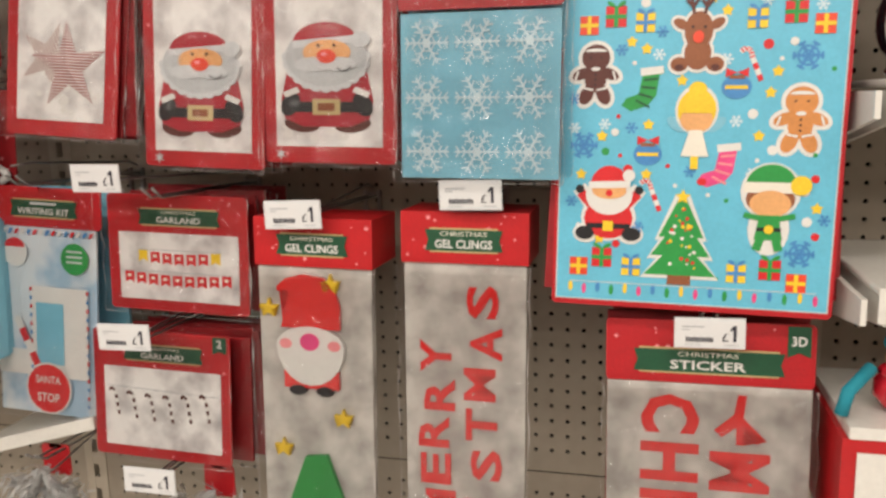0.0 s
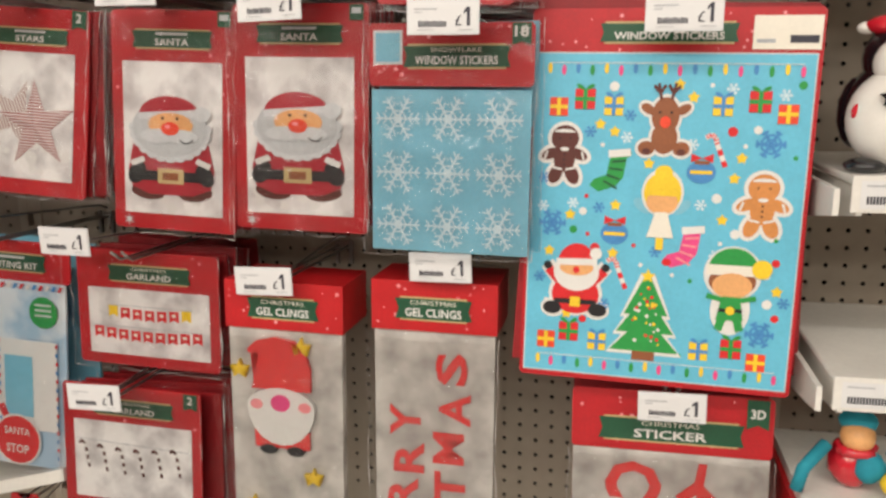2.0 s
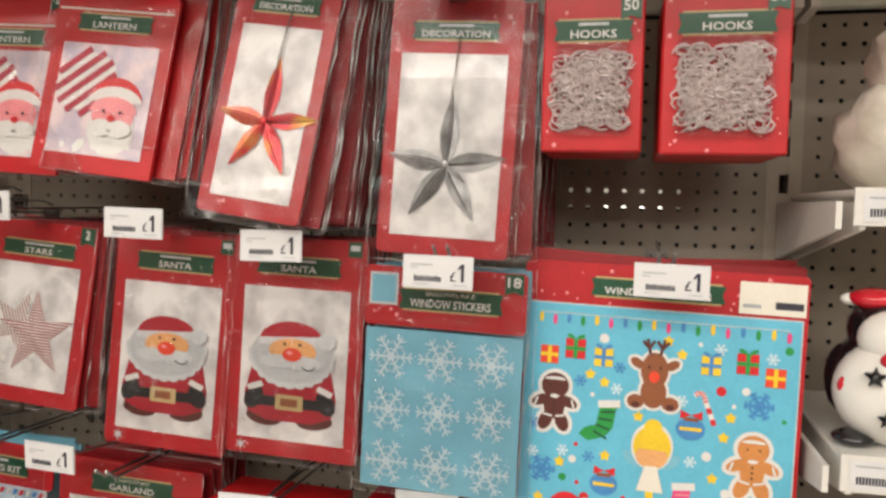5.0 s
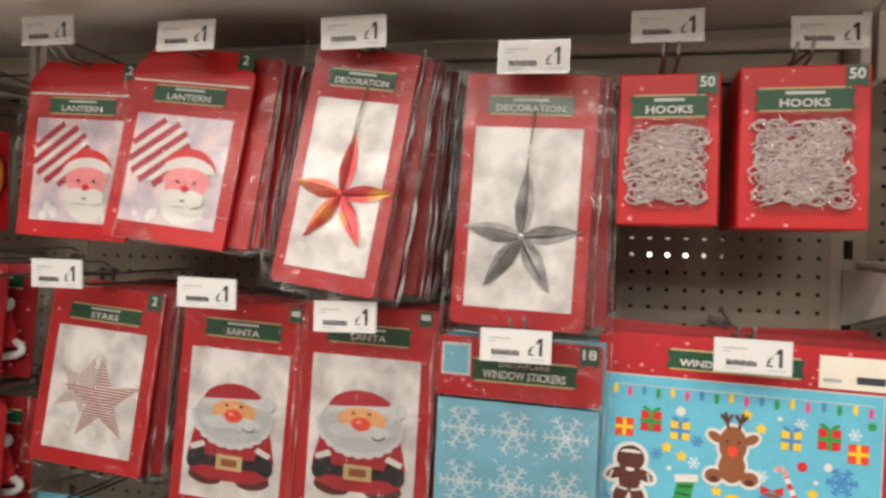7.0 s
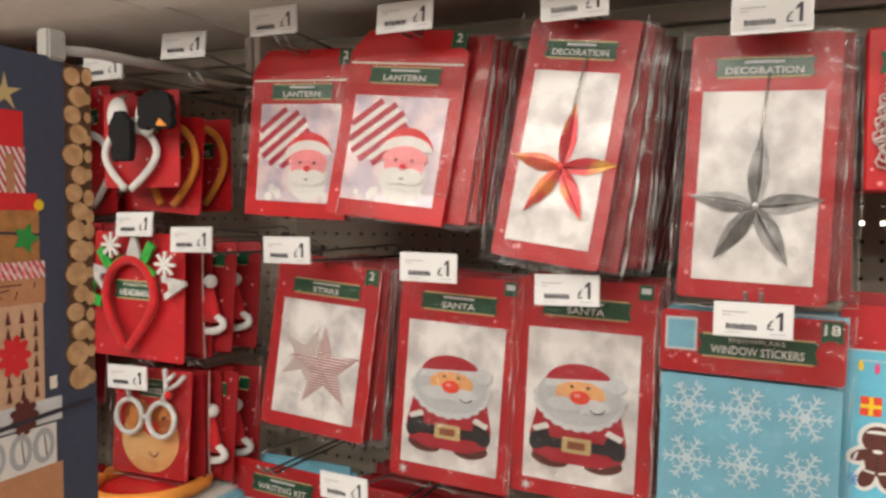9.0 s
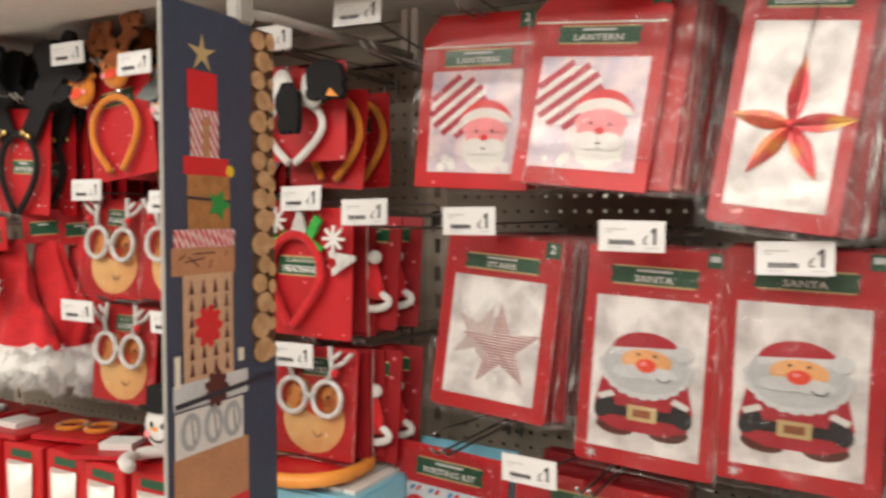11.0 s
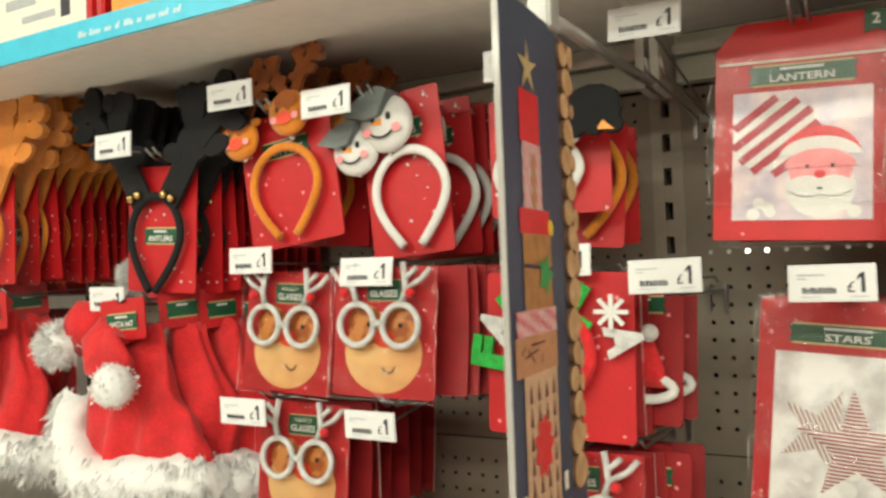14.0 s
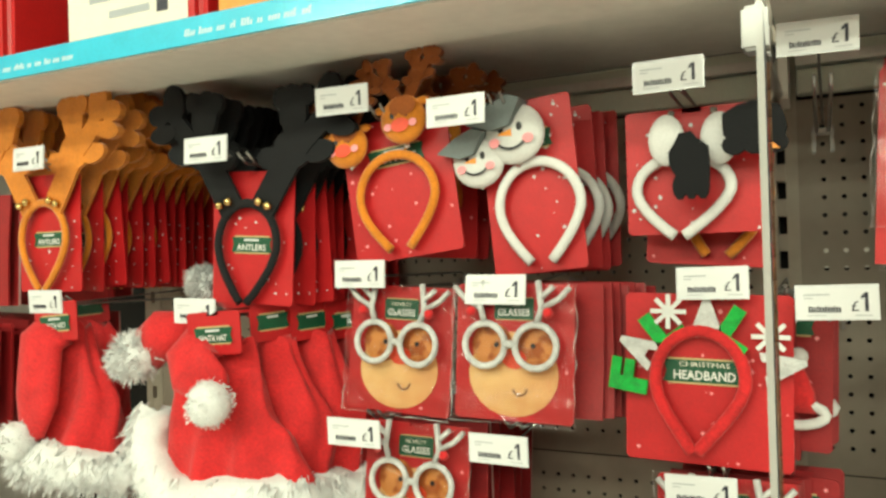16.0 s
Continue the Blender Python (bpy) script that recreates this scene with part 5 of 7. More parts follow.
# top row
hook(-0.79, 1.885, 0.885, zt=1.918, xt=-0.789, y_ticket=0.872)
lantern(-0.79, 1.895, 0.95, 0.176, 0.245, 3, 3.0, 0, 11)
stack("lantern_pack", "red paper lantern pack in a clear bag", "decoration pack", "lantern packs", -0.785, 1.89, 0.965, 1.03, 4, 0.17, 0.235, BOXRED, 12, 4, 3, bag=True)
hook(-0.595, 1.885, 0.875, zt=1.901, xt=-0.582, y_ticket=0.86)
lantern(-0.603, 1.9, 0.925, 0.18, 0.255, 8, 6, -3, 13)
stack("lantern_pack", "red paper lantern pack in a clear bag", "decoration pack", "lantern packs", -0.585, 1.893, 0.936, 1.15, 18, 0.178, 0.245, BOXRED, 14, 9, 5, 0.03, bag=True)
hook(-0.36, 1.888, 0.872, zt=1.896, xt=-0.366, y_ticket=0.86)
star_pack(-0.362, 1.886, 0.905, 0.135, 0.292, 8, 7.5, -4, 21, "red")
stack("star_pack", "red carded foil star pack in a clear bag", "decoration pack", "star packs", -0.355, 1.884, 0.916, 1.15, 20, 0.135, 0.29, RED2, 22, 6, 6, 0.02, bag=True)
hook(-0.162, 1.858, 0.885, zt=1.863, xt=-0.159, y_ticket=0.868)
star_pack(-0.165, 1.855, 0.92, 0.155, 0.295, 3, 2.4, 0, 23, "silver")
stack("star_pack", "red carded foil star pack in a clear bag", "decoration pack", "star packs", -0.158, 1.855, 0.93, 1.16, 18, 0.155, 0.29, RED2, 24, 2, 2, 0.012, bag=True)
hook(-0.012, 1.862, 0.905, zt=1.905, xt=-0.016, y_ticket=0.92)
hooks_box(-0.012, 1.852, 0.92, 0.11, 0.17, 0.14, 31, 230)
hook(0.128, 1.862, 0.92, zt=1.895, xt=0.155, y_ticket=0.935)
hooks_box(0.128, 1.857, 0.92, 0.132, 0.177, 0.17, 32, 300)
# second row
hook(-0.757, 1.583, 0.885, zt=1.605, xt=-0.77, y_ticket=0.873, roll=-1)
star_pack(-0.757, 1.582, 0.965, 0.178, 0.25, 6, 4.5, 0, 41, "candy")
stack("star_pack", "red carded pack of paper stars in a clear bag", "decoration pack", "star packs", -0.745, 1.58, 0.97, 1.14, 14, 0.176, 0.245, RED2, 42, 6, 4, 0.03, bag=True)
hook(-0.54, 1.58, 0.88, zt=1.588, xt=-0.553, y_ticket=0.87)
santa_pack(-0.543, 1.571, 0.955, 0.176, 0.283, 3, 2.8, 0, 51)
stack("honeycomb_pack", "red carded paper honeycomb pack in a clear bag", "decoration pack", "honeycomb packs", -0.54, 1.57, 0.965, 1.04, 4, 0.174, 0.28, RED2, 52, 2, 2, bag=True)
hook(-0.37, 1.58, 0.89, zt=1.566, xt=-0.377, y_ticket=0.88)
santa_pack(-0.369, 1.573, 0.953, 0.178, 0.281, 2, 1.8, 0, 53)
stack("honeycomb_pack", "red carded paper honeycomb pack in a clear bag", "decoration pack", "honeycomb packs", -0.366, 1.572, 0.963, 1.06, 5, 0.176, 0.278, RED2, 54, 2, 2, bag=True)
hook(-0.172, 1.553, 0.88, zt=1.544, xt=-0.171, y_ticket=0.868)
snow_pack(-0.176, 1.543, 0.93, 0.198, 0.27, 1, 1.2, -2)
stack("snowflake_sticker_pack", "blue snowflake window sticker pack with red header", "sticker pack", "sticker packs", -0.172, 1.542, 0.94, 1.0, 4, 0.194, 0.262, SKY2, 56, 1, 1, bag=True)
hook(0.075, 1.553, 0.905, zt=1.542, xt=0.08, y_ticket=0.9)
sticker_sheet(0.074, 1.553, 0.955, 0.314, 0.438, 2.5, 1.6, -1)
stack("window_sticker_sheet", "large blue window sticker sheet with red border", "sticker pack", "sticker packs", 0.075, 1.558, 0.962, 1.06, 9, 0.306, 0.436, RED2, 57, 2, 1.4, 0.012, thick=0.003)
# third row
hook(-0.62, 1.245, 0.9, zt=1.279, xt=-0.69, y_ticket=0.89)
garland(-0.635, 1.246, 0.985, 0.225, 0.17, 2, 2, 0, 61, "flags")
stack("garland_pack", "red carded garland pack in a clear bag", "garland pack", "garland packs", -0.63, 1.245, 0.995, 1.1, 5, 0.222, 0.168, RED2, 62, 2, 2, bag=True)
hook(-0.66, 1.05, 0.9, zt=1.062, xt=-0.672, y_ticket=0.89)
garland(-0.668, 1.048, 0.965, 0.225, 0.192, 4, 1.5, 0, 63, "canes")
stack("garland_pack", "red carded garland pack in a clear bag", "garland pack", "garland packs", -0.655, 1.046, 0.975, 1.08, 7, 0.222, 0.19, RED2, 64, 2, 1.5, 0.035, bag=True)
hook(-0.41, 1.222, 0.93, zt=1.228, xt=-0.425, y_ticket=0.92)
gel_pack(-0.412, 1.22, 0.95, 0.168, 0.46, 1, 1.5, 0, 65, "gnome")
hook(-0.203, 1.23, 0.94, zt=1.252, xt=-0.193, y_ticket=0.93)
gel_pack(-0.206, 1.229, 0.95, 0.165, 0.46, 1, 1.0, 0, 66, "words")
hook(0.09, 1.094, 0.94, zt=1.09, xt=0.089, y_ticket=0.93)
sticker3d(0.091, 1.094, 0.97, 0.243, 0.36)
stack("foil_sticker_pack", "clear bag of red foil stickers under a red header", "sticker pack", "sticker packs", 0.092, 1.096, 0.98, 1.05, 4, 0.24, 0.34, RED2, 67, 2, 0)
hook(-0.84, 1.262, 0.91, zt=1.3, xt=-0.86, y_ticket=0.93, ticket=False)
writing_kit(-0.855, 1.258, 0.985, 0.175, 0.35)
for k in range(3):
    stack("writing_kit", "pale blue letter writing kit", "stationery pack", "writing kits", -0.85, 1.25, 0.995, 1.04, 1, 0.172, 0.34, SKY2, 84 + k, 2, 2)
# empty hooks beside the post
hook(-0.937, 1.84, 0.88, zt=1.897, xt=-0.941, y_ticket=0.865)
hook(-0.93, 1.59, 0.88, zt=1.617, xt=-0.931, y_ticket=0.865)

# ---- the end sign between the bays ----


def sign():
    t = thing("aisle_sign", "narrow navy printed sign with a tower of gifts and log slices", "sign", pose(-0.980, 0.648, 1.85, 0, 0, 92.6))
    bm = bmesh.new()
    box(bm, -0.095, 0.049, 0, 0.005, -0.85, 0.0)
    box(bm, 0.049, 0.095, 0.001, 0.005, -0.85, -0.42)
    part("board", bm, NAVY, t)
    bm = bmesh.new()
    box(bm, -0.0966, -0.0953, 0.0, 0.005, -0.85, 0.002)
    part("edge_trim", bm, ACRYL, t, "clear plastic edge")
    Z = lambda p: -(p - 20) * 0.000645 - 0.012
    X = lambda p: (p - 275) * 0.00091 - 0.096
    a = Art()
    rnd = rng(7)

    def bx(m, x0, x1, p0, p1, layer=2):
        a.add(m, rect(X(x0), X(x1), Z(p1), Z(p0)), layer)

    a.add(GOLD, star(X(340), Z(84), 0.024, 0.3), 2)
    bx(PRED, 314, 366, 115, 182), bx(CANDY, 318, 368, 182, 268), bx(PRED, 306, 386, 266, 298)
    bx(KRAFT2, 312, 388, 298, 396), bx(CANDY, 288, 396, 394, 426), bx(KRAFT, 284, 396, 426, 474), bx(TAN, 302, 392, 474, 662)
    bx(LGREY, 284, 420, 662, 708), bx(WHITE, 286, 410, 712, 792), bx(KRAFT, 284, 420, 792, 900), bx(PRED, 290, 420, 900, 1010), bx(KRAFT2, 282, 430, 1010, 1200)
    a.add(YELLOW, oval(X(388), Z(288), 0.007), 3).add(KRAFT, stroke((X(345), Z(195)), (X(345), Z(265)), 0.012), 3)
    for k in range(9):
        a.add(PINK, rect(X(292 + k * 11.5), X(296 + k * 11.5), Z(424), Z(396)), 3)
    for k in range(20):
        a.add(DBROWN, stroke((X(292 + rnd.uniform(0, 90)), Z(432 + rnd.uniform(0, 34))), (X(300 + rnd.uniform(0, 90)), Z(434 + rnd.uniform(0, 34))), 0.0015), 3) if k < 6 else None
    for i in range(4):
        for k in range(6):
            cx, cz = X(316 + i * 21), Z(496 + k * 29)
            a.add(DBROWN, [(cx - 0.004, cz - 0.008), (cx + 0.004, cz - 0.008), (cx, cz + 0.009)], 3)
    for k in range(9):
        a.add(PRED, oval(X(345) + 0.012 * math.cos(k * 0.7), Z(568) + 0.014 * math.sin(k * 0.7), 0.012, 0.006, 10, turn=k * 40), 4)
        a.add(DBROWN, oval(X(358) + 0.01 * math.cos(k * 0.7), Z(685) + 0.012 * math.sin(k * 0.7), 0.011, 0.006, 10, turn=k * 40), 4)
    a.add(PGREEN, star(X(366), Z(350), 0.02, 0.5, 5, 70), 4).add(INK, stroke((X(312), Z(338)), (X(388), Z(344)), 0.003), 3)
    a.add(INK, stroke((X(286), Z(700)), (X(474), Z(686)), 0.006), 4)
    for cx in (312, 352, 388):
        a.add(GREY, oval(X(cx), Z(750), 0.016, 0.022), 3).add(WHITE, oval(X(cx), Z(750), 0.009, 0.015), 4)
        a.add(INK, stroke((X(cx), Z(728)), (X(cx + 4), Z(772)), 0.002), 5)
    a.add(CREAM, rect(X(286), X(296), Z(668), Z(612)), 3).add(CREAM, rect(X(400), X(412), Z(645), Z(620)), 3)
    a.done("gift_tower_print", t, "printed tower of wrapped gifts with a star")
    z = -0.008
    k = 0
    while z > -0.41:
        r = rnd.uniform(0.011, 0.0165)
        z -= r
        cx = 0.062 + (0.006 if k % 2 else -0.001) + rnd.uniform(-.002, .002)
        bm = bmesh.new()
        pts = [(cx + r * 1.15 * math.cos(q * 0.524) * rnd.uniform(.95, 1.05), z + r * math.sin(q * 0.524) * rnd.uniform(.95, 1.05)) for q in range(12)]
        slab(bm, pts, -0.003, 0.0045)
        for f in bm.faces:
            f.material_index = 0 if len(f.verts) > 4 else 1
        part("log_slice", bm, [LOGM, BARK], t)
        r2 = rnd.uniform(0.006, 0.0095)
        bm = bmesh.new()
        slab(bm, oval(0.0845, z - rnd.uniform(-.004, .008), r2, r2 * 1.2, 10), -0.002, 0.0045)
        for f in bm.faces:
            f.material_index = 0 if len(f.verts) > 4 else 1
        part("log_slice", bm, [LOGM, BARK], t)
        z -= r * 0.95
        k += 1
    bm = bmesh.new()
    box(bm, 0.05, 0.094, 0.002, 0.0048, -0.42, -0.004)
    part("log_backing", bm, BARK, t)
    arm = thing("sign_arm", "clear plastic arm holding the sign to the post", "sign arm", Matrix.Identity(4))
    bm = bmesh.new()
    tube(bm, [(-0.989, 0.69, 1.862), (-0.99, 0.75, 1.868), (-0.99, 1.195, 1.885)], 0.007, 8)
    part("tube", bm, ACRYL, arm)
    bm = bmesh.new()
    box(bm, -1.0, -0.978, 0.672, 0.7, 1.846, 1.885)
    bmesh.ops.bevel(bm, geom=bm.edges[:], offset=0.003, segments=2, affect="EDGES")
    part("clamp", bm, ACRYL, arm)


sign()

# ---- headbands, glasses and hats of the left bay ----


def band_curve(cx, cz, w, h, pinch=0.25, y=-0.012, gap=14):
    """A headband squeezed on its card: a teardrop whose legs come together at the bottom."""
    out = []
    for k in range(33):
        a = radians(gap - 90 + (360 - 2 * gap) * k / 32)
        sn = math.sin(a)
        r = 1.0 if sn > 0 else 1 - (0.45 + 0.6 * pinch) * abs(sn) ** 1.6
        out.append((cx + w / 2 * math.cos(a) * r + 0.006 * min(0.0, sn), y, cz + h / 2 * sn * (0.9 if sn > 0 else 1.3)))
    return out


def red_card(t, w, h, rnd, title, tz=-0.05, tw=0.5, top="bars", m=None):
    card(t, w, h, m or RED, 0.002)
    a = Art()
    flecks(a, w, -h + 0.004, -0.004, rnd, 26, LGREY if rnd.random() < 0.5 else PINK)
    if title:
        banner(a, t, 0, tz, w * tw, 0.024, top, title, rnd)
    a.done("printed_face", t)


def bells(t, pts):
    for p in pts:
        bm = bmesh.new()
        ball(bm, p, 0.0065, 0, 10, 7)
        part("bell", bm, BELL, t, "small brass jingle bell")


def antler(bm, x, z, d, s, y0=-0.016, y1=-0.010):
    """A felt antler leaning to side d, cut in soft rounded lobes."""
    lobes = [stroke((0.02, -0.05), (0.34, 0.45), 0.27), oval(0.36, 0.5, 0.21, 0.18, 16), oval(0.1, 0.42, 0.13, 0.1, 12), oval(0.64, 0.47, 0.17, 0.1, 14, turn=12),
             oval(0.36, 0.84, 0.15, 0.24, 16, turn=6), oval(0.24, 0.95, 0.1, 0.11, 12), oval(0.5, 0.97, 0.09, 0.1, 12), stroke((0.45, 0.52), (0.74, 0.8), 0.2),
             oval(0.74, 0.96, 0.13, 0.2, 14, turn=-12), oval(0.92, 0.86, 0.14, 0.11, 12), oval(0.86, 0.68, 0.17, 0.09, 12, turn=-10)]
    for k, shape in enumerate(lobes):
        pts = [(x + d * px * s, z + pz * s) for px, pz in shape]
        if d < 0:
            pts = pts[::-1]
        slab(bm, pts, y0 - 0.0004 * k, y1 + 0.0002 * k)


def antlers_headband(x, z, y, m, label, seed, roll=0.0, yaw=0.0):
    t = hang("antler_headband", label, "headband", x, z, y, 0, roll, yaw, "antler headbands")
    rnd = rng(seed)
    red_card(t, 0.148, 0.195, rnd, "ANTLERS", -0.108, 0.42)
    bm = bmesh.new()
    tube(bm, band_curve(0, -0.108, 0.108, 0.135), 0.0068, 8, squash=0.7)
    part("band", bm, FELTO if m is FELTB else m, t, "felt covered band")
    for d in (-1, 1):
        bm = bmesh.new()
        antler(bm, d * 0.024, -0.05, d, 0.158)
        part("antler", bm, FELTO if m is FELTB else m, t, "flat felt antler")
    bells(t, [(-0.044, -0.022, -0.052), (-0.028, -0.022, -0.046), (0.028, -0.022, -0.046), (0.044, -0.022, -0.052)])
    return t


def copies(t, n, y0, y1, seed, dx=0.0, spin=3.0):
    rnd = rng(seed)
    loc = t.matrix_basis.translation.copy()
    for i in range(n):
        f = (i + 1) / n
        copy_thing(t, pose(loc.x + dx * f + rnd.uniform(-.003, .003), y0 + (y1 - y0) * f, loc.z + rnd.uniform(-.004, .004), rnd.uniform(-2, 2), rnd.uniform(-spin, spin), rnd.uniform(-3, 3)))


def plush_head(t, x, z, r, skin, y=-0.022, hat=None, deer=False, face=True, tall=0.95):
    bm = bmesh.new()
    ball(bm, (x, y, z), r, 0, 20, 12, tall, 0.36)
    hd = part("plush_head", bm, skin, t, smooth=True)
    a = Art()
    f = y - r * 0.36
    for d in (-1, 1):
        a.add(BLACK, oval(x + d * r * 0.3, z + r * 0.15, r * 0.1, r * 0.14, 10), 1)
        a.add(PINK, oval(x + d * r * 0.55, z - r * 0.25, r * 0.18, r * 0.15, 12), 1)
    if deer:
        a.add(FELTB, oval(x + r * 0.2, z + r * 0.45, r * 0.6, r * 0.4, 14), 1)
        a.add(NOSE, oval(x, z - r * 0.25, r * 0.4, r * 0.27, 14), 2)
    else:
        a.add(ORANGE, [(x - r * 0.45, z - r * 0.02), (x + r * 0.05, z + r * 0.12), (x + r * 0.05, z - r * 0.12)], 2)
        for k in range(5):
            p, q = radians(215 + 22 * k), radians(237 + 22 * k)
            a.add(BLACK, stroke((x + r * 0.5 * math.cos(p), z - r * 0.1 + r * 0.4 * math.sin(p)), (x + r * 0.5 * math.cos(q), z - r * 0.1 + r * 0.4 * math.sin(q)), r * 0.08), 2)
    if face:
        a.done("stitched_face", hd, y=f + 0.001)
    else:
        a.bm.free()
    if hat:
        bm = bmesh.new()
        slab(bm, [(x - r * 1.35, z + r * 0.42), (x - r * 0.5, z + r * 0.12), (x + r * 0.05, z + r * 0.2), (x + r * 0.5, z + r * 0.95), (x + r * 0.1, z + r * 1.12), (x - r * 0.6, z + r * 0.88)], y - r * 0.6, y + r * 0.2)
        bmesh.ops.triangulate(bm, faces=[g for g in bm.faces if len(g.verts) > 4])
        part("hat", bm, hat, t, "soft felt hat")
    if deer:
        for d in (-1, 1):
            bm = bmesh.new()
            ball(bm, (x + d * r * 0.95, y, z + r * 0.55), r * 0.32, 0, 8, 6, 0.55, 0.4)
            part("ear", bm, skin, t)
            bm = bmesh.new()
            antler(bm, x + d * r * 0.1, z + r * 0.8, d, r * 1.75, y + 0.008, y + 0.013)
            part("antler", bm, FELTB, t)


def bopper(x, z, y, w, h, skin, bandm, seed, heads, hat=None, deer=False, label="", roll=0, title="BOPPERS", bx=0.0, bw=0.116, bz=0.0, bh=0.125, tall=0.95):
    t = hang("bopper_headband", label, "headband", x, z, y, 0, roll, 0, "bopper headbands")
    rnd = rng(seed)
    red_card(t, w, h, rnd, title, -0.052, 0.46)
    bm = bmesh.new()
    tube(bm, band_curve(bx, -h + 0.083 - bz, bw, bh, 0.3, gap=14 if bz else 30), 0.0066, 8, squash=0.7)
    part("band", bm, bandm, t, "felt covered band")
    for hx, hz, r in heads:
        plush_head(t, hx, hz, r, skin, hat=hat, deer=deer, face=title != "PENGUIN", tall=tall)
        bm = bmesh.new()
        tube(bm, [(hx, -0.02, hz - r), (hx * 0.8, -0.014, -h + 0.145)], 0.004, 6)
        part("spring", bm, CHROME, t)
    return t


def glasses_pack(x, z, y, seed, roll=0, w=0.155, h=0.168):
    t = hang("novelty_glasses", "novelty glasses with white glitter rims and antlers on card", "glasses", x, z, y, 5, roll, 0, "novelty glasses")
    rnd = rng(seed)
    card(t, w, h, RED, 0.002)
    a = Art()
    flecks(a, w, -h + 0.004, -0.004, rnd, 20)
    a.add(FACE, oval(0.0, -h * 0.66, w * 0.38, h * 0.31, 24), 2)
    a.add(LENS, oval(-0.028, -h * 0.45, 0.027, 0.027), 3).add(LENS, oval(0.028, -h * 0.45, 0.027, 0.027), 3)
    for d in (-0.022, 0.026):
        a.add(BLACK, oval(d, -h * 0.45, 0.0035, n=10), 4)
    a.add(NOSE, oval(0.002, -h * 0.55, 0.016, 0.012), 4)
    for k in range(6):
        p, q = radians(190 + 28 * k), radians(218 + 28 * k)
        a.add(DBROWN, stroke((0.01 + 0.009 * math.cos(p), -h * 0.76 + 0.009 * math.sin(p)), (0.01 + 0.009 * math.cos(q), -h * 0.76 + 0.009 * math.sin(q)), 0.002), 4)
    a.add(GOLD, rect(-0.024, 0.024, -0.045, -0.016), 2).add(GREEN, rect(-0.026, 0.026, -0.0435, -0.0175), 3)
    words("GLASSES", WHITE, 0, -0.035, 0.042, 0.009, t)
    words("NOVELTY", CREAM, 0, -0.024, 0.03, 0.005, t, bold=0)
    a.done("printed_face", t, "red card with a printed reindeer face")
    for d in (-1, 1):
        bm = bmesh.new()
        tube(bm, [(d * 0.033 + 0.0265 * math.cos(radians(k * 20)), -0.014, -h * 0.45 + 0.0265 * math.sin(radians(k * 20))) for k in range(18)], 0.0044, 8, closed=True)
        part("rim", bm, GLITW, t, "white glitter lens rim")
        bm = bmesh.new()
        tube(bm, [(d * 0.034, -0.014, -h * 0.45 + 0.028), (d * 0.04, -0.014, -0.03), (d * 0.035, -0.014, 0.004)], 0.0042, 7)
        tube(bm, [(d * 0.04, -0.014, -0.03), (d * 0.062, -0.015, -0.018), (d * 0.075, -0.015, -0.004)], 0.0038, 7)
        tube(bm, [(d * 0.038, -0.014, -0.018), (d * 0.055, -0.015, -0.003)], 0.0036, 7)
        part("antler", bm, GLITW, t, "white glitter antler")
        bm = bmesh.new()
        ball(bm, (d * 0.05, -0.02, -0.035), 0.0065, 0, 10, 7)
        part("pompom", bm, PLUSH, t)
    film(t, w, h, rnd, 0.003, 0.007, 0.002)
    bm = bmesh.new()
    tube(bm, [(-0.008, -0.015, -h * 0.44), (0.008, -0.015, -h * 0.44)], 0.005, 7)
    part("bridge", bm, GLITW, t)
    return t


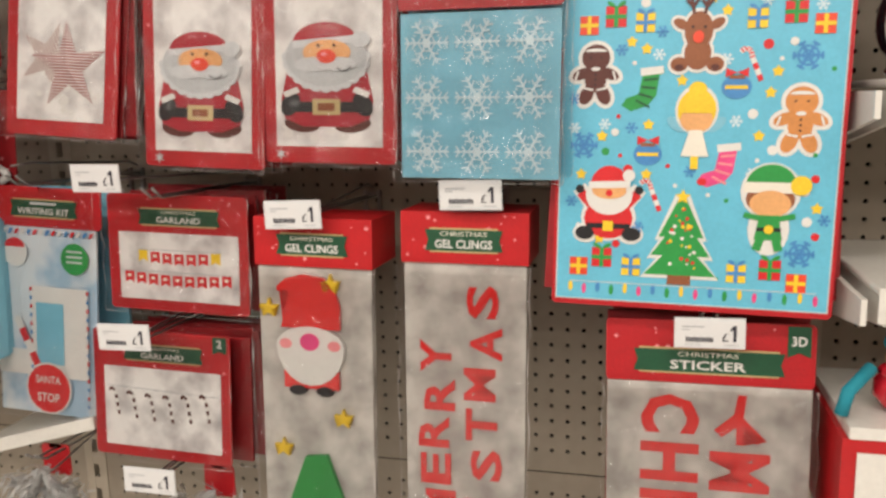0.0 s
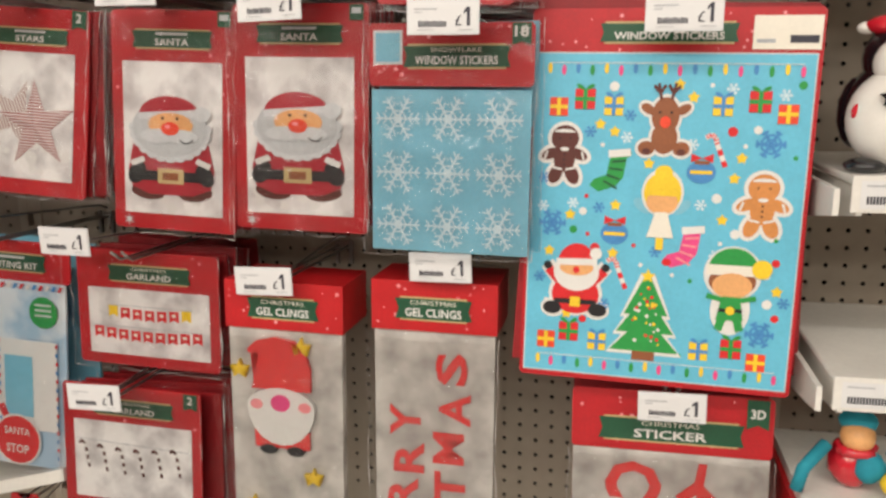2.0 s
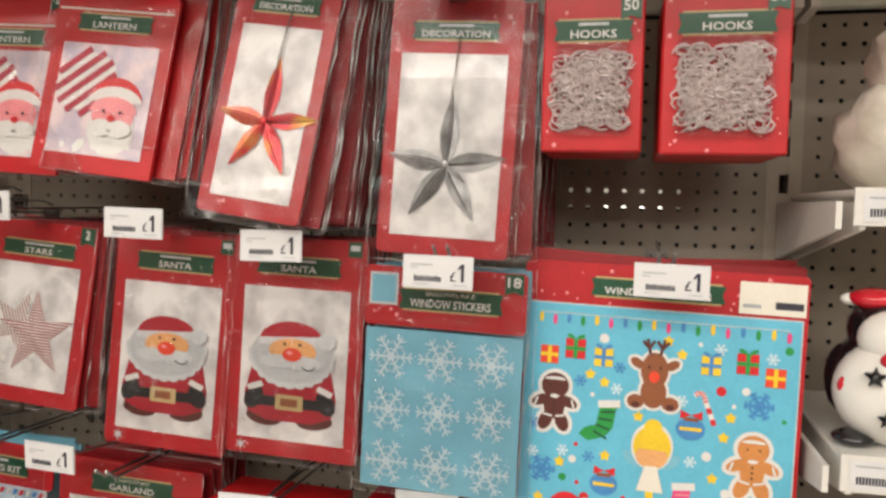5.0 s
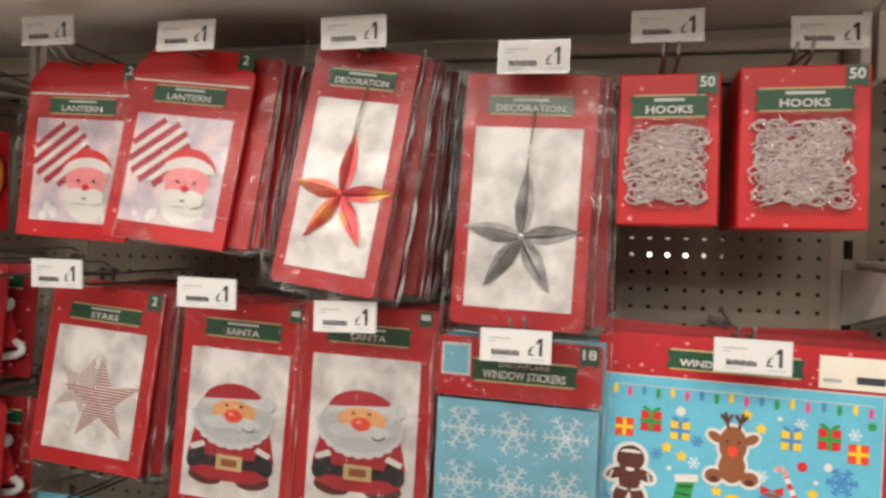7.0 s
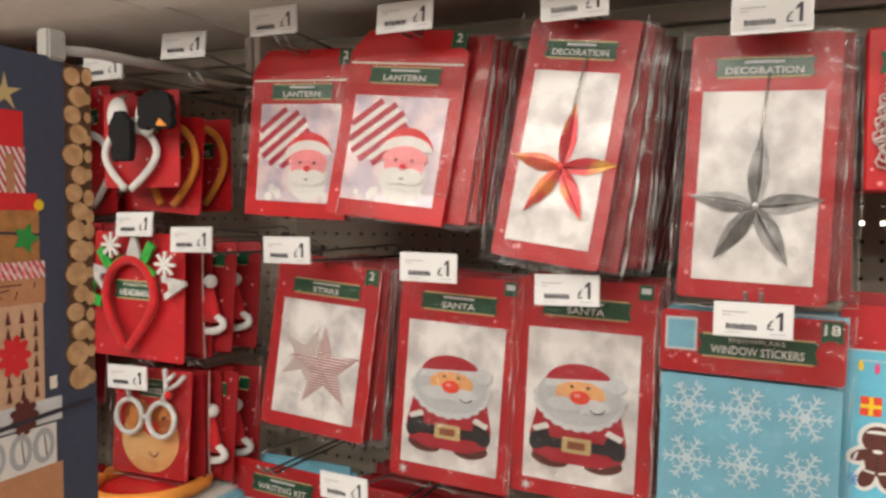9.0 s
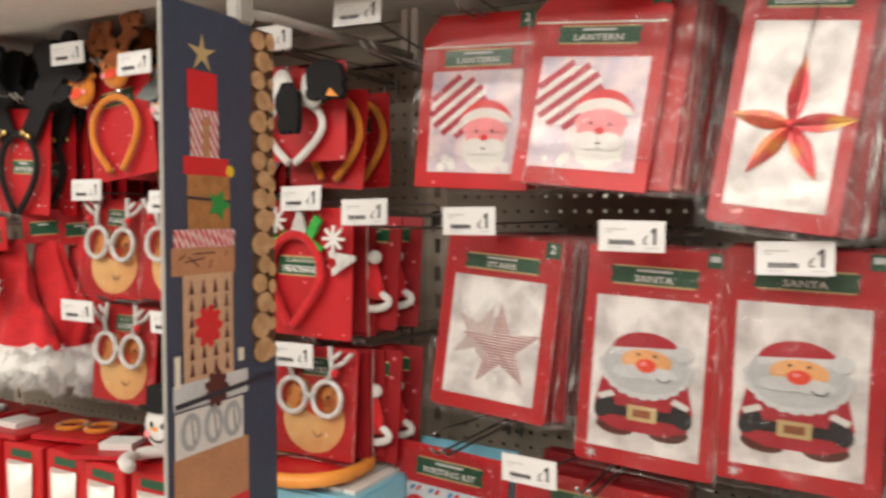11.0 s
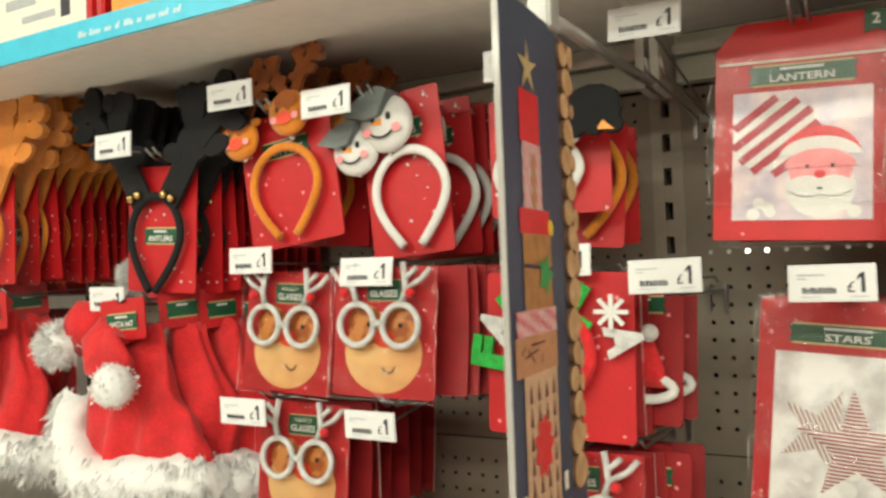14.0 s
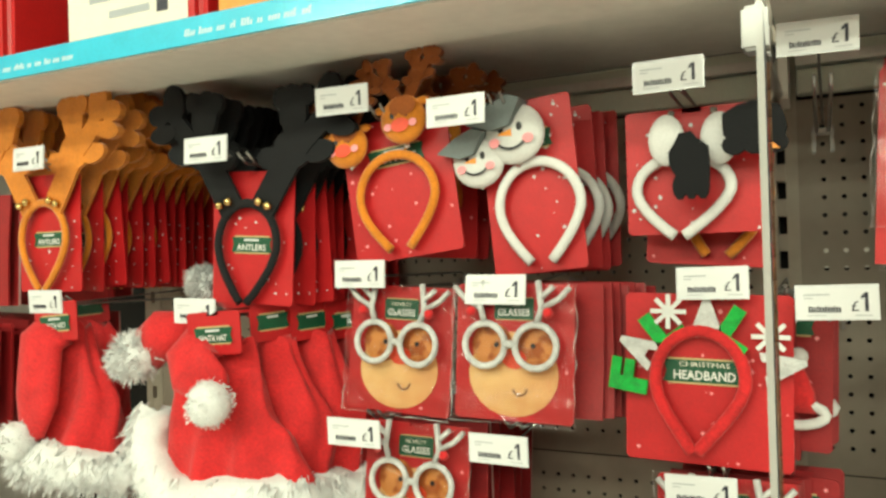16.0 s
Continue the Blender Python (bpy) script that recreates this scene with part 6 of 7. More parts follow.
def falala():
    t = hang("letter_headband", "red headband with green and white glitter letters on red card", "headband", -1.065, 1.625, 0.9, 0, 1.5, 0)
    rnd = rng(171)
    card(t, 0.185, 0.198, RED, 0.002)
    a = Art()
    flecks(a, 0.185, -0.194, -0.004, rnd, 26)
    banner(a, t, -0.002, -0.09, 0.08, 0.028, "CHRISTMAS", "HEADBAND", rnd)
    a.done("printed_face", t)
    bm = bmesh.new()
    tube(bm, band_curve(-0.006, -0.1, 0.1, 0.13, 0.6), 0.0075, 8, squash=0.8)
    part("band", bm, PLUSH, t, "red satin band")
    for ch, x, z, an, m in (("F", -0.086, -0.0975, 172, GLITG), ("A", -0.076, -0.064, 152, GLITW), ("L", -0.047, -0.038, 128, GLITG), ("A", 0.002, -0.026, 90, GLITW), ("L", 0.036, -0.04, 58, GLITG), ("A", 0.084, -0.077, 12, GLITW)):
        co, polys = text_mesh(ch, 0.06)
        lo, hi = co[:, :2].min(0), co[:, :2].max(0)
        q = (co[:, :2] - (lo + hi) / 2) / (hi - lo) * (0.038, 0.045)
        tr = radians(an - 90)
        c, s = math.cos(tr), math.sin(tr)
        bm = bmesh.new()
        vs = [bm.verts.new((x + u * c - v * s, -0.014, z + u * s + v * c)) for u, v in q]
        for p in polys:
            try:
                bm.faces.new([vs[i] for i in p])
            except ValueError:
                pass
        ext = bmesh.ops.extrude_face_region(bm, geom=bm.faces[:])
        bmesh.ops.translate(bm, verts=[g for g in ext["geom"] if isinstance(g, bmesh.types.BMVert)], vec=(0, 0.005, 0))
        bmesh.ops.recalc_face_normals(bm, faces=bm.faces[:])
        part("letter", bm, m, t, "glittered foam letter")
    for x, z in ((-0.04, -0.02), (0.07, -0.045)):
        bm = bmesh.new()
        for k in range(4):
            b = radians(45 * k)
            slab(bm, stroke((x - 0.02 * math.cos(b), z - 0.02 * math.sin(b)), (x + 0.02 * math.cos(b), z + 0.02 * math.sin(b)), 0.005), -0.019 - k * 0.0003, -0.016)
        part("snowflake", bm, FELTW, t, "white foam snowflake")
    return t


hook(-2.09, 1.835, 0.82, zt=1.85, xt=-2.07, y_ticket=0.78)
t = antlers_headband(-2.1, 1.832, 0.84, FELTB, "orange-brown felt reindeer antler headband with brass bells", 131)
copies(t, 11, 0.86, 1.15, 132, 0.0)
hook(-1.69, 1.815, 0.84, zt=1.837, xt=-1.723, y_ticket=0.8)
t = antlers_headband(-1.69, 1.81, 0.865, FELTK, "black felt antler headband with brass bells on red card", 133, 3)
copies(t, 10, 0.885, 1.15, 134, 0.0)
hook(-1.47, 1.86, 0.845, zt=1.886, xt=-1.506, y_ticket=0.82)
t = bopper(-1.468, 1.868, 0.885, 0.165, 0.192, FELTO, FELTO, 135, [(-0.062, -0.028, 0.033), (0.03, -0.012, 0.034)], deer=True, label="orange plush reindeer bopper headband on red card", roll=-7)
copies(t, 2, 0.93, 1.02, 136, 0.02, 5)
hook(-1.3, 1.855, 0.845, zt=1.855, xt=-1.342, y_ticket=0.82)
t = bopper(-1.285, 1.875, 0.905, 0.125, 0.222, FELTW, FELTW, 137, [(-0.06, -0.072, 0.036), (-0.008, -0.045, 0.041)], hat=FELTG, bx=0.012, bw=0.108, label="white plush snowman bopper headband on red card", roll=-5)
copies(t, 3, 0.95, 1.06, 138, 0.02, 5)
hook(-1.09, 1.855, 0.88, zt=1.875, xt=-1.094, y_ticket=0.86)
t = bopper(-1.078, 1.846, 0.92, 0.157, 0.15, FELTW, FELTW, 139, [(-0.026, -0.04, 0.021), (0.033, -0.042, 0.021)], label="black and white plush penguin bopper headband on red card", title="PENGUIN", bx=-0.01, bw=0.108, bz=0.03, bh=0.088, tall=1.45)
for wx, wz, rx, rz, tn in ((0.003, -0.07, 0.021, 0.036, 8), (0.072, -0.034, 0.036, 0.027, -6)):
    bm = bmesh.new()
    slab(bm, [(px + 0.003 * math.sin(px * 400), pz) for px, pz in oval(wx, wz, rx, rz, 14, turn=tn)], -0.046, -0.034)
    for q in (-0.6, 0.0, 0.6):
        slab(bm, oval(wx + q * rx, wz - rz * 0.75, rx * 0.36, rz * 0.42, 10), -0.0455 - 0.0003 * (q + 1), -0.0345)
    part("wing", bm, FELTK, t, "black felt wing")
bm = bmesh.new()
slab(bm, [(0.085, -0.05), (0.098, -0.062), (0.078, -0.06)], -0.049, -0.044)
part("beak", bm, ORANGE, t)
t = bopper(-1.062, 1.812, 0.965, 0.145, 0.155, FELTO, FELTO, 141, [], label="orange headband on red card behind the penguins", roll=4, bx=0.02, bw=0.1)
copies(t, 1, 1.0, 1.04, 142, -0.01, 6)
hook(-1.055, 1.6, 0.9, zt=1.638, xt=-1.056, y_ticket=0.88)
falala()
stack("letter_headband", "red carded headband seen behind the front one", "headband", "letter headbands", -1.058, 1.615, 0.93, 0.99, 5, 0.15, 0.185, RED2, 172, 0, 0, 0.01)
hook(-1.5, 1.63, 0.87, zt=1.656, xt=-1.504, y_ticket=0.85)
glasses_pack(-1.452, 1.638, 0.88, 151, 3)
hook(-1.3, 1.63, 0.87, zt=1.634, xt=-1.308, y_ticket=0.85)
glasses_pack(-1.288, 1.64, 0.868, 152, 1)
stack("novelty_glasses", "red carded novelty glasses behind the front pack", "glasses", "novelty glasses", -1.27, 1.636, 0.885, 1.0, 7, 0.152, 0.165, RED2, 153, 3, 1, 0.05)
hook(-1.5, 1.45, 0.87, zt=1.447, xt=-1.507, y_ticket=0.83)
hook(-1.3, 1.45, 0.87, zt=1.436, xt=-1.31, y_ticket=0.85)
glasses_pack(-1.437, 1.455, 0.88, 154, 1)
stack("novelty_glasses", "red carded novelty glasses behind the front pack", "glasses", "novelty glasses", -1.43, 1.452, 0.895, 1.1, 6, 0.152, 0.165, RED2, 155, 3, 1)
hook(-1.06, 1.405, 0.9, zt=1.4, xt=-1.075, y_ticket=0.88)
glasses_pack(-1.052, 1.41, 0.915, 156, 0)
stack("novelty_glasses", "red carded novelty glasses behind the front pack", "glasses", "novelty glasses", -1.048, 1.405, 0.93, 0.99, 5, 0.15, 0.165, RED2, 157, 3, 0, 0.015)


def clip_pack(x, z, y, seed, yaw):
    """A small hat on a clip: red card, white furry roll, red crown and a green ring."""
    t = hang("hair_clip_pack", "red card with a small red and white hat clip", "hair clip", x, z, y, 3, 2, yaw, "hair clip packs")
    rnd = rng(seed)
    card(t, 0.1, 0.175, RED2, 0.002)
    a = Art()
    flecks(a, 0.1, -0.17, -0.005, rnd, 14)
    banner(a, t, 0.0, -0.03, 0.05, 0.02, "bars", "", rnd)
    a.done("printed_face", t)
    bm = bmesh.new()
    tube(bm, [(0.004 + 0.04 * math.cos(q * 0.4), -0.014, -0.13 + 0.014 * math.sin(q * 0.4)) for q in range(16)], 0.006, 8, closed=True)
    part("fur_roll", bm, FELTW, t, "white furry roll", True)
    bm = bmesh.new()
    tube(bm, [(0.004, -0.012, -0.125), (0.006, -0.016, -0.1), (0.012, -0.014, -0.07)], [0.032, 0.026, 0.006], 14, squash=0.4)
    part("crown", bm, PLUSH, t, smooth=True)
    bm = bmesh.new()
    ball(bm, (0.014, -0.016, -0.064), 0.011, 0, 12, 8)
    part("bobble", bm, FELTW, t, smooth=True)
    bm = bmesh.new()
    tube(bm, [(-0.03 + 0.012 * math.cos(q * 0.4), -0.012, -0.085 + 0.022 * math.sin(q * 0.4)) for q in range(16)], 0.004, 7, closed=True)
    part("ring", bm, PGREEN, t, smooth=True)
    return t


for z in (1.612, 1.405):
    hook(-0.99, z, 0.93, ticket=False, zt=z + 0.02)
    for k in range(2):
        clip_pack(-0.982 + 0.006 * k, z, 0.975 + 0.045 * k, 400 + k, (-4, 6, -2, 5)[k])


def santa_hat(x, z, y, w, h, seed, label, tip, yaw=0.0, lift=0.02, bob=True, label_x=0.0):
    """A plush hat hung by its card: a folded cone with a fur brim and a bobble."""
    t = hang("santa_hat", label, "hat", x, z, y, 0, 0, yaw, "red plush hats")
    rnd = rng(seed)
    bm = bmesh.new()
    n, k = 44, 24
    rings = []
    for i in range(k + 1):
        f = i / k
        ww = w * (0.19 + 0.31 * f ** 0.9)
        zz = -0.03 - (h - 0.06) * f
        ring = []
        for j in range(n):
            a = 2 * math.pi * j / n
            wr = 1 + 0.10 * math.sin(a * 3 + seed) * f + 0.05 * math.sin(a * 7 + f * 5 + seed)
            ring.append(bm.verts.new((ww * math.cos(a) * wr + 0.012 * math.sin(f * 6 + seed), 0.02 + (0.018 + 0.028 * f) * math.sin(a) * wr, zz + 0.006 * math.sin(a * 4 + seed))))
            ring[-1].co += Vector(noise.noise_vector(Vector((ring[-1].co.x * 22, ring[-1].co.z * 9, seed + ring[-1].co.y * 20)))) * 0.012
            ring[-1].co.y += 0.009 * math.sin(ring[-1].co.x * 85 + f * 4 + seed) * f
        rings.append(ring)
    for A, B in zip(rings, rings[1:]):
        for j in range(n):
            bm.faces.new((A[j], B[j], B[(j + 1) % n], A[(j + 1) % n])).smooth = True
    bm.faces.new(rings[0])
    bmesh.ops.recalc_face_normals(bm, faces=bm.faces[:])
    part("plush_cone", bm, PLUSH, t, smooth=True)
    # the folded-over tip, draped from the card down to the bobble
    if bob:
        bm = bmesh.new()
        pts = [(-0.012, -0.004, -0.03), (-0.022, -0.026, -0.05), (tip[0] * 0.3 - 0.016, -0.036, tip[1] * 0.75), (tip[0] * 0.75, -0.042, tip[1] - 0.006), (tip[0], -0.044, tip[1] - 0.014)]
        tube(bm, pts, [0.04, 0.05, 0.046, 0.032, 0.016], 20, squash=0.42)
        for v in bm.verts:
            v.co += Vector(noise.noise_vector(v.co * 26)) * 0.012
        part("folded_tip", bm, PLUSH, t, smooth=True)
    # brim
    bm = bmesh.new()
    base = []
    brim = []
    for j in range(40):
        a = 2 * math.pi * j / 40
        p = (w * 0.51 * math.cos(a), 0.018 + 0.05 * math.sin(a), -h + 0.03 + 0.01 * math.sin(a * 2 + seed) + lift * max(0.0, -math.cos(a)) ** 3)
        brim.append(p)
        if math.sin(a) < 0.45:
            for q in range(8):
                u = rnd.uniform(-1, 1)
                base.append((Vector((p[0] + 0.012 * math.cos(a), p[1] - 0.024 * math.sqrt(1 - u * u), p[2] + 0.034 * u)), Vector((0.35 * math.cos(a), -0.55, 0.25 * u))))
    tube(bm, brim, 0.033, 12, closed=True)
    for v in bm.verts:
        v.co += Vector(noise.noise_vector(v.co * 45)) * 0.011
    part("fur_brim", bm, FUR, t, "white fluffy brim", True)
    bm = bmesh.new()
    fur_spikes(bm, base, 2400, 0.026, rnd, 0.9)
    tagged(part("brim_fur", bm, FUR, t, "white fluffy fur tufts"), kind="stuff")
    card_ob = card(t, 0.098 if bob else 0.07, 0.062, RED, 0.002, "hang_card")
    card_ob.location = (label_x, -0.022 if bob else 0.0, 0.012 if bob else 0.03)
    card_ob.rotation_euler = (0, radians(-4), radians(0 if bob else 62))
    a = Art()
    banner(a, card_ob, 0.0, -0.034, 0.06 if bob else 0.04, 0.024, "bars", "SANTA HAT" if bob else "", rnd)
    a.done("printed_label", card_ob)
    if not bob:
        return t
    bm = bmesh.new()
    c = Vector((tip[0], -0.058, tip[1] - 0.02))
    ball(bm, c, 0.031, 0, 18, 12, 1, 0.9, 0.06)
    part("bobble", bm, FUR, t, "white fluffy bobble", True)
    bm = bmesh.new()
    base = []
    for _ in range(200):
        d = Vector((rnd.gauss(0, 1), rnd.gauss(0, 1), rnd.gauss(0, 1))).normalized()
        base.append((c + d * 0.028, d))
    fur_spikes(bm, base, 800, 0.006, rnd, 0.1)
    tagged(part("bobble_fur", bm, FUR, t, "short white fur"), kind="stuff")
    return t


def flopped_hat(x, z, y, r, seed, turn):
    """A hat folded sideways on its hook, its furry rim end towards the aisle."""
    t = hang("santa_hat", "red plush hat folded over with its furry end showing", "hat", x, z, y, 0, turn, 0, "red plush hats")
    rnd = rng(seed)
    bm = bmesh.new()
    tube(bm, [(-0.01, 0.0, 0), (0.03, 0.0, 0.012), (0.06, 0.012, 0.012), (0.085, 0.03, -0.01)], [r * 0.95, r * 0.95, r * 0.7, r * 0.4], 16, squash=0.7)
    for v in bm.verts:
        v.co += Vector(noise.noise_vector(v.co * 30)) * 0.008
    part("plush_cone", bm, PLUSH, t, smooth=True)
    bm = bmesh.new()
    ball(bm, (-0.028, -0.012, -0.006), r * 1.05, 0, 20, 14, 0.85, 0.8, 0.15)
    part("fur_end", bm, FUR, t, "white fluffy fur end", True)
    bm = bmesh.new()
    base = []
    for _ in range(260):
        d = Vector((rnd.gauss(-0.5, 1), rnd.gauss(-0.4, 1), rnd.gauss(0, 1))).normalized()
        base.append((Vector((-0.028 + d.x * r, -0.012 + d.y * r * 0.78, -0.006 + d.z * r * 0.82)), d))
    fur_spikes(bm, base, 1400, 0.017, rnd, 0.1)
    tagged(part("end_fur", bm, FUR, t, "long white fur tufts"), kind="stuff")
    return t


hook(-1.765, 1.59, 0.85, zt=1.607, xt=-1.769, y_ticket=0.82)
santa_hat(-1.745, 1.595, 0.84, 0.29, 0.29, 3, "red plush hat with white fur brim and bobble", (0.036, -0.092), lift=0.09, label_x=0.012)
for k, (dx, dy) in enumerate(((0.05, 0.05), (0.085, 0.1), (0.115, 0.15), (0.14, 0.185), (0.16, 0.215), (0.175, 0.24))):
    santa_hat(-1.735 + dx, 1.592 - 0.003 * k, 0.84 + dy, 0.2, 0.285 - 0.004 * k, 11 + k, "red plush hat hanging behind another", (0.03, -0.14), bob=False, lift=0.05)
flopped_hat(-1.892, 1.548, 0.86, 0.038, 21, -18)
flopped_hat(-1.87, 1.625, 1.0, 0.03, 22, 40)
hook(-2.06, 1.61, 0.83, zt=1.622, xt=-2.064, y_ticket=0.8)
santa_hat(-2.045, 1.61, 0.825, 0.195, 0.28, 5, "narrow red plush hat with white fur brim", (-0.045, -0.185))
santa_hat(-2.09, 1.61, 0.9, 0.17, 0.27, 6, "narrow red plush hat hanging behind another", (0.03, -0.16), bob=False)
for q, (x, z) in enumerate(((-2.32, 1.81), (-2.36, 1.58), (-2.5, 1.81), (-2.5, 1.58))):
    stack("carded_pack", "red carded party pack hanging in a row", "party pack", "carded packs", x, z, 0.86, 1.15, 8, 0.13, 0.2, RED2, 160 + q, 2, 1)

# lower shelf of the left bay
s = thing("lower_shelf", "grey painted metal shelf under the hooks", "shelf", Matrix.Translation((-2.237, YB, 1.0)), "lower shelves", "structure")
bm = bmesh.new()
box(bm, 0.004, 1.24, -0.42, -0.004, -0.03, 0)
bmesh.ops.bevel(bm, geom=bm.edges[:], offset=0.003, segments=2, affect="EDGES")
part("shelf_plate", bm, SHELFM, s)
base = None
for k in range(9):
    x = -2.16 + k * 0.118
    m = pose(x, 0.835 + 0.006 * (k % 3), 1.0, 0, 0, (-3, 2, 0)[k % 3])
    if base is None:
        base = thing("cup_box", "red gift box with a white cup shown on its front", "gift box", m, "cup boxes")
        bm = bmesh.new()
        box(bm, -0.054, 0.054, 0, 0.2, 0, 0.185)
        bmesh.ops.bevel(bm, geom=bm.edges[:], offset=0.003, segments=1, affect="EDGES")
        part("box_body", bm, BOXRED, base)
        bm = bmesh.new()
        ring0 = [(-0.035 + 0.07 * q / 8, -0.004 - 0.02 * math.sin(math.pi * q / 8)) for q in range(9)]
        lo_v = [bm.verts.new((a * 0.85, b, 0.05)) for a, b in ring0]
        hi_v = [bm.verts.new((a, b, 0.155)) for a, b in ring0]
        for q in range(8):
            bm.faces.new((lo_v[q], lo_v[q + 1], hi_v[q + 1], hi_v[q])).smooth = True
        bm.faces.new(hi_v)
        bm.faces.new(lo_v[::-1])
        part("cup", bm, CERW, base, "white glazed cup")
        a = Art()
        a.add(GREEN, rect(-0.03, 0.03, 0.16, 0.175), 1).add(PBLUE, rect(-0.045, -0.01, 0.012, 0.04), 1)
        a.done("printed_face", base)
    else:
        copy_thing(base, m)
for k, x in enumerate((-2.12, -1.95, -1.78, -1.62, -1.48)):
    t = thing("flat_party_pack", "red carded party pack lying flat on the boxes", "party pack", pose(x, 0.9 + 0.03 * (k % 2), 1.189 + 0.004 * (k % 2), 0, 0, 12 * (k - 2)), "flat party packs")
    bm = bmesh.new()
    box(bm, -0.075, 0.075, -0.06, 0.06, 0, 0.008)
    part("card", bm, RED, t)
    bm = bmesh.new()
    if k % 2 == 0:
        box(bm, -0.03, 0.03, -0.03, 0.02, 0.0085, 0.02)
        part("folded_felt", bm, FELTW, t)
    else:
        for d in (-1, 1):
            tube(bm, [(d * 0.033 + 0.027 * math.cos(q * 0.42), 0.027 * math.sin(q * 0.42), 0.014) for q in range(15)], 0.005, 7, closed=True)
        part("glasses_rims", bm, FELTO if k == 3 else GLITW, t)
t = thing("snowman_headband", "white plush snowman headband lying on the boxes", "headband", pose(-1.33, 0.86, 1.19, 0, 0, 0))
bm = bmesh.new()
tube(bm, [(0.06 * math.cos(q * 0.3), -0.01 + 0.05 * math.sin(q * 0.3), 0.014 + 0.004 * q / 15) for q in range(16)], 0.011, 8)
part("band", bm, FELTW, t, smooth=True)
plush_head(t, 0.0, 0.07, 0.042, FELTW, y=-0.0)
plush_head(t, 0.07, 0.06, 0.032, FELTW, y=0.03)
for hx, hz, hr in ((0.0, 0.104, 0.03), (0.07, 0.086, 0.024)):
    bm = bmesh.new()
    slab(bm, oval(hx, hz, hr * 1.35, hr * 0.22, 18), -0.018, 0.03)
    slab(bm, [(hx - hr * 0.85, hz), (hx + hr * 0.85, hz), (hx + hr * 0.75, hz + hr * 1.25), (hx - hr * 0.75, hz + hr * 1.2)], -0.0155, 0.025)
    part("top_hat", bm, FELTK, t, "black felt top hat")
t = thing("orange_frame_tray", "shallow red and orange oval dish on a box", "dish", pose(-1.05, 0.9, 1.212))
bm = bmesh.new()
tube(bm, [(0.085 * math.cos(q * 0.314), 0.09 * math.sin(q * 0.314), 0.022) for q in range(20)], 0.011, 8, closed=True)
part("rim", bm, ORANGE, t, smooth=True)
bm = bmesh.new()
ball(bm, (0, 0, 0.012), 0.08, 0, 20, 10, 0.15, 1.05)
part("dish_body", bm, BOXRED, t, smooth=True)
t = thing("blue_card_box", "pale blue cardboard tray of goods", "box", pose(-1.03, 0.84, 1.0))
bm = bmesh.new()
box(bm, -0.1, 0.1, 0, 0.2, 0, 0.212)
bmesh.ops.bevel(bm, geom=bm.edges[:], offset=0.004, segments=2, affect="EDGES")
part("box_body", bm, SKY2, t)
bm = bmesh.new()
for q in range(7):
    box(bm, -0.09 + q * 0.026, -0.07 + q * 0.026, 0.02, 0.16, 0.2125, 0.218)
part("paper_edge", bm, WHITE, t)

# white tray and tinsel under the writing kits
t = thing("white_tray", "white plastic shelf tray under the hanging packs", "tray", Matrix.Translation((-0.885, 0.95, 0.86)))
bm = bmesh.new()
slab(bm, [(-0.13, -0.03), (0.1, 0.035), (0.1, 0.055), (-0.13, -0.008)], 0, 0.24)
part("tray_plate", bm, SHELFW, t)


def tinsel(x, z, y, w, h, seed):
    rnd = rng(seed)
    t = hang("tinsel_bundle", "bundle of white tinsel on a red card hanging from a hook", "tinsel", x, z, y, 0, 0, 0, "tinsel bundles")
    bm = bmesh.new()
    base = []
    for k in range(5):
        pts = [(w * (0.5 - abs((q / 8) - 0.5)) * (1 if k % 2 else -1) * rnd.uniform(.7, 1), rnd.uniform(-.02, .02), -h * q / 8) for q in range(9)]
        tube(bm, pts, 0.006, 5)
        base += [(Vector(p), Vector((rnd.uniform(-1, 1), -0.5, rnd.uniform(-1, 1)))) for p in pts for _ in range(3)]
    for _ in range(500):
        base.append((Vector((rnd.uniform(-w / 2, w / 2), rnd.uniform(-.02, .02), -h * rnd.uniform(0.05, 1))), Vector((rnd.uniform(-1, 1), -0.6, rnd.uniform(-1, 1)))))
    fur_spikes(bm, base, 1600, 0.03, rnd, 0.0)
    tagged(part("tinsel_strands", bm, GLITW, t, "glittering white strands"), kind="stuff")
    card(t, 0.05, 0.05, RED, 0.002, "hang_card").location = (0, 0.03, 0.03)


hook(-0.86, 0.85, 0.9, zt=0.845, xt=-0.84, y_ticket=0.9, ticket=False)
tinsel(-0.87, 0.83, 0.93, 0.13, 0.16, 201)
hook(-0.66, 0.84, 0.9, zt=0.853, xt=-0.655, y_ticket=0.89)
tinsel(-0.6, 0.81, 0.95, 0.13, 0.16, 202)

# ---- right bay: white shelves and ornaments ----


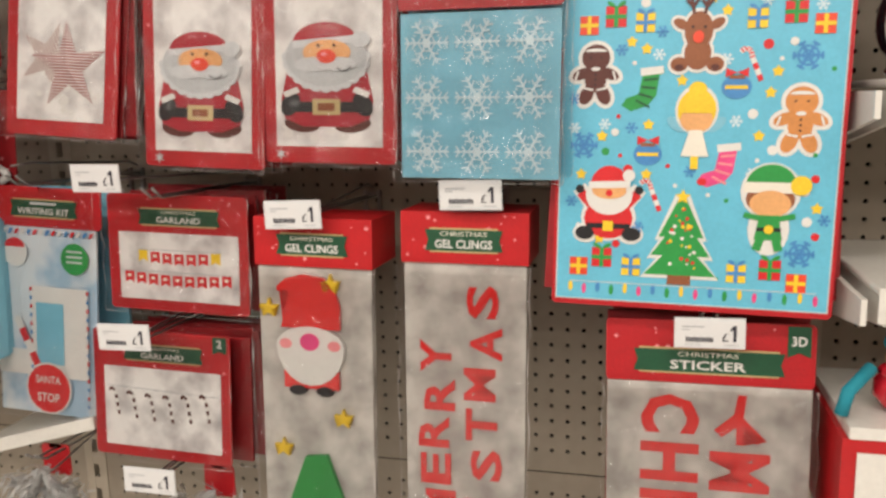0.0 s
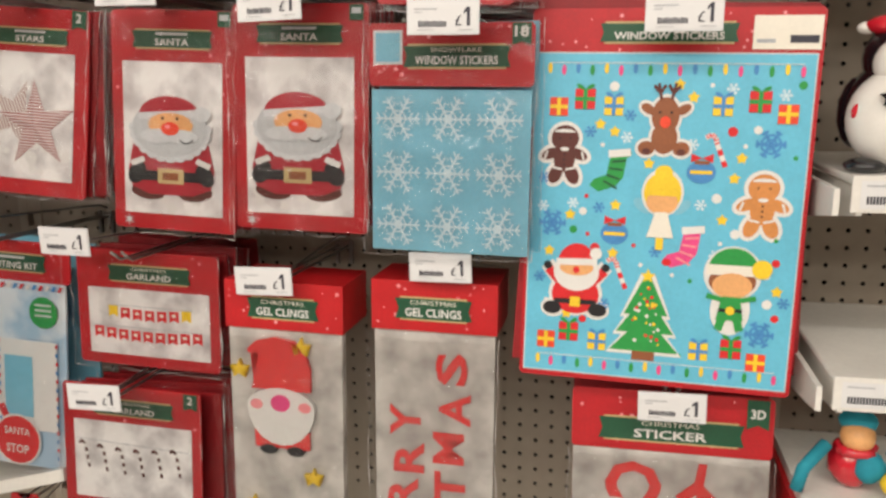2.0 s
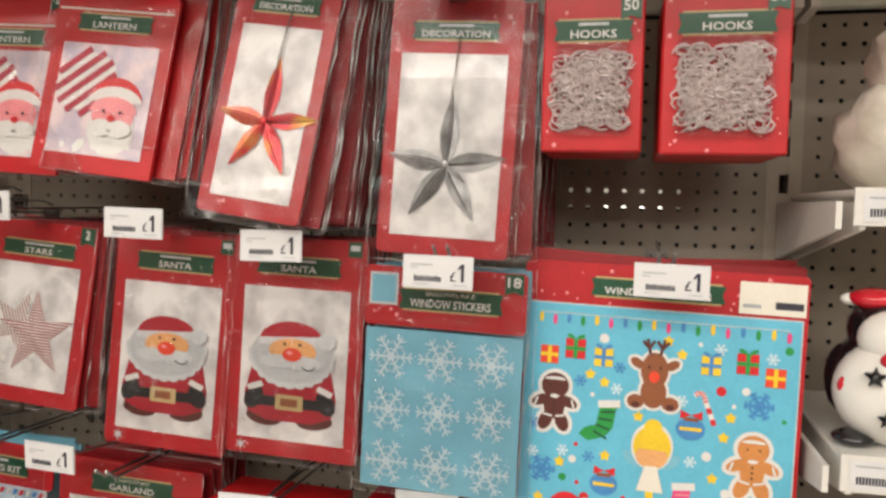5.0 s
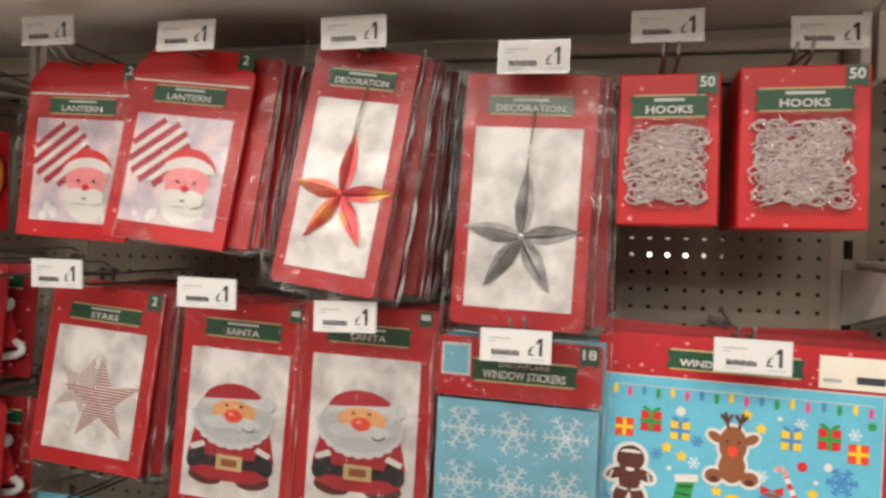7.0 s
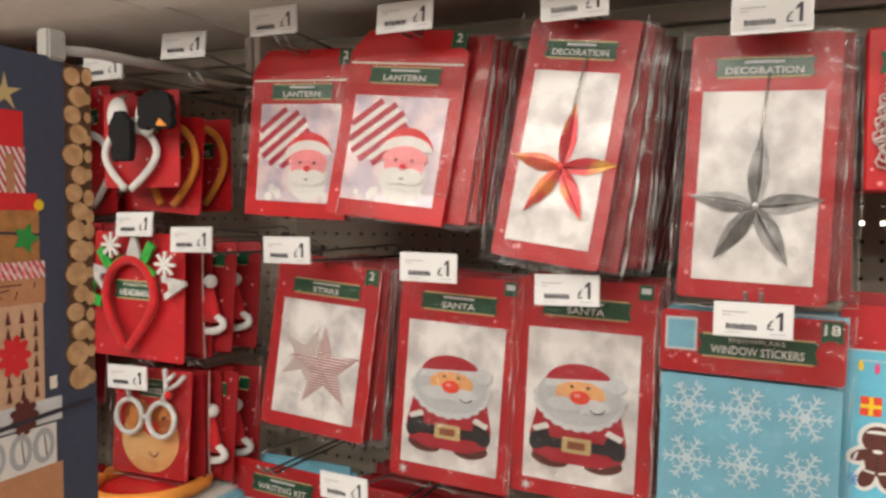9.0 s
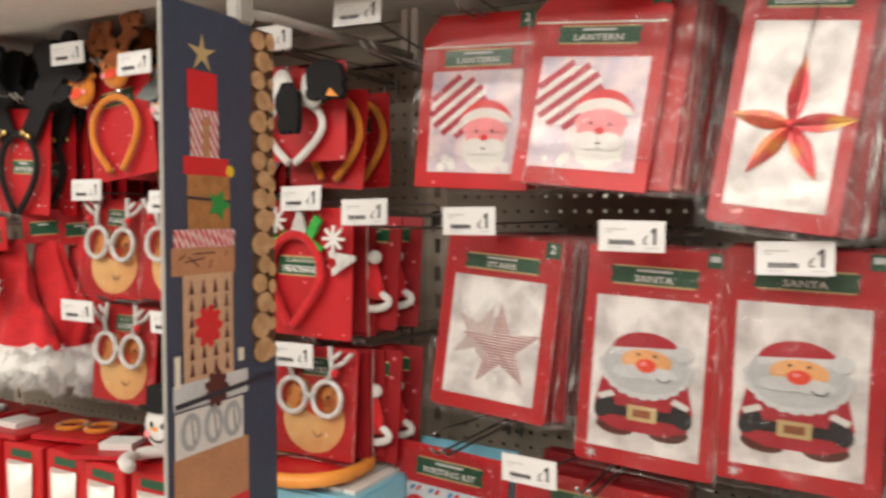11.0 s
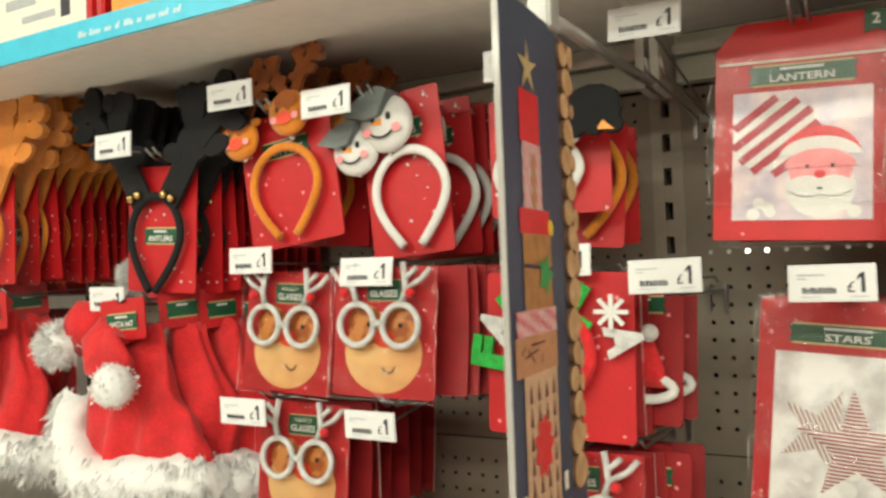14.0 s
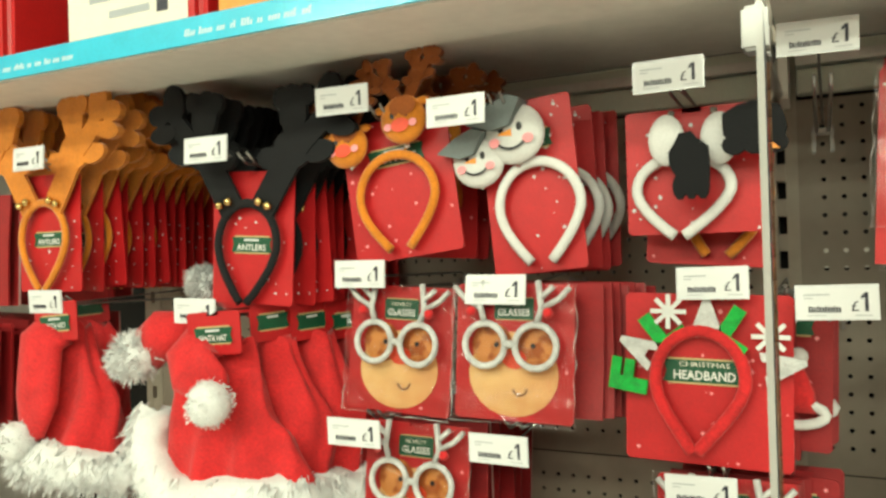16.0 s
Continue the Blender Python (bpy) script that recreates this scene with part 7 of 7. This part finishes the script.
def white_shelf(z, y=0.88, lip=0.036):
    s = thing("white_shelf", "white plastic display shelf with a ticket rail", "shelf", Matrix.Translation((0.25, YB, z)), "white shelves")
    d = y - YB
    bm = bmesh.new()
    box(bm, 0.0, 1.2, d, -0.006, -0.008, 0)
    bmesh.ops.bevel(bm, geom=bm.edges[:], offset=0.002, segments=1, affect="EDGES")
    part("shelf_plate", bm, SHELFW, s)
    bm = bmesh.new()
    box(bm, 0.0, 1.2, d - 0.004, d - 0.0005, -lip, 0.002)
    part("ticket_rail", bm, SHELFW, s)
    bm = bmesh.new()
    for x in (-0.016, 0.006):
        v = [bm.verts.new(q) for q in ((x, d, -0.012), (x, -0.006, -0.012), (x, -0.006, -0.09), (x, d, -0.04))]
        w = [bm.verts.new(q.co + Vector((0.006, 0, 0))) for q in v]
        bm.faces.new(v[::-1]); bm.faces.new(w)
        for j in range(4):
            bm.faces.new((v[j], v[(j + 1) % 4], w[(j + 1) % 4], w[j]))
    part("bracket", bm, SHELFW, s)
    a = Art()
    a.add(TICKET, rect(0.008, 0.12, -lip + 0.004, -0.003), 1)
    for k in range(14):
        a.add(INK, rect(0.014 + k * 0.003, 0.016 + k * 0.003, -lip + 0.009, -lip + 0.017), 2)
    a.add(GREY, rect(0.013, 0.04, -0.009, -0.0075), 2)
    a.done("rail_ticket", s, "white price ticket", y=d - 0.0045)


for z in (1.644, 1.375, 1.16):
    white_shelf(z)

t = thing("penguin_money_bank", "glossy white and black ceramic penguin ornament with red hat", "ornament", pose(0.318, 0.95, 1.376, 0, 0, -18))
bm = bmesh.new()
ball(bm, (0, 0.018, 0.062), 0.066, 1, 24, 14, 0.95, 0.9)
ball(bm, (0.0, -0.016, 0.055), 0.06, 0, 24, 14, 0.95, 0.85)
ball(bm, (0, 0.008, 0.118), 0.05, 1, 20, 12, 0.85, 0.9)
ball(bm, (0.004, -0.02, 0.112), 0.042, 0, 20, 12, 0.8, 0.8)
ball(bm, (-0.05, 0.012, 0.06), 0.02, 1, 12, 8, 2.0, 0.7)
for d in (-1, 1):
    ball(bm, (d * 0.035, -0.035, 0.006), 0.022, 1, 12, 8, 0.4, 1.1)
ball(bm, (-0.02, 0.0, 0.152), 0.03, 2, 14, 8, 0.4, 0.9)
for d in (-1, 1):
    ball(bm, (0.012 + d * 0.014, -0.054, 0.094), 0.012, 2, 10, 8, 0.7, 0.5)
ball(bm, (0.008, -0.052, 0.118), 0.01, 3, 10, 8, 0.6, 1.2)
ball(bm, (-0.042, -0.042, 0.062), 0.011, 2, 10, 8, 1, 0.5)
for sx, sz, sr in ((-0.016, 0.078, 0.011), (0.022, 0.06, 0.013), (-0.004, 0.036, 0.009)):
    slab(bm, star(sx, sz, sr, 0.45), -0.071, -0.058, 1)
ball(bm, (-0.045, 0.0, 0.15), 0.012, 0, 10, 8, 0.6, 0.9)
me = link("ornament_body", bm, [CERW, CERK, CERR, ORANGE], t, smooth=True)

# stands for a glossy cream ornament, built as two blotchy balls
t = thing("cream_ornament", "glossy cream ornament of two rounded blotchy masses", "toy", pose(0.33, 0.98, 1.645))
bm = bmesh.new()
ball(bm, (0, 0, 0.055), 0.075, 0, 20, 14, 0.8, 0.8, 0.25)
ball(bm, (0.01, 0, 0.14), 0.055, 0, 18, 12, 0.9, 0.8, 0.25)
part("bag", bm, BAGM, t, smooth=True)
t = thing("toy_box", "red and white toy box", "box", pose(0.33, 0.9, 0.85))
bm = bmesh.new()
box(bm, -0.1, 0.3, 0, 0.2, 0, 0.135)
part("box_body", bm, BOXRED, t)
bm = bmesh.new()
box(bm, -0.094, 0.294, -0.003, 0.2, 0.136, 0.15)
box(bm, -0.085, 0.29, -0.004, -0.001, 0.03, 0.12)
part("lid", bm, SHELFW, t, "white lid")
t = thing("dressed_toy", "small toy in red and teal clothes sitting on a box", "toy", pose(0.298, 0.95, 1.0) @ Matrix.Scale(1.12, 4))
bm = bmesh.new()
ball(bm, (0, 0, 0.026), 0.024, 0, 14, 10, 1.0, 0.8, 0.2)
ball(bm, (0.012, -0.016, 0.03), 0.016, 2, 12, 8, 1.0, 0.8, 0.2)
ball(bm, (0.0, -0.008, 0.06), 0.017, 1, 14, 10)
tube(bm, [(0.018 * math.cos(q * 0.5), -0.005 + 0.016 * math.sin(q * 0.5), 0.046) for q in range(12)], 0.005, 7, 0)
ball(bm, (0.002, 0.002, 0.073), 0.019, 2, 14, 8, 0.7)
tube(bm, [(-0.03, -0.01, 0.05), (-0.055, -0.03, 0.03), (-0.06, -0.03, 0.006)], 0.007, 8, 2)
tube(bm, [(0.03, -0.01, 0.05), (0.06, -0.03, 0.035), (0.075, -0.03, 0.02)], 0.007, 8, 2)
ball(bm, (0.03, -0.03, 0.02), 0.012, 3, 10, 7)
link("toy_body", bm, [CERR, SKIN, TEAL, YELLOW], t, smooth=True)
# ---- the facing side of the aisle, behind the walker ----
for k in range(3):
    g = thing("facing_shelf_unit", "long shelf unit full of mixed red and white goods", "shelf unit", Matrix.Translation((-3 + 2.2 * k, -2.9, 0)), "facing shelf units")
    bm = bmesh.new()
    box(bm, -1.05, 1.05, -0.4, -0.36, 0, 1.9)
    for z in (0.1, 0.55, 1.0, 1.45, 1.85):
        box(bm, -1.05, 1.05, -0.36, 0.1, z, z + 0.03)
    part("shelf_frame", bm, SHELFM, g)
    bm = bmesh.new()
    rr = rng(300 + k)
    for z in (0.13, 0.58, 1.03, 1.48):
        x = -1.0
        while x < 0.95:
            w = rr.uniform(0.08, 0.2)
            box(bm, x, x + w * 0.94, -0.3, rr.uniform(0.0, 0.07), z, z + rr.uniform(0.2, 0.36))
            x += w
    tagged(part("shelved_goods", bm, GOODS, g, "rows of mixed boxed goods"), kind="stuff")
